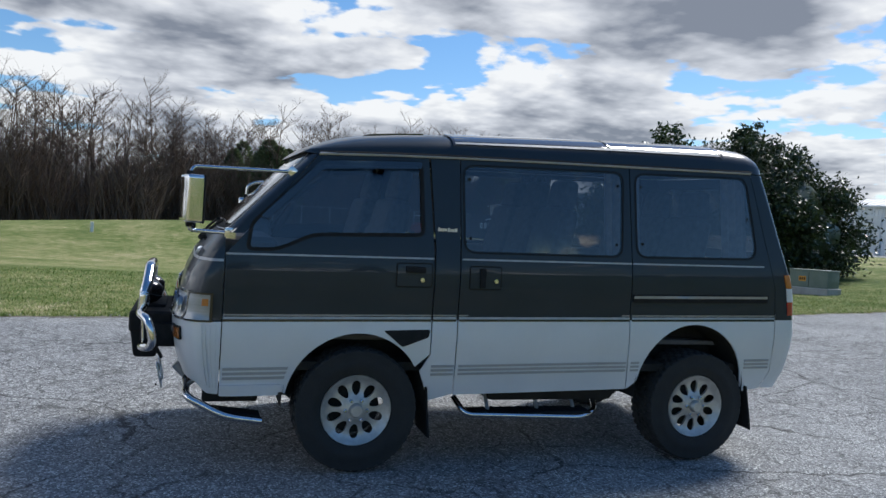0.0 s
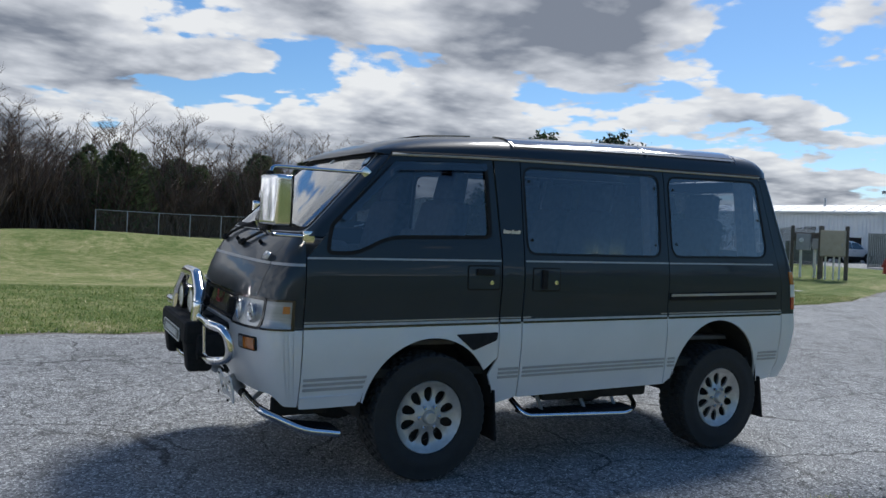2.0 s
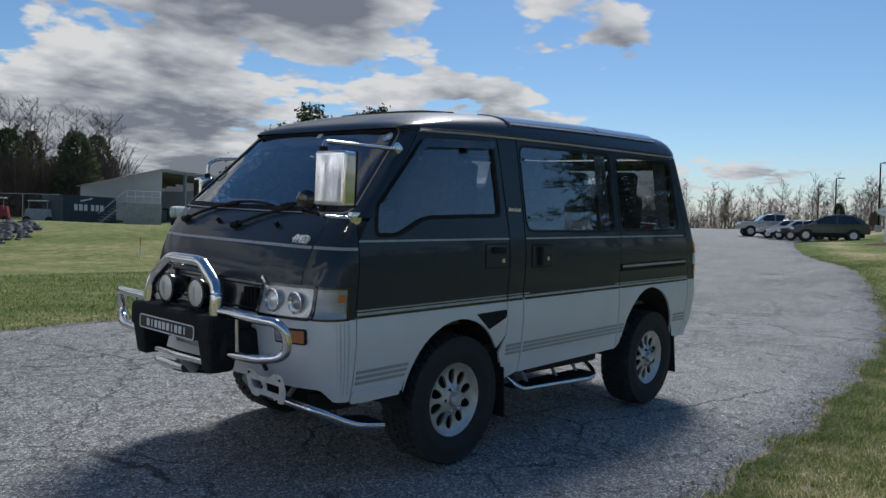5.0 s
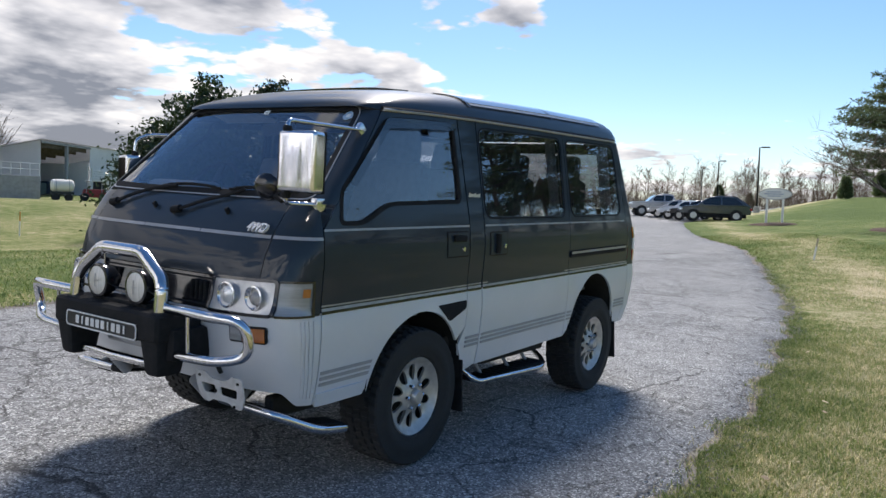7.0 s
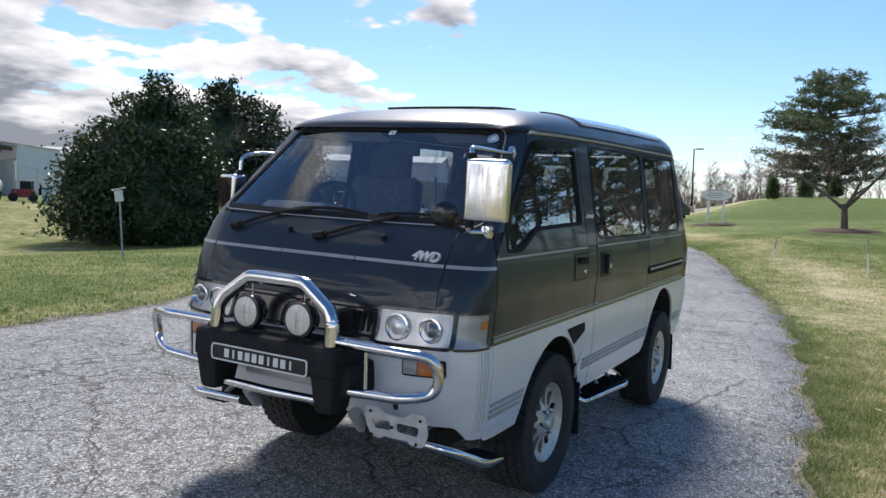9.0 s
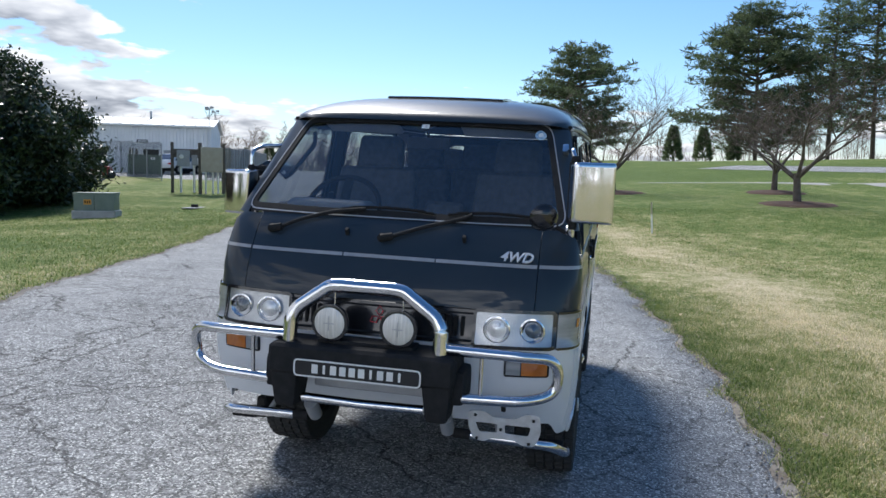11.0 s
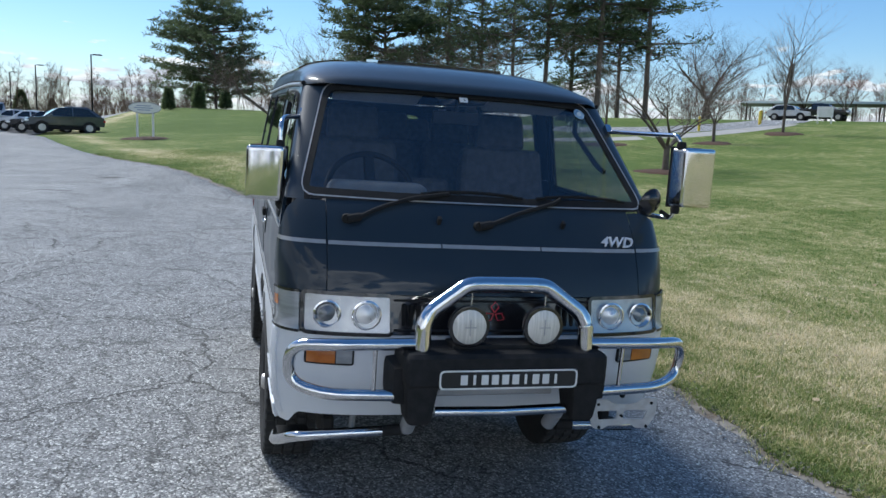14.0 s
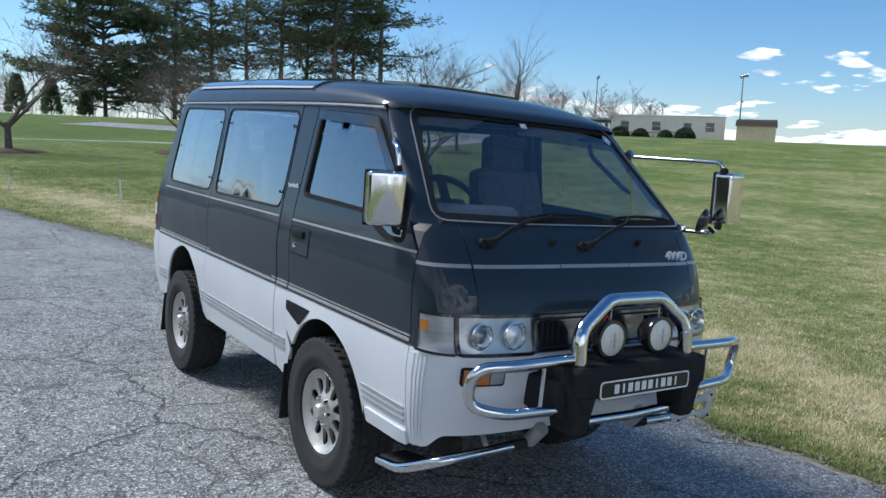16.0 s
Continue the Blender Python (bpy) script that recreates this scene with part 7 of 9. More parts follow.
def spots_far(rng, one=False):
    n = 1 if one else 190
    for k in range(n):
        az = radians(rnd(rng, 2, 36))
        d = rnd(rng, 165, 215)
        x, y = -3 + d * math.cos(az), d * math.sin(az)
        ever = (not one) and rng.random() < 0.03
        yield x, y, (rnd(rng, 1.5, 4) if one else (rnd(rng, 4, 6.5) if ever else rnd(rng, 5.5, 11.0))), ever


def spots_south(rng, one=False):
    n = 1 if one else 110
    for k in range(n):
        az = radians(rnd(rng, -50, 2))
        d = rnd(rng, 130, 175)
        x, y = -3 + d * math.cos(az), d * math.sin(az)
        yield x, y, (rnd(rng, 1.5, 3.5) if one else rnd(rng, 6.0, 9.5)), False


def spots_behind(rng, one=False):
    n = 1 if one else 170
    for k in range(n):
        az = radians(rnd(rng, 118, 282))
        d = rnd(rng, 110, 150)
        x, y = d * math.cos(az), d * math.sin(az)
        ever = (not one) and rng.random() < 0.3
        yield x, y, (rnd(rng, 1.5, 4) if one else rnd(rng, 8, 13)), ever


M_PALEWIG = mat("pale_twigs", (0.24, 0.21, 0.18), (0.32, 0.29, 0.26), 4, 0.9, spread=0.2)
plant_trees()
woods("field_woods", 11, spots_left, "bare grey-brown winter woods beyond the field", brush=11000)
woods("distant_woods", 12, spots_far, "bare tall trees on the far side of the car park", brush=2600)
woods("hilltop_woods", 13, spots_south, "low bare trees along the hilltop", brush=500)
woods("rear_woods", 15, spots_behind, "bare woods and evergreens across the fields", brush=300)


# ---- buildings and street furniture ----
def facing(x, y, deg, dz=0.0):
    return pose(x, y, z_at(x, y) + dz, 0, 0, deg)


def window_unit(parent, x, z, w, h, y=0.0, frame=None):
    """A window set in a wall that looks to -y."""
    win = part("window", box((w, 0.04, h), (x, y - 0.01, z), 0.004, 1), M_CARGLASS, parent)
    f = 0.07
    part("frame", join(box((w + 2 * f, 0.06, f), (x, y - 0.02, z + h / 2 + f / 2)), box((w + 2 * f, 0.07, f), (x, y - 0.02, z - h / 2 - f / 2)), box((f, 0.06, h), (x - w / 2 - f / 2, y - 0.02, z)), box((f, 0.06, h), (x + w / 2 + f / 2, y - 0.02, z)), box((w, 0.05, 0.04), (x, y - 0.02, z))), frame or M_WHITE, win, smooth=False)
    return win


def cladding(length, height, pitch=0.30):
    """Ribbed metal sheet, along x, looking to -y."""
    bm = bmesh.new()
    n = int(length / pitch)
    xs = []
    for k in range(n):
        x = -length / 2 + k * length / n
        xs += [(x, 0.0), (x + 0.10, 0.0), (x + 0.13, -0.035), (x + 0.19, -0.035), (x + 0.22, 0.0)]
    xs.append((length / 2, 0.0))
    lo = [bm.verts.new((x, y, 0)) for x, y in xs]
    hi = [bm.verts.new((x, y, height)) for x, y in xs]
    for k in range(len(xs) - 1):
        bm.faces.new((lo[k], lo[k + 1], hi[k + 1], hi[k]))
    return bm


def metal_building():
    """Long white clad hall with a low gable roof; its long wall looks towards the drive."""
    L, D, E, R = 52.0, 15.0, 4.4, 1.15
    b = empty("metal_hall", Matrix(), "long white metal-clad hall with roller doors", "building")
    part("wall", cladding(L, E), M_METALWALL, b, smooth=False)
    for s in (-1, 1):
        bm = bmesh.new()
        vs = [bm.verts.new((s * L / 2, y, z)) for y, z in ((0, 0), (D, 0), (D, E), (D / 2, E + R), (0, E))]
        bm.faces.new(vs)
        part("gable_wall", bm, M_METALWALL, b, smooth=False)
    bm = bmesh.new()
    vs = [bm.verts.new(v) for v in ((-L / 2, D, 0), (L / 2, D, 0), (L / 2, D, E), (-L / 2, D, E))]
    bm.faces.new(vs)
    part("wall", bm, M_METALWALL, b, smooth=False)
    for s in (-1, 1):
        y0, y1 = (-0.35, D / 2) if s < 0 else (D + 0.35, D / 2)
        bm = bmesh.new()
        n = 56
        for k in range(n):
            x0, x1 = -L / 2 - 0.3 + (L + 0.6) * k / n, -L / 2 - 0.3 + (L + 0.6) * (k + 1) / n
            for xa, xb, h in ((x0, x0 + 0.08, 0.05), (x0 + 0.08, x1, 0.0)):
                bm.faces.new([bm.verts.new(v) for v in ((xa, y0, E - 0.02 + h), (xb, y0, E - 0.02 + h), (xb, y1, E + R + h), (xa, y1, E + R + h))])
        part("roof", bm, M_METALROOF, b, smooth=False)
    part("gutter", box((L + 0.4, 0.16, 0.20), (0, -0.30, E - 0.08), 0.02, 1), M_WHITE, b)
    for x in (-24.5, -12.2, 0.5, 13.0, 25.6):
        part("downpipe", box((0.12, 0.10, E - 0.2), (x, -0.10, E / 2 - 0.1), 0.01, 1), M_WHITE, b)
    # the three dark ones are panels painted as shaded openings, not doors
    for x, w, h, m in ((23.45, 1.25, 2.15, M_OPENSHADE), (20.65, 1.35, 2.15, M_OPENSHADE), (16.25, 1.2, 2.25, M_OPENSHADE), (10.0, 3.2, 3.3, M_WHITE), (4.5, 3.2, 3.3, M_WHITE), (-8, 3.2, 3.3, M_WHITE)):
        d = part("roller_door", box((w, 0.06, h), (x, -0.05, h / 2), 0.0), m, b)
        part("door_frame", join(box((0.16, 0.14, h), (x - w / 2 - 0.08, -0.08, h / 2)), box((0.16, 0.14, h), (x + w / 2 + 0.08, -0.08, h / 2)), box((w + 0.3, 0.14, 0.18), (x, -0.08, h + 0.09))), M_WHITE, d, smooth=False)
    for x, w in ((19.15, 0.8), (13.6, 1.2), (-1.5, 1.2)):
        window_unit(b, x, 1.6, w, 1.2)
    gw = window_unit(b, 0.0, 1.5, 0.8, 1.5)
    gw.matrix_basis = Matrix.Translation((L / 2 + 0.01, 3.2, 0)) @ Matrix.Rotation(radians(90), 4, "Z")
    w = part("entry_door", box((0.8, 0.06, 2.1), (22.15, -0.04, 1.05)), M_GREYBOX, b, smooth=False)
    part("wall_sign", box((0.95, 0.06, 0.26), (19.9, -0.08, 2.9), 0.01, 1), M_SEAM, b, "dark sign board with unreadable letters")
    for k in range(7):
        part("sign_bar", box((0.08, 0.02, 0.13), (19.56 + 0.113 * k, -0.12, 2.9)), M_WHITE, b, smooth=False)
    for x in (-6, 4, 19.8):
        part("roof_vent", tube([(x, D / 2 - 1, E + R - 0.3), (x, D / 2 - 1, E + R + 0.6)], 0.11, 8, 0), M_METALROOF, b)
    for x, y, z0, z1 in ((25.8, 0.4, E - 0.8, E + 1.75), (25.9, D / 2 + 0.4, E + R - 0.3, E + R + 0.9)):
        mast = part("roof_mast", tube([(x, y, z0), (x, y, z1)], 0.04, 6, 0), M_GREYBOX, b)
        part("mast_head", join(box((0.34, 0.2, 0.22), (x - 0.22, y, z1), 0.03, 1), box((0.34, 0.2, 0.22), (x + 0.22, y, z1 + 0.05), 0.03, 1), box((0.8, 0.05, 0.05), (x, y, z1 - 0.15))), M_GREYBOX, mast)
    # the long wall stands square to the line of sight
    ang = 25.0
    ux, uy = -math.sin(radians(ang)), math.cos(radians(ang))
    cx, cy = 61.65 + ux * L / 2, 35.7 + uy * L / 2
    b.matrix_world = pose(cx, cy, 1.9, 0, 0, ang - 90)
    return b


def open_shed():
    """Shed with an open bay, mono-pitch roof, clad in white metal."""
    b = empty("open_shed", Matrix(), "white metal shed with a wide open bay and stored machinery", "building")
    W, D, H, HB = 13.2, 8.4, 4.4, 2.9
    for s in (-1, 1):
        bm = bmesh.new()
        vs = [bm.verts.new((s * W / 2, y, z)) for y, z in ((0, 0), (D, 0), (D, HB), (0, H))]
        bm.faces.new(vs)
        bmesh.ops.solidify(bm, geom=bm.faces[:], thickness=0.12)
        part("side_wall", bm, M_METALWALL, b, smooth=False)
    # dark wood tone on the back wall puts the bay's shade into its colour
    part("back_wall", box((W, 0.12, HB), (0, D, HB / 2)), M_POST, b, smooth=False)
    bm = bmesh.new()
    vs = [bm.verts.new(v) for v in ((-W / 2 - 0.3, -0.3, H + 0.1), (W / 2 + 0.3, -0.3, H + 0.1), (W / 2 + 0.3, D + 0.3, HB + 0.05), (-W / 2 - 0.3, D + 0.3, HB + 0.05))]
    bm.faces.new(vs)
    bmesh.ops.solidify(bm, geom=bm.faces[:], thickness=0.22)
    part("roof", bm, M_METALROOF, b, smooth=False)
    # dark timber joists under the roof of the bay; their tone and the boarding's carry its shade
    for k in range(9):
        y = 0.35 + k * (D - 0.6) / 8
        z = H + (HB - H) * y / D - 0.30
        part("joist", box((6.4, 0.09, 0.34), (-3.3, y, z)), M_POST, b, smooth=False)
    bm = bmesh.new()
    bm.faces.new([bm.verts.new(v) for v in ((-W / 2 + 0.1, 0.1, H - 0.14), (-0.1, 0.1, H - 0.14), (-0.1, D - 0.1, HB - 0.19), (-W / 2 + 0.1, D - 0.1, HB - 0.19))])
    bmesh.ops.solidify(bm, geom=bm.faces[:], thickness=0.02)
    part("roof_boarding", bm, M_POST, b, "dark boarding coloured for the shade in the bay", smooth=False)
    fw = cladding(6.6, H)
    bmesh.ops.transform(fw, matrix=Matrix.Translation((W / 2 - 3.3, 0, 0)), verts=fw.verts)
    part("front_wall", fw, M_METALWALL, b, smooth=False)
    for x in (1.35, 4.1):
        # black panel on the wall paints the shaded interior behind the doorway
        part("door_opening", box((2.1, 0.05, 2.5), (x, -0.05, 1.25)), M_OPENSHADE, b, smooth=False)
        d = part("roller_door", box((2.1, 0.06, 1.05 if x < 2 else 1.6), (x, -0.09, 1.98 if x < 2 else 1.70)), M_METALWALL, b, "half-raised pale roller door", smooth=False)
        for q in range(4):
            part("slat_joint", box((2.1, 0.02, 0.02), (x, -0.125, 1.65 + 0.22 * q)), M_GREYBOX, d, smooth=False)
        for e in (-1.12, 1.12):
            part("door_jamb", box((0.14, 0.10, 2.6), (x + e, -0.07, 1.3)), M_WHITE, b, smooth=False)
    part("post", box((0.22, 0.22, H), (-3.3, 0, H / 2)), M_GREYBOX, b, smooth=False)
    part("lintel", box((6.6, 0.16, 0.16), (-3.3, 0, H - 0.12)), M_GREYBOX, b, smooth=False)
    part("inner_wall", box((0.1, D - 0.3, HB), (0.0, D / 2, HB / 2)), M_METALWALL, b, smooth=False)
    for k in range(4):
        part("stored_crate", box((1.4, 1.2, 1.0 + 0.3 * (k % 2)), (-5.6 + 1.5 * k, 3.4, 0.6), 0.04, 1), (M_FENCE, M_POST, M_TRANSF, M_BLUE)[k], b)
    part("storage_shelf", box((5.8, 0.8, 0.08), (-3.4, 6.2, 1.7), 0.01, 1), M_POST, b)
    for k in range(5):
        part("stored_box", box((0.8, 0.6, 0.5 + 0.12 * (k % 3)), (-5.6 + 1.1 * k, 6.2, 2.02), 0.03, 1), (M_GREYBOX, M_PANELTAN, M_FENCE, M_GREYBOX, M_POST)[k], b)
    u = Vector((0.90, 0.436, 0))
    c = Vector((28.9, 58.6, 0)) + u * W / 2
    b.matrix_world = pose(c.x, c.y, 1.60, 0, 0, 25.8)


TANK, CART, BARREL = (26.4, 51.0), (28.7, 50.8), (29.4, 49.2)


def yard():
    """Things that stand before the shed."""
    # blue container
    c = empty("shipping_container", facing(22.3, 57.2, 22) @ Matrix.Scale(0.87, 4), "navy blue shipping container with pale lettering bars", "container")
    bm = cladding(6.1, 2.5, 0.28)
    part("side", bm, M_BLUE, c, smooth=False)
    part("body", box((6.1, 2.4, 2.45), (0, 1.26, 1.235), 0.03, 1), M_BLUE, c, smooth=False)
    for k, x in enumerate((-1.8, -1.25, -0.7, 0.1, 0.65, 1.2)):
        part("letter_bar", box((0.36, 0.03, 0.55), (x, -0.07, 1.45)), M_WHITE, c, smooth=False)
    part("letter_bar", box((1.4, 0.03, 0.12), (-0.6, -0.07, 2.15), 0, 2, Matrix.Rotation(radians(-12), 4, "Y")), M_WHITE, c, smooth=False)
    # concrete loading platform with steps and rails
    p = empty("loading_platform", facing(24.9, 53.9, -22) @ Matrix.Scale(0.87, 4), "stained concrete loading platform with steel stairs", "platform")
    part("block", box((3.0, 3.0, 2.0), (0, 1.5, 1.0), 0.04, 1), M_CONC, p)
    for k in range(8):
        part("step", box((0.9, 0.30, 0.05), (-1.7 - 0.26 * k, 0.4, 1.85 - 0.24 * k), 0.01, 1), M_GREYBOX, p)
    part("stringer", tube([(-1.5, -0.02, 2.0), (-3.7, -0.02, 0.0)], 0.06, 6, 0), M_GREYBOX, p)
    for k in range(5):
        part("rail_post", tube([(-1.4 + 0.7 * k, 0.05, 2.0), (-1.4 + 0.7 * k, 0.05, 3.05)], 0.03, 6, 0), M_WHITE, p)
    part("handrail", tube([(-3.7, 0.0, 0.9), (-1.5, 0.05, 3.05), (1.5, 0.05, 3.05)], 0.03, 6, 0), M_WHITE, p)
    part("handrail", tube([(-1.5, 0.05, 2.55), (1.5, 0.05, 2.55)], 0.025, 6, 0), M_WHITE, p)
    t = empty("water_tank", facing(*TANK, -24) @ Matrix.Scale(0.62, 4), "cream round-ended tank on a low trailer", "tank")
    part("tank", lathe([(0.0, -1.3), (0.5, -1.22), (0.72, -1.0), (0.75, 0), (0.72, 1.0), (0.5, 1.22), (0, 1.3)], 20, "x", (0, 0, 1.75)), M_TRAILER, t)
    part("cradle", box((2.4, 1.2, 0.28), (0, 0, 0.92), 0.03, 1), M_FENCE, t)
    for sx in (-0.7, 0.7):
        part("strap", lathe([(0.74, -0.03), (0.765, -0.03), (0.765, 0.03), (0.74, 0.03)], 20, "x", (sx, 0, 1.75)), M_GREYBOX, t)
        for sy in (-0.62, 0.62):
            part("tyre", lathe([(0.15, -0.11), (0.40, -0.11), (0.42, 0), (0.40, 0.11), (0.15, 0.11)], 16, "y", (sx, sy, 0.42)), M_RUBBER, t)
    part("drawbar", tube([(-1.2, 0, 0.85), (-2.3, 0, 0.55)], 0.05, 6, 0), M_FENCE, t)
    bl = tagged(part("barrel", lathe([(0, 0), (0.28, 0), (0.30, 0.05), (0.29, 0.3), (0.30, 0.45), (0.29, 0.6), (0.30, 0.85), (0.28, 0.9), (0, 0.9)], 18, "z", (0, 0, 0)), M_STICKER, None), "blue plastic barrel beside the shed", "barrel")
    bl.matrix_world = facing(*BARREL, 0)
    for x, y, m, s, n, lab in ((16.4, 59.6, M_REDBOX, (2.0, 1.4, 1.2), "mower", "red ride-on machine parked by the fence"), (18.8, 58.1, M_GREYBOX, (2.4, 1.3, 1.0), "utility_trailer", "grey flat trailer parked by the fence"), (44.0, 34.6, M_REDBOX, (1.6, 1.0, 0.7), "equipment", "low red equipment beside the shed"), (*CART, M_REDBOX, (2.0, 1.1, 0.7), "utility_cart", "low red cart under a grey canopy before the shed")):
        g = empty(n, facing(x, y, -28) @ Matrix.Scale(0.87, 4), lab, "machine")
        part("body", box(s, (0, 0, s[2] / 2 + 0.3), 0.12, 2, None, (0.8, 0.85)), m, g)
        for sx in (-1, 1):
            for sy in (-1, 1):
                part("tyre", lathe([(0.12, -0.1), (0.32, -0.1), (0.34, 0), (0.32, 0.1), (0.12, 0.1)], 16, "y", (sx * s[0] * 0.36, sy * s[1] * 0.48, 0.32)), M_RUBBER, g)
        part("canopy", box((s[0] * 0.7, s[1], 0.06), (0, 0, s[2] + 1.0), 0.02, 1), M_WHITE, g)
        for sx in (-1, 1):
            part("canopy_post", tube([(sx * s[0] * 0.3, -s[1] * 0.45, s[2]), (sx * s[0] * 0.3, -s[1] * 0.45, s[2] + 1.0)], 0.03, 6, 0), M_GREYBOX, g)
    # dark windscreened fence before the woods
    fence_line("mesh_fence", [(2.0, 68.0), (14.2, 63.1), (20.8, 59.6)], 2.3, 2.6, M_FENCE, "dark screened chain-link fence")


def fence_line(name, pts, h, step, material, label, slats=False, screen=0.92):
    f = empty(name, Matrix(), label, "fence")
    P = [Vector((*p, 0)) for p in pts]
    for a, b in zip(P, P[1:]):
        n = max(1, round((b - a).length / step))
        for k in range(n + 1):
            q = a.lerp(b, k / n)
            z = z_at(q.x, q.y)
            part("post", tube([(q.x, q.y, z - 0.1), (q.x, q.y, z + h)], 0.045, 7, 0), M_GREYBOX, f)
            if k < n:
                r = a.lerp(b, (k + 1) / n)
                zr = z_at(r.x, r.y)
                part("rail", tube([(q.x, q.y, z + h - 0.04), (r.x, r.y, zr + h - 0.04)], 0.028, 6, 0), M_GREYBOX, f)
                d = (r - q).normalized()
                bm = bmesh.new()
                if slats:
                    m = 16
                    for j in range(m):
                        s0, s1 = q.lerp(r, j / m), q.lerp(r, (j + 0.86) / m)
                        bm.faces.new([bm.verts.new(v) for v in ((s0.x, s0.y, z + 0.05), (s1.x, s1.y, z + 0.05), (s1.x, s1.y, z + h - 0.08), (s0.x, s0.y, z + h - 0.08))])
                    part("slat_panel", bm, material, f, smooth=False)
                else:
                    # wire mesh: crossing thin strands
                    L = Lump()
                    w = 0.007
                    m = int((r - q).length / 0.16)
                    for j in range(-int(h / 0.16), m):
                        for sgn in (1, -1):
                            u0, u1 = j * 0.16, j * 0.16 + h
                            z0, z1 = (0, h) if sgn > 0 else (h, 0)
                            ln = (r - q).length
                            t0, t1 = max(0, -u0 / h), min(1, (ln - u0) / h)
                            if t1 <= t0:
                                continue
                            A = q + d * (u0 + h * t0) + Vector((0, 0, z + z0 + (z1 - z0) * t0))
                            B = q + d * (u0 + h * t1) + Vector((0, 0, z + z0 + (z1 - z0) * t1))
                            L.cone(A, B, w, w, 3)
                    L.obj("wire_mesh", M_FENCE, f, False)


def transformer():
    t = empty("pad_transformer", facing(17.7, 15.8, 38 - 90 - 14) @ Matrix.Scale(0.69, 4), "grey-green pad transformer with an orange warning label", "electrical box")
    part("base", box((1.95, 1.6, 0.42), (0, 0, 0.16), 0.03, 1), M_CONC, t)
    part("cabinet", box((1.80, 1.35, 0.86), (0, 0, 0.75), 0.03, 2), M_TRANSF, t)
    part("lid", box((1.86, 1.42, 0.10), (0, 0, 1.18), 0.03, 2), M_TRANSF, t)
    part("door_seam", box((0.02, 0.012, 0.80), (0.02, -0.678, 0.74)), M_SEAM, t, smooth=False)
    part("warning_label", box((0.34, 0.012, 0.24), (-0.28, -0.682, 0.78)), M_LABEL, t, smooth=False)
    for k in range(3):
        part("label_bar", box((0.06, 0.008, 0.13), (-0.38 + 0.10 * k, -0.690, 0.78)), M_SEAM, t, smooth=False)


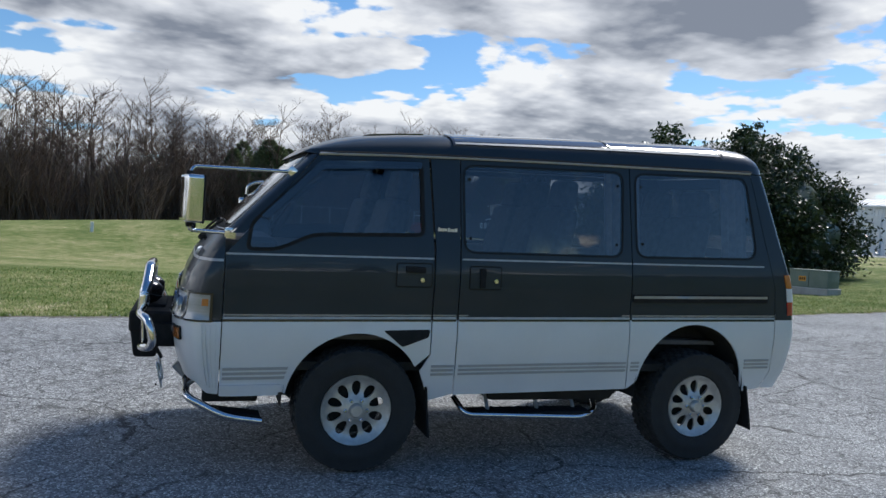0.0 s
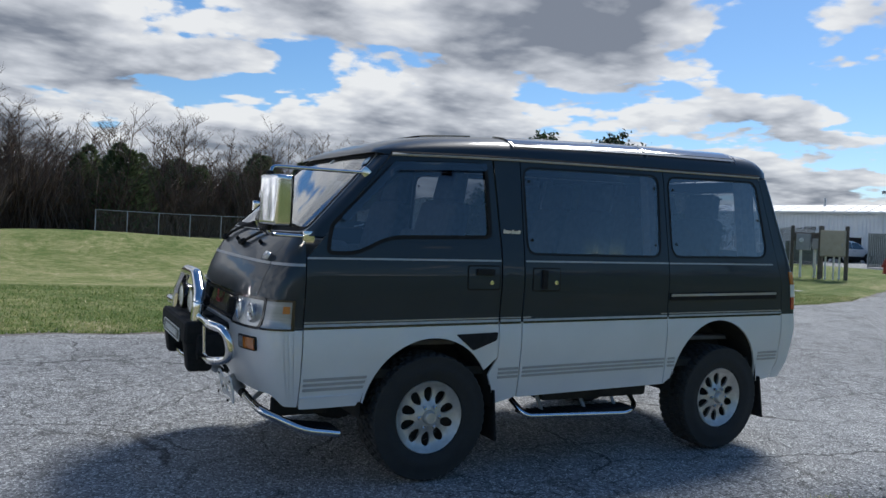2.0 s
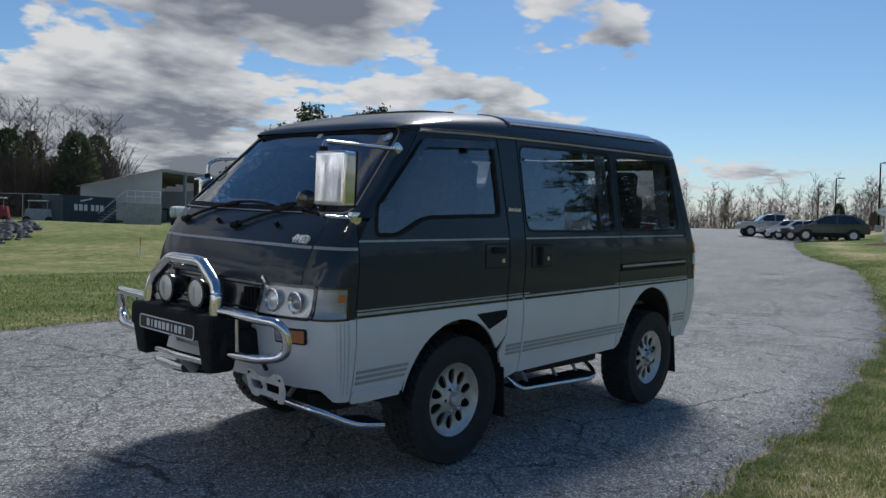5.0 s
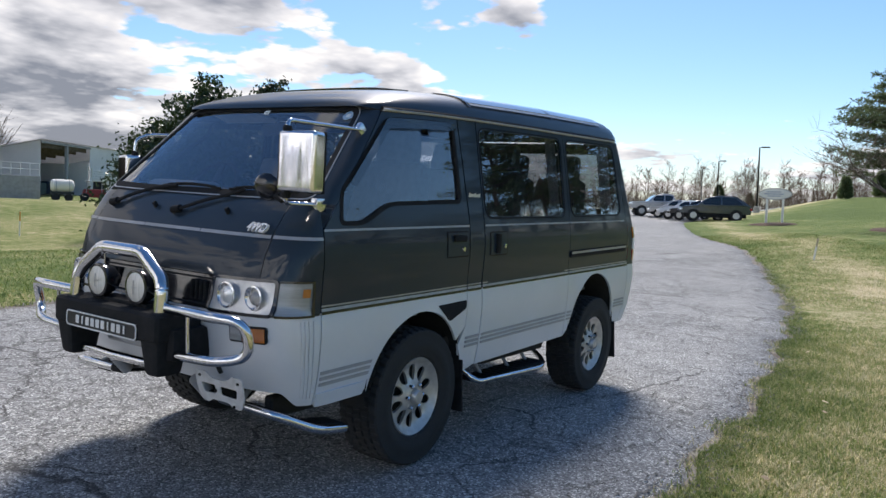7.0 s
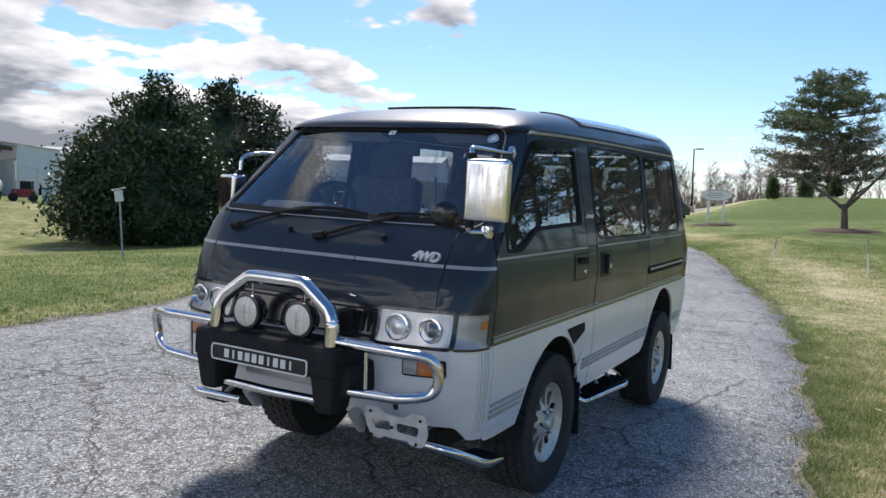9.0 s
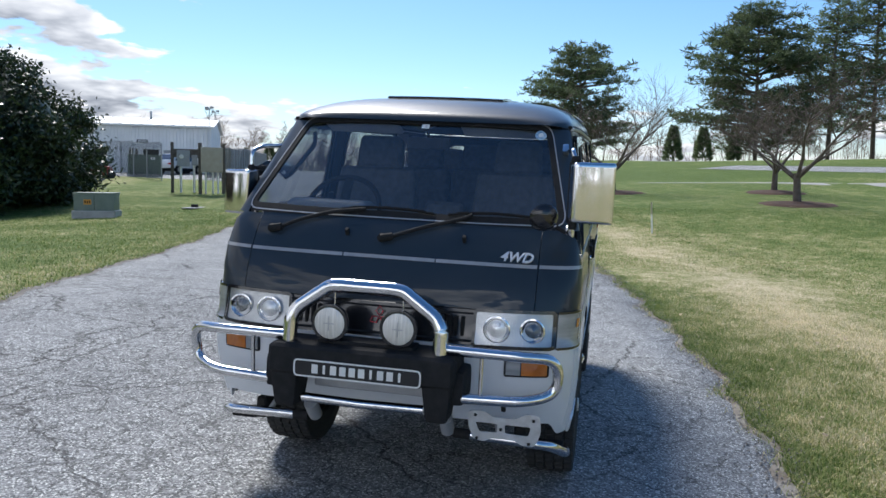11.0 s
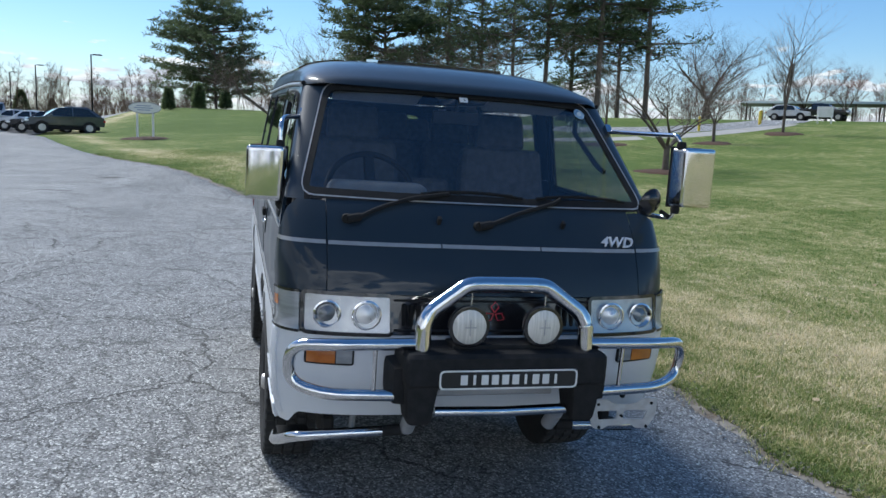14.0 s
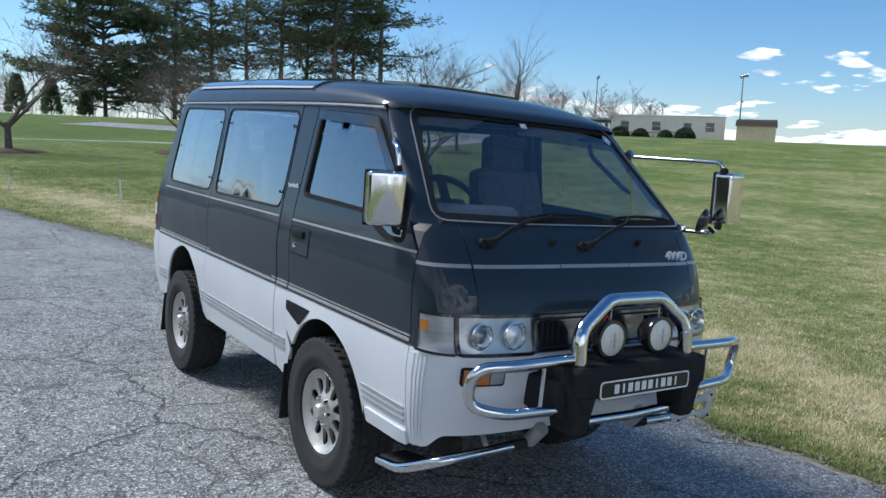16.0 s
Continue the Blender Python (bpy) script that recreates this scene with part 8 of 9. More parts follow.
def utility_boxes():
    a = -61
    g = empty("meter_cabinet", facing(28.4, 17.45, a) @ Matrix.Scale(0.80, 4), "tan steel cabinet on two weathered wooden posts", "electrical box")
    for s in (-1, 1):
        part("post", box((0.20, 0.20, 3.0), (s * 0.66, 0.12, 1.5), 0.02, 1), M_POST, g)
    part("cabinet", box((1.25, 0.45, 1.45), (0, -0.15, 2.02), 0.03, 2), M_PANELTAN, g)
    part("door", box((1.14, 0.02, 1.34), (0, -0.385, 2.02), 0.008, 1), M_PANELTAN, g)
    part("door_latch", box((0.05, 0.04, 0.16), (0.48, -0.40, 1.95), 0.01, 1), M_GREYBOX, g)
    for x in (-0.36, 0.05, 0.34):
        part("conduit", tube([(x, 0.0, 0), (x, 0.0, 1.35)], 0.05, 8, 0), M_WHITE, g)
    g = empty("meter_rack", facing(28.5, 18.85, a) @ Matrix.Scale(0.80, 4), "grey meter boxes on a dark wooden post frame", "electrical box")
    for s in (-1, 1):
        part("post", box((0.18, 0.18, 3.0), (s * 0.78, 0.1, 1.5), 0.02, 1), M_POST, g)
    part("cross_board", box((1.7, 0.06, 0.5), (0, 0.0, 2.35), 0.01, 1), M_POST, g)
    part("meter_box", box((0.75, 0.28, 0.95), (-0.15, -0.15, 2.05), 0.02, 1), M_GREYBOX, g)
    part("meter", lathe([(0.0, -0.12), (0.11, -0.10), (0.13, 0.0)], 16, "y", (-0.25, -0.29, 2.15)), M_WHITE, g)
    part("switch_box", box((0.34, 0.22, 0.62), (0.48, -0.12, 1.95), 0.02, 1), M_GREYBOX, g)
    for x in (-0.30, 0.45):
        part("conduit", tube([(x, 0, 0), (x, 0, 1.7)], 0.07, 8, 0), M_WHITE, g)
    g = empty("generator_cabinet", facing(50.2, 35.2, a) @ Matrix.Scale(0.9, 4), "large green generator enclosure behind the fence", "electrical box")
    part("cabinet", box((2.7, 1.4, 1.75), (0, 0, 1.0), 0.04, 2), M_TRANSF, g)
    part("plinth", box((2.9, 1.6, 0.22), (0, 0, 0.08), 0.02, 1), M_CONC, g)
    for x in (-0.65, 0.65):
        part("door", box((1.2, 0.02, 1.5), (x, -0.71, 1.0), 0.008, 1), M_TRANSF, g)
    part("label_plate", box((0.35, 0.012, 0.22), (0.7, -0.725, 1.55)), M_WHITE, g, smooth=False)
    fence_line("yard_fence", [(54.0, 44.0), (50.3, 37.4), (44.7, 30.3)], 2.65, 2.7, M_FENCE, "chain-link yard fence with steel posts")
    fence_line("slat_fence", [(50.3, 30.0), (50.8, 28.1), (64, 33.3), (78, 38.8), (92, 44.3)], 2.5, 2.5, M_SCREEN, "grey slatted screen fence beside the hall", True)
    g = empty("fire_hydrant", facing(34.3, 18.7, 30), "faded red cast-iron fire hydrant in the grass", "hydrant")
    part("barrel", lathe([(0.16, 0), (0.17, 0.04), (0.11, 0.06), (0.105, 0.48), (0.14, 0.50), (0.14, 0.55), (0.12, 0.58), (0.10, 0.68), (0.04, 0.74), (0.03, 0.80), (0, 0.80)], 20, "z"), M_HYDRANT, g)
    for a in (0, 120, 240):
        b = lathe([(0.055, 0.08), (0.06, 0.17), (0.045, 0.19), (0, 0.19)], 12, "x", (0, 0, 0.42))
        bmesh.ops.transform(b, matrix=Matrix.Rotation(radians(a), 4, "Z"), verts=b.verts)
        part("outlet_cap", b, M_HYDRANT, g)
    g = empty("valve_cover", facing(22.2, 14.8, 10) @ Matrix.Scale(0.7, 4), "low concrete valve cover in the grass", "cover")
    part("slab", box((2.2, 0.7, 0.06), (0, 0, 0.05), 0.02, 1), M_CONC, g)
    part("lid", lathe([(0.20, 0.05), (0.20, 0.20), (0.16, 0.24), (0, 0.24)], 18, "z"), M_SEAM, g)


def light_pole(x, y, h, turn):
    p = empty("parking_light", facing(x, y, turn), "dark car park light pole with one flat head", "street lamp", "car park lights")
    part("base", lathe([(0.28, -0.1), (0.28, 0.55), (0.24, 0.60), (0, 0.60)], 16, "z"), M_CONC, p)
    part("pole", box((0.14, 0.14, h - 0.5), (0, 0, 0.5 + (h - 0.5) / 2), 0.01, 1, None, (0.8, 0.8)), M_SEAM, p)
    part("head", box((0.85, 0.36, 0.10), (-0.5, 0, h), 0.03, 1, None, (0.8, 0.8)), M_SEAM, p)
    part("lamp_glass", box((0.5, 0.26, 0.03), (-0.55, 0, h - 0.06)), M_LAMPBODY, p, smooth=False)


def oval_sign(x, y, turn, scale, lines=True):
    g = empty("oval_sign", stand(x, y, turn, scale), "white oval sign board on two white posts", "sign")
    for s in (-1, 1):
        part("post", box((0.14, 0.14, 1.75), (s * 0.50, 0.06, 0.87), 0.01, 1), M_WHITE, g)
    oval = [(1.05 * math.cos(a), 2.1 + 0.40 * math.sin(a)) for a in span(0, 2 * math.pi * 39 / 40, 39)]
    part("board", sheet(oval, [], lambda u, z: Vector((u, -0.03, z)), 0.15, 0.06, (0, 1, 0))[0], M_GREYBOX, g)
    part("board_face", sheet(grow(oval, -0.05), [], lambda u, z: Vector((u, -0.036, z)), 0.15, 0.004, (0, 1, 0))[0], M_WHITE, g)
    for k, (z, w) in enumerate(((2.24, 0.9), (2.10, 1.2), (1.96, 0.8))):
        part("text_bar", box((w, 0.006, 0.055), (-0.08, -0.045, z)), M_SIGNBLUE, g, smooth=False)
    return g


def trailer_office():
    b = empty("office_trailer", Matrix(), "beige single-storey office trailer with white windows", "building")
    L, D, H = 15.0, 6.0, 3.0
    part("wall", box((L, D, H), (0, D / 2, H / 2 + 0.3), 0.02, 1), M_TRAILER, b)
    part("roof", box((L + 0.3, D + 0.3, 0.16), (0, D / 2, H + 0.36), 0.02, 1), M_WHITE, b)
    part("skirting", box((L, D - 0.1, 0.4), (0, D / 2, 0.1)), M_CONC, b, smooth=False)
    for x in (-5.6, -1.4, 5.6):
        window_unit(b, x, 1.95, 1.1, 1.2)
    part("door", box((1.0, 0.06, 2.1), (2.7, -0.03, 1.4), 0.01, 1), M_TRANSF, b)
    part("porch", box((2.6, 1.6, 0.2), (2.7, -0.9, 0.25), 0.01, 1), M_POST, b)
    part("ramp", box((7.0, 1.2, 0.14), (-2.2, -1.0, 0.30), 0.01, 1, Matrix.Rotation(radians(3), 4, "Y")), M_POST, b)
    for k in range(9):
        part("ramp_post", box((0.08, 0.08, 0.95), (-5.5 + 0.95 * k, -1.6, 0.6)), M_POST, b, smooth=False)
    part("ramp_rail", tube([(-5.6, -1.6, 0.95), (2.2, -1.6, 1.15)], 0.05, 6, 0), M_POST, b)
    for k in range(3):
        part("stair", box((0.35, 1.2, 0.16), (4.2 + 0.3 * k, -0.9, 0.22 - 0.1 * k)), M_POST, b, smooth=False)
    b.matrix_world = pose(66.0, -83.5, z_at(66, -83.5) - 0.35, 0, 0, 218)
    return b


def garden_shed():
    b = empty("garden_shed", Matrix(), "tan wooden shed with a gambrel roof", "shed")
    W, D, H = 4.6, 3.4, 1.9
    prof = [(-D / 2, 0), (-D / 2, H), (-D / 2 + 0.35, H + 0.62), (0, H + 0.95), (D / 2 - 0.35, H + 0.62), (D / 2, H), (D / 2, 0)]
    bm = bmesh.new()
    f = bm.faces.new([bm.verts.new((-W / 2, y, z)) for y, z in prof])
    ext = bmesh.ops.extrude_face_region(bm, geom=[f])
    bmesh.ops.translate(bm, vec=(W, 0, 0), verts=[e for e in ext["geom"] if isinstance(e, bmesh.types.BMVert)])
    bmesh.ops.recalc_face_normals(bm, faces=bm.faces)
    part("body", bm, M_SHED, b, smooth=False)
    bm = bmesh.new()
    top = prof[1:6]
    for (y0, z0), (y1, z1) in zip(top, top[1:]):
        bm.faces.new([bm.verts.new(v) for v in ((-W / 2 - 0.15, y0 * 1.06, z0 + 0.03), (W / 2 + 0.15, y0 * 1.06, z0 + 0.03), (W / 2 + 0.15, y1 * 1.06, z1 + 0.05), (-W / 2 - 0.15, y1 * 1.06, z1 + 0.05))])
    bmesh.ops.solidify(bm, geom=bm.faces[:], thickness=0.06)
    part("roof", bm, M_SHINGLE, b, smooth=False)
    part("door", box((0.03, 1.3, 1.7), (-W / 2 - 0.01, 0, 0.9)), M_SHED, b, smooth=False)
    part("door_trim", join(box((0.05, 0.08, 1.8), (-W / 2 - 0.02, -0.68, 0.92)), box((0.05, 0.08, 1.8), (-W / 2 - 0.02, 0.68, 0.92))), M_WHITE, b, smooth=False)
    b.matrix_world = pose(56.0, -89.0, z_at(56.0, -89.0) - 0.1, 0, 0, 30)


def stadium_light(x, y, h, turn):
    p = empty("field_light", facing(x, y, turn), "tall steel field light with a row of lamps", "street lamp", "field lights")
    part("pole", tube([(0, 0, -0.5), (0, 0, h)], 0.16, 8, 0, r_end=0.09), M_GREYBOX, p)
    part("crossbar", box((3.2, 0.12, 0.12), (0, 0, h)), M_GREYBOX, p, smooth=False)
    for k in range(4):
        part("lamp", lathe([(0.10, 0.2), (0.36, 0.0), (0.33, -0.05), (0, -0.05)], 14, "y", (-1.3 + 0.87 * k, -0.2, h - 0.05)), M_LAMPBODY, p)
    part("speaker", box((0.4, 0.3, 0.3), (-0.35, 0, h * 0.62), 0.03, 1), M_GREYBOX, p)


def pavilion():
    b = empty("pavilion", pose(87, -81, z_at(87, -81), 0, 0, 50), "long low open shelter with a grey-green roof", "building")
    part("roof", box((26, 9, 0.5), (0, 0, 2.9), 0.05, 1, None, (0.98, 0.4)), M_TRANSF, b)
    for k in range(8):
        for s in (-1, 1):
            part("column", box((0.2, 0.2, 2.7), (-12 + 3.43 * k, s * 3.8, 1.35)), M_POST, b, smooth=False)
    part("floor_slab", box((26, 9, 0.3), (0, 0, 0.0)), M_CONC, b, smooth=False)


def stake(x, y, h, lean, label, m):
    s = empty("marker_stake", pose(x, y, z_at(x, y), lean, 0, 0), label, "stake", "survey stakes")
    part("pole", tube([(0, 0, -0.1), (0, 0, h * 0.62)], 0.022, 7, 0), M_WHITE, s)
    part("tip", tube([(0, 0, h * 0.62), (0, 0, h)], 0.022, 7, 0), m, s)


BOLLARDS = ((43.5, -30.5), (48.6, -39.3), (47.0, -38.0))
M_YELLOW = flat("yellow_post_paint", (0.62, 0.46, 0.05), 0.6)


def notice_board(x, y, turn):
    g = empty("notice_board", stand(x, y, turn), "white notice board with dark lines on two posts", "sign")
    for k in (-1, 1):
        part("post", box((0.09, 0.09, 1.35), (k * 0.50, 0.05, 0.67), 0.01, 1), M_WHITE, g)
    part("board", box((1.2, 0.05, 0.85), (0, 0, 0.92), 0.01, 1), M_WHITE, g)
    for z, w in ((1.18, 0.7), (1.0, 0.95), (0.82, 0.85), (0.66, 0.6)):
        part("text_bar", box((w, 0.01, 0.08), (0, -0.03, z)), M_SEAM, g, smooth=False)


def bollard(x, y):
    g = empty("bollard", stand(x, y), "yellow painted steel post beside the side drive", "bollard", "yellow bollards")
    part("post", lathe([(0.09, -0.1), (0.09, 1.0), (0.06, 1.06), (0, 1.08)], 12, "z"), M_YELLOW, g)


def shrub(seed, x, y, w, h):
    """A low clipped evergreen bush."""
    rng = random.Random(seed)
    L = Lump()
    for _ in range(1500):
        d = Vector((rng.gauss(0, 1), rng.gauss(0, 1), abs(rng.gauss(0, 1)))).normalized() * rnd(rng, 0.72, 1.05)
        v = Vector((rng.gauss(0, 1), rng.gauss(0, 1), rng.gauss(0, 1))).normalized()
        u = v.cross(Vector((rng.gauss(0, 1), rng.gauss(0, 1), rng.gauss(0, 1)))).normalized()
        L.leaf(Vector((d.x * w / 2, d.y * w / 2, d.z * h)), v * 0.13, u * 0.16)
    place(tagged(L.obj("shrub", M_HOLLY, None, False), "low dark evergreen shrub by the office trailer", "shrub", "shrubs by the trailer"), x, y)


M_SIGNBLUE = flat("faded_blue_lettering", (0.26, 0.32, 0.46), 0.6)
metal_building()
open_shed()
yard()
transformer()
utility_boxes()
for px, py, top in ((71.1, 13.2, 8.25), (92.3, 22.4, 8.65), (111.2, 29.7, 8.95)):
    light_pole(px, py, top - z_at(px, py), 100)
oval_sign(40.2, 5.6, -83, 0.80)
oval_sign(45.3, -21.8, -112, 0.68)
trailer_office()
garden_shed()
stadium_light(101, -105.5, 12.2, -40)
stadium_light(72, -108.5, 11.0, -35)
pavilion()
notice_board(47.9, -44.7, 218 - 180)
for bx, by in BOLLARDS:
    bollard(bx, by)
for k, (bx, by, bw, bh) in enumerate(((68.0, -76.5, 2.6, 1.3), (65.4, -77.6, 2.2, 1.1), (62.8, -79.4, 1.9, 1.0), (60.6, -80.6, 2.6, 1.4))):
    shrub(40 + k, bx, by, bw, bh)
stake(10.9, 26.6, 0.95, 2, "white and orange plastic stake in the grass", M_LABEL)
stake(17.8, 0.2, 0.60, 8, "thin pale stake in the lawn", M_PANELTAN)
stake(16.1, -2.1, 0.85, -3, "thin pale stake in the lawn", M_PANELTAN)
wp = tagged(part("marker_post", box((0.14, 0.14, 0.55), (0, 0, 0.25), 0.015, 1), M_WHITE, None), "short white marker post before the woods", "post")
wp.matrix_world = facing(-6.9, 35.7, 20)
bh = empty("bird_house", facing(6.15, 11.75, -35), "small weathered white bird box on a leaning pole", "bird house")
part("pole", tube([(0.10, 0, -0.1), (0.02, 0, 1.25)], 0.02, 7, 0), M_GREYBOX, bh)
part("house", box((0.16, 0.18, 0.24), (0, 0, 1.36), 0.01, 1, Matrix.Rotation(radians(-8), 4, "Y")), M_WHITE, bh)
part("roof", box((0.27, 0.28, 0.03), (-0.01, 0, 1.51), 0.008, 1, Matrix.Rotation(radians(-14), 4, "Y")), M_WHITE, bh)


# ---- parked cars ----
CAR = {
    "sedan": dict(L=4.6, W=1.78, body=[(-2.3, 0.45), (-2.28, 0.70), (-1.95, 0.82), (-1.0, 0.93), (1.45, 1.0), (2.2, 0.98), (2.3, 0.75), (2.28, 0.42)], cab=[(-1.05, 0.92), (-0.35, 1.38), (0.15, 1.46), (0.75, 1.43), (1.65, 1.0)], wb=(-1.42, 1.30), r=0.32),
    "suv": dict(L=4.8, W=1.9, body=[(-2.4, 0.50), (-2.38, 0.85), (-2.1, 0.98), (-1.15, 1.08), (1.8, 1.14), (2.32, 1.10), (2.4, 0.80), (2.36, 0.48)], cab=[(-1.25, 1.07), (-0.50, 1.60), (0.2, 1.76), (1.35, 1.74), (2.20, 1.16)], wb=(-1.42, 1.40), r=0.37),
    "pickup": dict(L=5.9, W=2.0, body=[(-2.95, 0.62), (-2.93, 1.05), (-2.75, 1.18), (-1.5, 1.24), (0.85, 1.28), (0.87, 1.30), (2.9, 1.30), (2.95, 1.0), (2.92, 0.66)], cab=[(-1.5, 1.22), (-0.85, 1.78), (-0.2, 1.90), (0.7, 1.88), (0.85, 1.26)], wb=(-2.0, 1.85), r=0.41),
}


def car(kind, m, paint, label):
    """x along with the front at -x."""
    c = CAR[kind]
    W = c["W"]
    t = empty("parked_car", m, label, "car")

    def shell(prof, w_low, w_high, z0, z1, bevel):
        bm = bmesh.new()
        f = bm.faces.new([bm.verts.new((x, -0.5, z)) for x, z in prof])
        ext = bmesh.ops.extrude_face_region(bm, geom=[f])
        bmesh.ops.translate(bm, vec=(0, 1, 0), verts=[e for e in ext["geom"] if isinstance(e, bmesh.types.BMVert)])
        for v in bm.verts:
            k = min(max((v.co.z - z0) / (z1 - z0), 0), 1)
            end = 1 - 0.16 * max(0, (abs(v.co.x) / (c["L"] / 2) - 0.72) / 0.28) ** 2
            v.co.y *= (w_low + (w_high - w_low) * k) * end
        bmesh.ops.recalc_face_normals(bm, faces=bm.faces)
        bmesh.ops.bevel(bm, geom=bm.edges[:], offset=bevel, segments=3, profile=0.6, affect="EDGES")
        return bm
    body = shell(c["body"], W, W * 0.97, 0.4, 1.1, 0.06)
    part("body", body, paint, t, sharp=40)
    z1 = max(z for _, z in c["cab"])
    zb = c["cab"][0][1]
    part("cabin", shell([(c["cab"][0][0], zb - 0.05)] + c["cab"] + [(c["cab"][-1][0], zb - 0.05)], W * 0.94, W * 0.74, zb, z1, 0.05), paint, t, sharp=40)
    # side glass, windscreen and rear glass
    cab = c["cab"]

    def yw(z):
        return (W * 0.94 + (W * 0.74 - W * 0.94) * min(max((z - zb) / (z1 - zb), 0), 1)) / 2 + 0.004
    x_a, x_b, x_c, x_d = cab[0][0], cab[1][0], cab[-2][0], cab[-1][0]
    mid = (x_b + x_c) / 2
    low, high = zb + 0.05, z1 - 0.12
    for s in (-1, 1):
        for g in ([(x_a + 0.28, low), (x_b + 0.10, high), (mid - 0.04, high + 0.02), (mid - 0.04, low)], [(mid + 0.04, low), (mid + 0.04, high + 0.02), (x_c - 0.02, high - 0.02), (x_d - 0.30, low)]):
            part("side_glass", sheet(round_poly(g, 0.04), [], lambda x, z: Vector((x, s * yw(z), z)), 0.25, 0.003, (0, -s, 0))[0], M_CARGLASS, t)
    for (xa, za), (xb, zbb), sg in ((cab[0], cab[1], -1), (cab[-1], cab[-2], 1)):
        n = Vector((-(zbb - za) * (1 if sg < 0 else -1), 0, abs(xb - xa))).normalized()
        bm = bmesh.new()
        vs = []
        for k, w in ((0.10, 0.86), (0.10, -0.86), (0.90, -0.90), (0.90, 0.90)):
            x, z = xa + (xb - xa) * k, za + (zbb - za) * k
            vs.append(bm.verts.new(Vector((x, w * yw(z), z)) + n * 0.012))
        bm.faces.new(vs)
        bmesh.ops.recalc_face_normals(bm, faces=bm.faces)
        part("windscreen", bm, M_CARGLASS, t, smooth=False)
    for wx in c["wb"]:
        for s in (-1, 1):
            w = new("wheel")
            w.parent = t
            w.location = (wx, s * (W / 2 - 0.10), c["r"])
            part("tyre", lathe([(c["r"] * 0.62, -0.10), (c["r"] * 0.95, -0.11), (c["r"], -0.06), (c["r"], 0.06), (c["r"] * 0.95, 0.11), (c["r"] * 0.62, 0.10)], 28, "y", close=True), M_RUBBER, w)
            part("rim", lathe([(c["r"] * 0.60, s * 0.10), (c["r"] * 0.56, s * 0.06), (c["r"] * 0.2, s * 0.07), (0, s * 0.075)], 20, "y"), M_ALLOY, w)
            # black blocks paint the shade between spokes on a closed rim
            for k in range(5):
                a = 2 * math.pi * k / 5
                part("spoke_gap", box((0.10, 0.03, 0.085), (c["r"] * 0.38 * math.cos(a), s * 0.075, c["r"] * 0.38 * math.sin(a)), 0.01, 1, Matrix.Rotation(-a, 4, "Y")), M_SEAM, w)
            # black disc paints the shade inside the wheel arch
            part("arch_shadow", lathe([(c["r"] * 1.14, s * -0.02), (c["r"] * 1.14, s * 0.085)], 24, "y"), M_SEAM, w)
    f = c["body"]
    zf = f[1][1]
    xf = f[1][0]
    for s in (-1, 1):
        part("headlamp", box((0.22, 0.42, 0.14), (xf + 0.10, s * W * 0.33, zf - 0.05), 0.04, 2), M_REFLECT, t)
        part("tail_lamp", box((0.14, 0.30, 0.16), (f[-2][0] - 0.05, s * W * 0.36, f[-2][1] + 0.06), 0.03, 2), M_RED, t)
        part("wing_mirror", box((0.12, 0.18, 0.12), (x_a + 0.40, s * (W / 2 + 0.08), zb + 0.10), 0.03, 2), paint, t)
        for hx in (mid - 0.20, mid + 0.55):
            part("door_handle", box((0.16, 0.02, 0.03), (hx, s * (W * 0.487), zb - 0.14), 0.006, 1), M_SEAM, t)
        part("door_seam", join(box((0.010, 0.006, 0.45), (mid, s * W * 0.4865, zb - 0.26)), box((0.010, 0.006, 0.45), (x_a + 0.15, s * W * 0.4865, zb - 0.26))), M_SEAM, t, smooth=False)
    part("grille", box((0.05, W * 0.42, 0.12), (xf - 0.005, 0, zf - 0.10), 0.02, 1), M_GLOSSBLACK, t)
    part("air_intake", box((0.05, W * 0.60, 0.16), (f[0][0] - 0.01, 0, f[0][1] + 0.10), 0.02, 1), M_GLOSSBLACK, t)
    part("plate_bar", box((0.012, 0.30, 0.11), (f[0][0] - 0.05, 0, f[0][1] + 0.22), 0.004, 1), M_WHITE, t)
    part("underside", box((c["L"] * 0.86, W * 0.86, 0.25), (0, 0, 0.36), 0.03, 1), M_SEAM, t)
    return t


def parked(kind, x, y, turn, paint, label):
    return car(kind, facing(x, y, turn, 0.03), paint, label)


parked("suv", 51.5, 11.8, -71, M_CARGREY, "dark grey crossover parked beside the lawn")
parked("sedan", 53.9, 13.5, -74, M_CARBLACK, "black sedan in the row of parked cars")
parked("sedan", 56.6, 15.2, -74, M_CARWHITE, "white sedan in the row of parked cars")
parked("sedan", 59.2, 16.9, -74, M_CARSILVER, "silver sedan in the row of parked cars")
parked("pickup", 62.2, 19.0, -60, M_CARSILVER, "silver-beige pickup truck in the car park")
parked("sedan", 62.7, 30.1, -77.6, M_CARBLACK, "black hatchback parked by the slatted fence")
parked("suv", 57.0, 36.2, 175, M_CARWHITE, "white crossover parked by the hall")
parked("pickup", 68.0, -61.5, 35, M_CARBLACK, "dark pickup beside the shelter")
parked("suv", 70.6, -59.6, 35, M_CARWHITE, "white van beside the shelter")


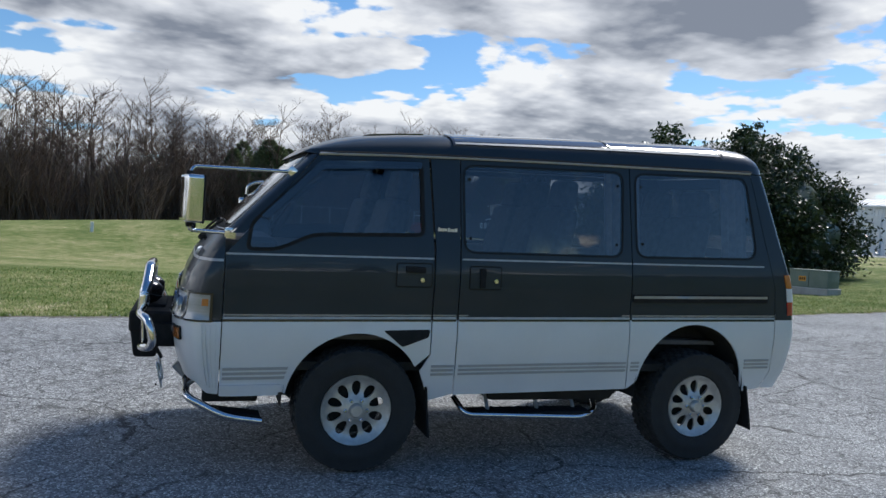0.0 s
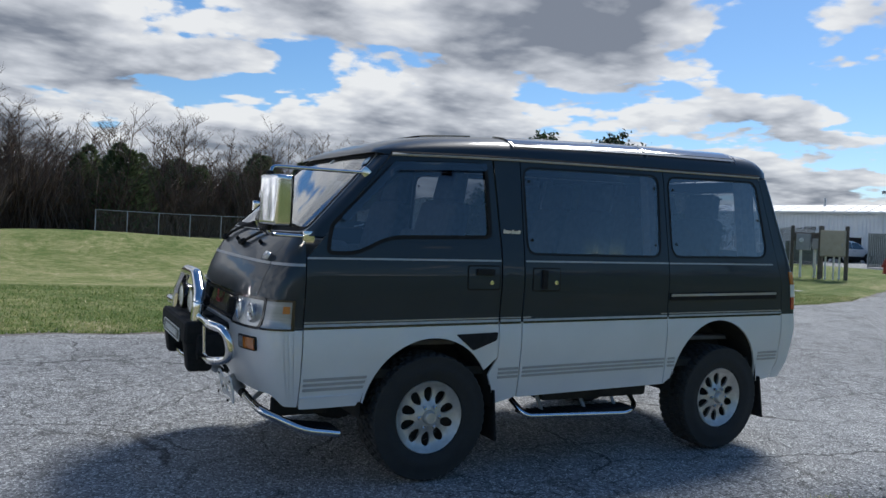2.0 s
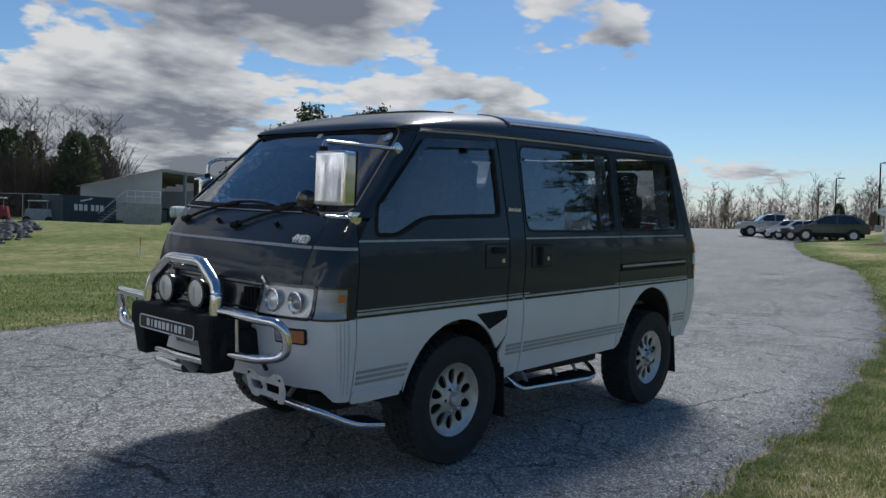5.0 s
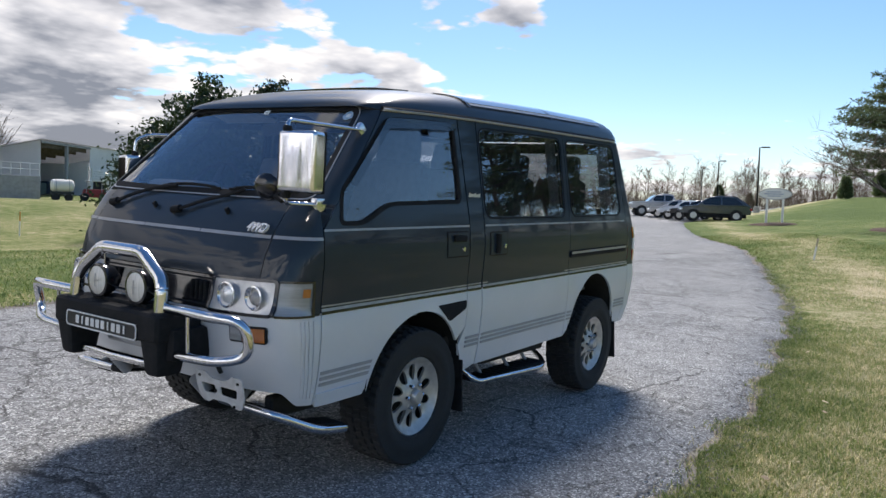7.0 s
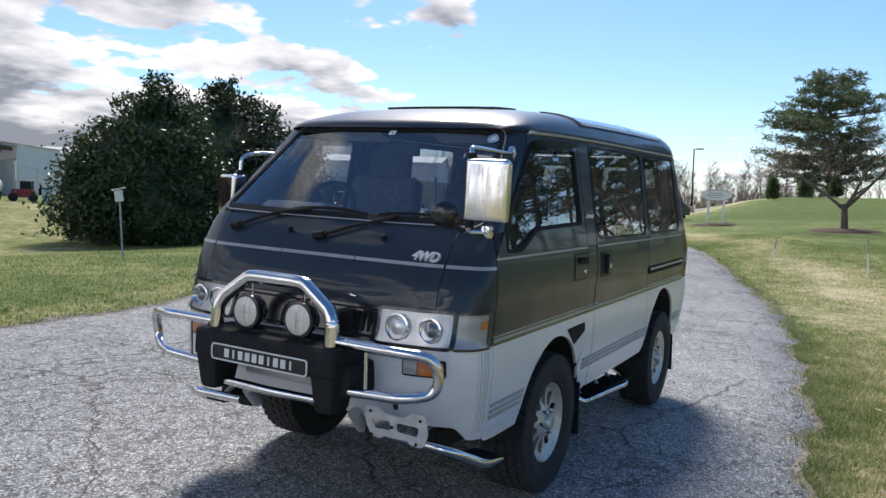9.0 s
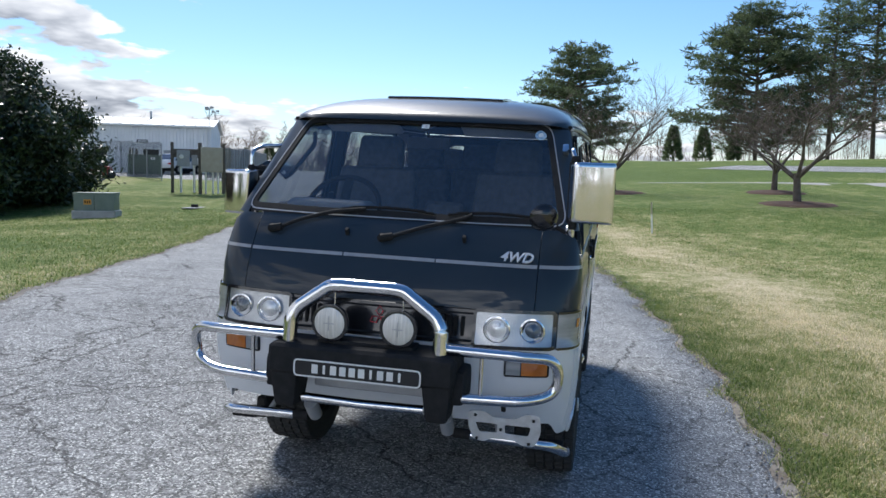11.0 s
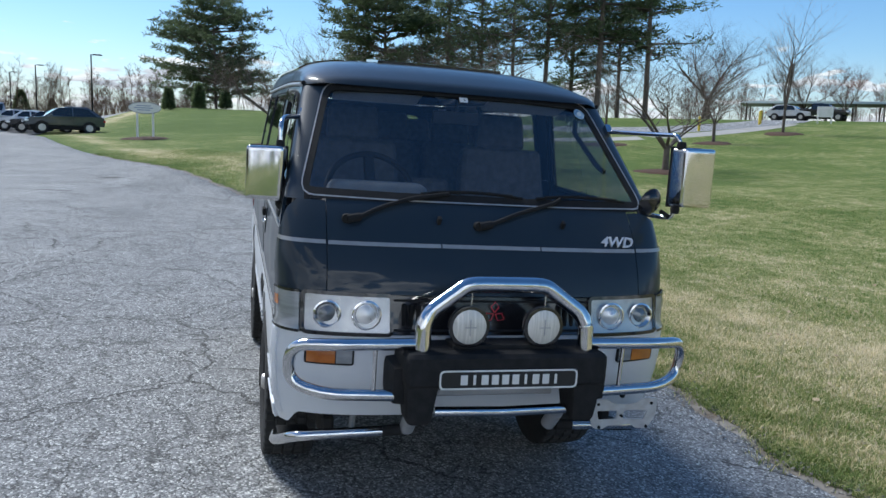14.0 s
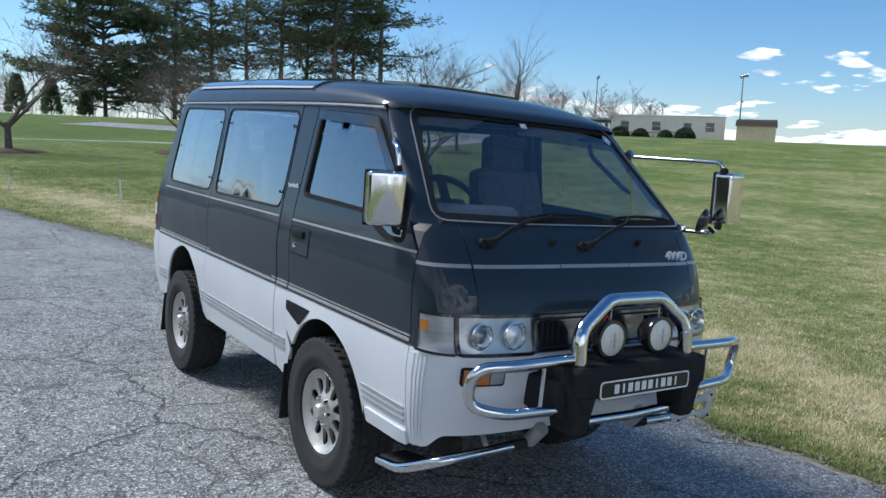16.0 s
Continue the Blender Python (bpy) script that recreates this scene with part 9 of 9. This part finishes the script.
def rock_pile():
    """A strip of broken stones across the slope."""
    rng = random.Random(17)
    L = Lump()
    for k in range(240):
        t = rng.random()
        x, y = 6.6 + 4.6 * t + rng.gauss(0, 0.45), 33.2 + 6.5 * t + rng.gauss(0, 0.7)
        r = rng.uniform(0.10, 0.30)
        c = Vector((x, y, z_at(x, y) + r * 0.3))
        b = len(L.v)
        for ring, (zz, rr) in enumerate(((-0.5, 0.8), (0.1, 1.0), (0.6, 0.6))):
            for j in range(6):
                a = 2 * math.pi * j / 6 + ring * 0.4
                q = r * rr * rng.uniform(0.75, 1.2)
                L.v.append(c + Vector((math.cos(a) * q, math.sin(a) * q, r * zz * rng.uniform(0.8, 1.1))))
        for ring in range(2):
            for j in range(6):
                i = (j + 1) % 6
                L.f.append((b + ring * 6 + j, b + ring * 6 + i, b + ring * 6 + 6 + i, b + ring * 6 + 6 + j))
        L.f.append(tuple(b + 12 + j for j in range(6)))
    tagged(L.obj("broken_stones", M_RUBBLE, None, False), "strip of grey broken stones across the grass slope", "stones", kind="stuff")


M_RUBBLE = mat("grey_rubble", (0.10, 0.10, 0.095), (0.19, 0.185, 0.175), 6, 0.9, spread=0.4)
rock_pile()

# ---- grass blades, verge and stray stones ----
def blades(name, x, y, tall, wide, label, rng, lift=0.0):
    """Bent blades of two pieces each, one mesh."""
    n = len(x)
    z = height(x, y) + 0.022 * ease(0.05, 0.6, np.maximum(near_edge(x) - y, y - far_edge(x))) - 0.006 + lift
    a = rng.uniform(0, 2 * np.pi, n)
    h = tall * rng.uniform(0.55, 1.25, n)
    lean = h * rng.uniform(0.2, 1.5, n)
    c, s = np.cos(a), np.sin(a)
    w = wide * rng.uniform(0.7, 1.2, n) / 2
    base = np.stack([x, y, z], -1)
    side = np.stack([-s * w, c * w, np.zeros(n)], -1)
    mid = base + np.stack([c * lean * 0.35, s * lean * 0.35, h * 0.6], -1)
    tip = base + np.stack([c * lean, s * lean, h * rng.uniform(0.75, 1.0, n)], -1)
    V = np.stack([base - side, base + side, mid + side * 0.8, mid - side * 0.8, tip], 1).reshape(-1, 3)
    me = bpy.data.meshes.new(name)
    me.vertices.add(n * 5)
    me.vertices.foreach_set("co", V.reshape(-1))
    k = np.arange(n) * 5
    loops = np.stack([k, k + 1, k + 2, k + 3, k + 3, k + 2, k + 4], -1).reshape(-1)
    me.loops.add(n * 7)
    me.loops.foreach_set("vertex_index", loops)
    me.polygons.add(n * 2)
    st = np.stack([np.arange(n) * 7, np.arange(n) * 7 + 4], -1).reshape(-1)
    me.polygons.foreach_set("loop_start", st)
    me.update(calc_edges=True)
    me.attributes.new("dry", "FLOAT", "POINT").data.foreach_set("value", np.repeat(dry_and_shade(x, y), 5))
    me.materials.append(M_BLADE)
    return tagged(new(name, me), label, "grass", kind="stuff")


def sow(rng, n, x0, x1, d0, d1, power, far=False):
    x = rng.uniform(x0, x1, n)
    d = d0 + (d1 - d0) * rng.uniform(0, 1, n) ** power
    # tufts: blades gather round centres
    return x, (far_edge(x) + d if far else near_edge(x) - d)


def grow_lawn():
    rng = np.random.default_rng(5)
    xs, ys = sow(rng, 320000, -8.0, 8.0, 0.03, 5.0, 1.5)
    dd = near_edge(xs) - ys
    keep = rng.uniform(0, 1, len(xs)) < ease(8.0, 2.5, xs) * ease(-8.0, -3.0, xs) * ease(5.2, 1.2, dd) * 0.94 + 0.06
    xs, ys = xs[keep], ys[keep]
    blades("lawn_edge_grass", xs, ys, 0.042, 0.0058, "short green and straw grass along the drive", rng)
    parts = [sow(rng, 70000, -6, 22, 3.5, 14, 1.2), sow(rng, 30000, 9, 30, 0.05, 4, 1.3)]
    x, y = (np.concatenate([q[i] for q in parts]) for i in (0, 1))
    blades("lawn_grass", x, y, 0.042, 0.011, "mown grass tufts across the lawn", rng)
    x, y = sow(rng, 60000, -14, 22, 0.03, 9, 1.7, True)
    blades("far_edge_grass", x, y, 0.05, 0.013, "mown grass beyond the drive", rng)
    # a ragged fringe leans over the asphalt's edge
    x = rng.uniform(-6, 14, 9000)
    d = rng.normal(0.06, 0.06, 9000) + 0.05 * np.sin(x * 5.1) + 0.03 * np.sin(x * 13)
    blades("edge_fringe_grass", x, near_edge(x) - d, 0.045, 0.0055, "ragged grass fringe over the asphalt edge", rng)
    # pale fallen leaves
    L = Lump()
    r2 = random.Random(6)
    for _ in range(420):
        x = r2.uniform(-5, 26)
        y = float(near_edge(x)) - 0.3 - 16 * r2.random() ** 1.3
        a = r2.uniform(0, 6.28)
        u = Vector((math.cos(a), math.sin(a), r2.uniform(-0.3, 0.4)))
        L.leaf(Vector((x, y, z_at(x, y) + 0.055)), u * r2.uniform(0.02, 0.04), Vector((-u.y, u.x, r2.uniform(-0.4, 0.4))) * r2.uniform(0.03, 0.05))
    tagged(L.obj("fallen_leaves", M_DEADLEAF, None, False), "pale dry leaves scattered on the lawn", "leaves", kind="stuff")


def verge(name, edge, s, x0, x1, label):
    """A crumbling strip of gravel and soil between asphalt and lawn."""
    xs = np.arange(x0, x1, 0.09)
    verts, faces = [], []
    for x in xs:
        e = float(edge(x))
        win = 0.03 + 0.05 * (noise.noise(Vector((x * 1.7, 3.0, 0))) + 0.5 * noise.noise(Vector((x * 6, 8.0, 0))))
        wout = 0.07 + 0.12 * noise.noise(Vector((x * 1.1, 5.5, 0))) + 0.06 * noise.noise(Vector((x * 5, 1.5, 0)))
        for o, lift in ((-win - 0.02, -0.008), (-win, 0.003), (wout * 0.4, 0.005 + 0.004 * noise.noise(Vector((x * 9, 0, 0)))), (wout, 0.008), (wout + 0.10, -0.012)):
            y = e + s * o
            verts.append((x, y, z_at(x, y) + lift))
    for i in range(len(xs) - 1):
        for k in range(4):
            faces.append((i * 5 + k, (i + 1) * 5 + k, (i + 1) * 5 + k + 1, i * 5 + k + 1))
    tagged(mesh_object(name, verts, faces, M_DIRT), label, "verge", kind="structure")


def loose_stones():
    rng = random.Random(9)
    L = Lump()
    for k in range(5200):
        far = rng.random() < 0.2
        x = rng.uniform(-6, 16)
        o = rng.gauss(0.03, 0.09) + 0.05 * math.sin(x * 2.3)
        y = float(far_edge(x)) + o if far else float(near_edge(x)) - o
        r = rng.uniform(0.004, 0.013)
        c = Vector((x, y, z_at(x, y) + (0.012 if o > 0 else 0.004) + r * 0.3))
        b = len(L.v)
        a0 = rng.uniform(0, 6.28)
        for j in range(5):
            a = a0 + 2 * math.pi * j / 5
            L.v.append(c + Vector((math.cos(a) * r * rng.uniform(0.7, 1.2), math.sin(a) * r * rng.uniform(0.7, 1.2), rng.uniform(-0.3, 0.2) * r)))
        L.v.append(c + Vector((rng.uniform(-0.3, 0.3) * r, rng.uniform(-0.3, 0.3) * r, r * rng.uniform(0.5, 0.9))))
        for j in range(5):
            L.f.append((b + j, b + (j + 1) % 5, b + 5))
    tagged(L.obj("loose_gravel", M_STONE, None, False), "loose pale gravel along the asphalt edge", "gravel", kind="stuff")


M_DEADLEAF = mat("dry_leaf", (0.42, 0.34, 0.22), (0.30, 0.22, 0.13), 9, 0.8, spread=0.3)
M_STONE = mat("pale_gravel", (0.30, 0.28, 0.25), (0.20, 0.19, 0.18), 15, 0.9, spread=0.45)
verge("near_verge", near_edge, -1, -12, 30, "gravelly soil strip beside the asphalt")
verge("far_verge", far_edge, 1, -14, 34, "gravelly soil strip beside the asphalt")
loose_stones()
grow_lawn()
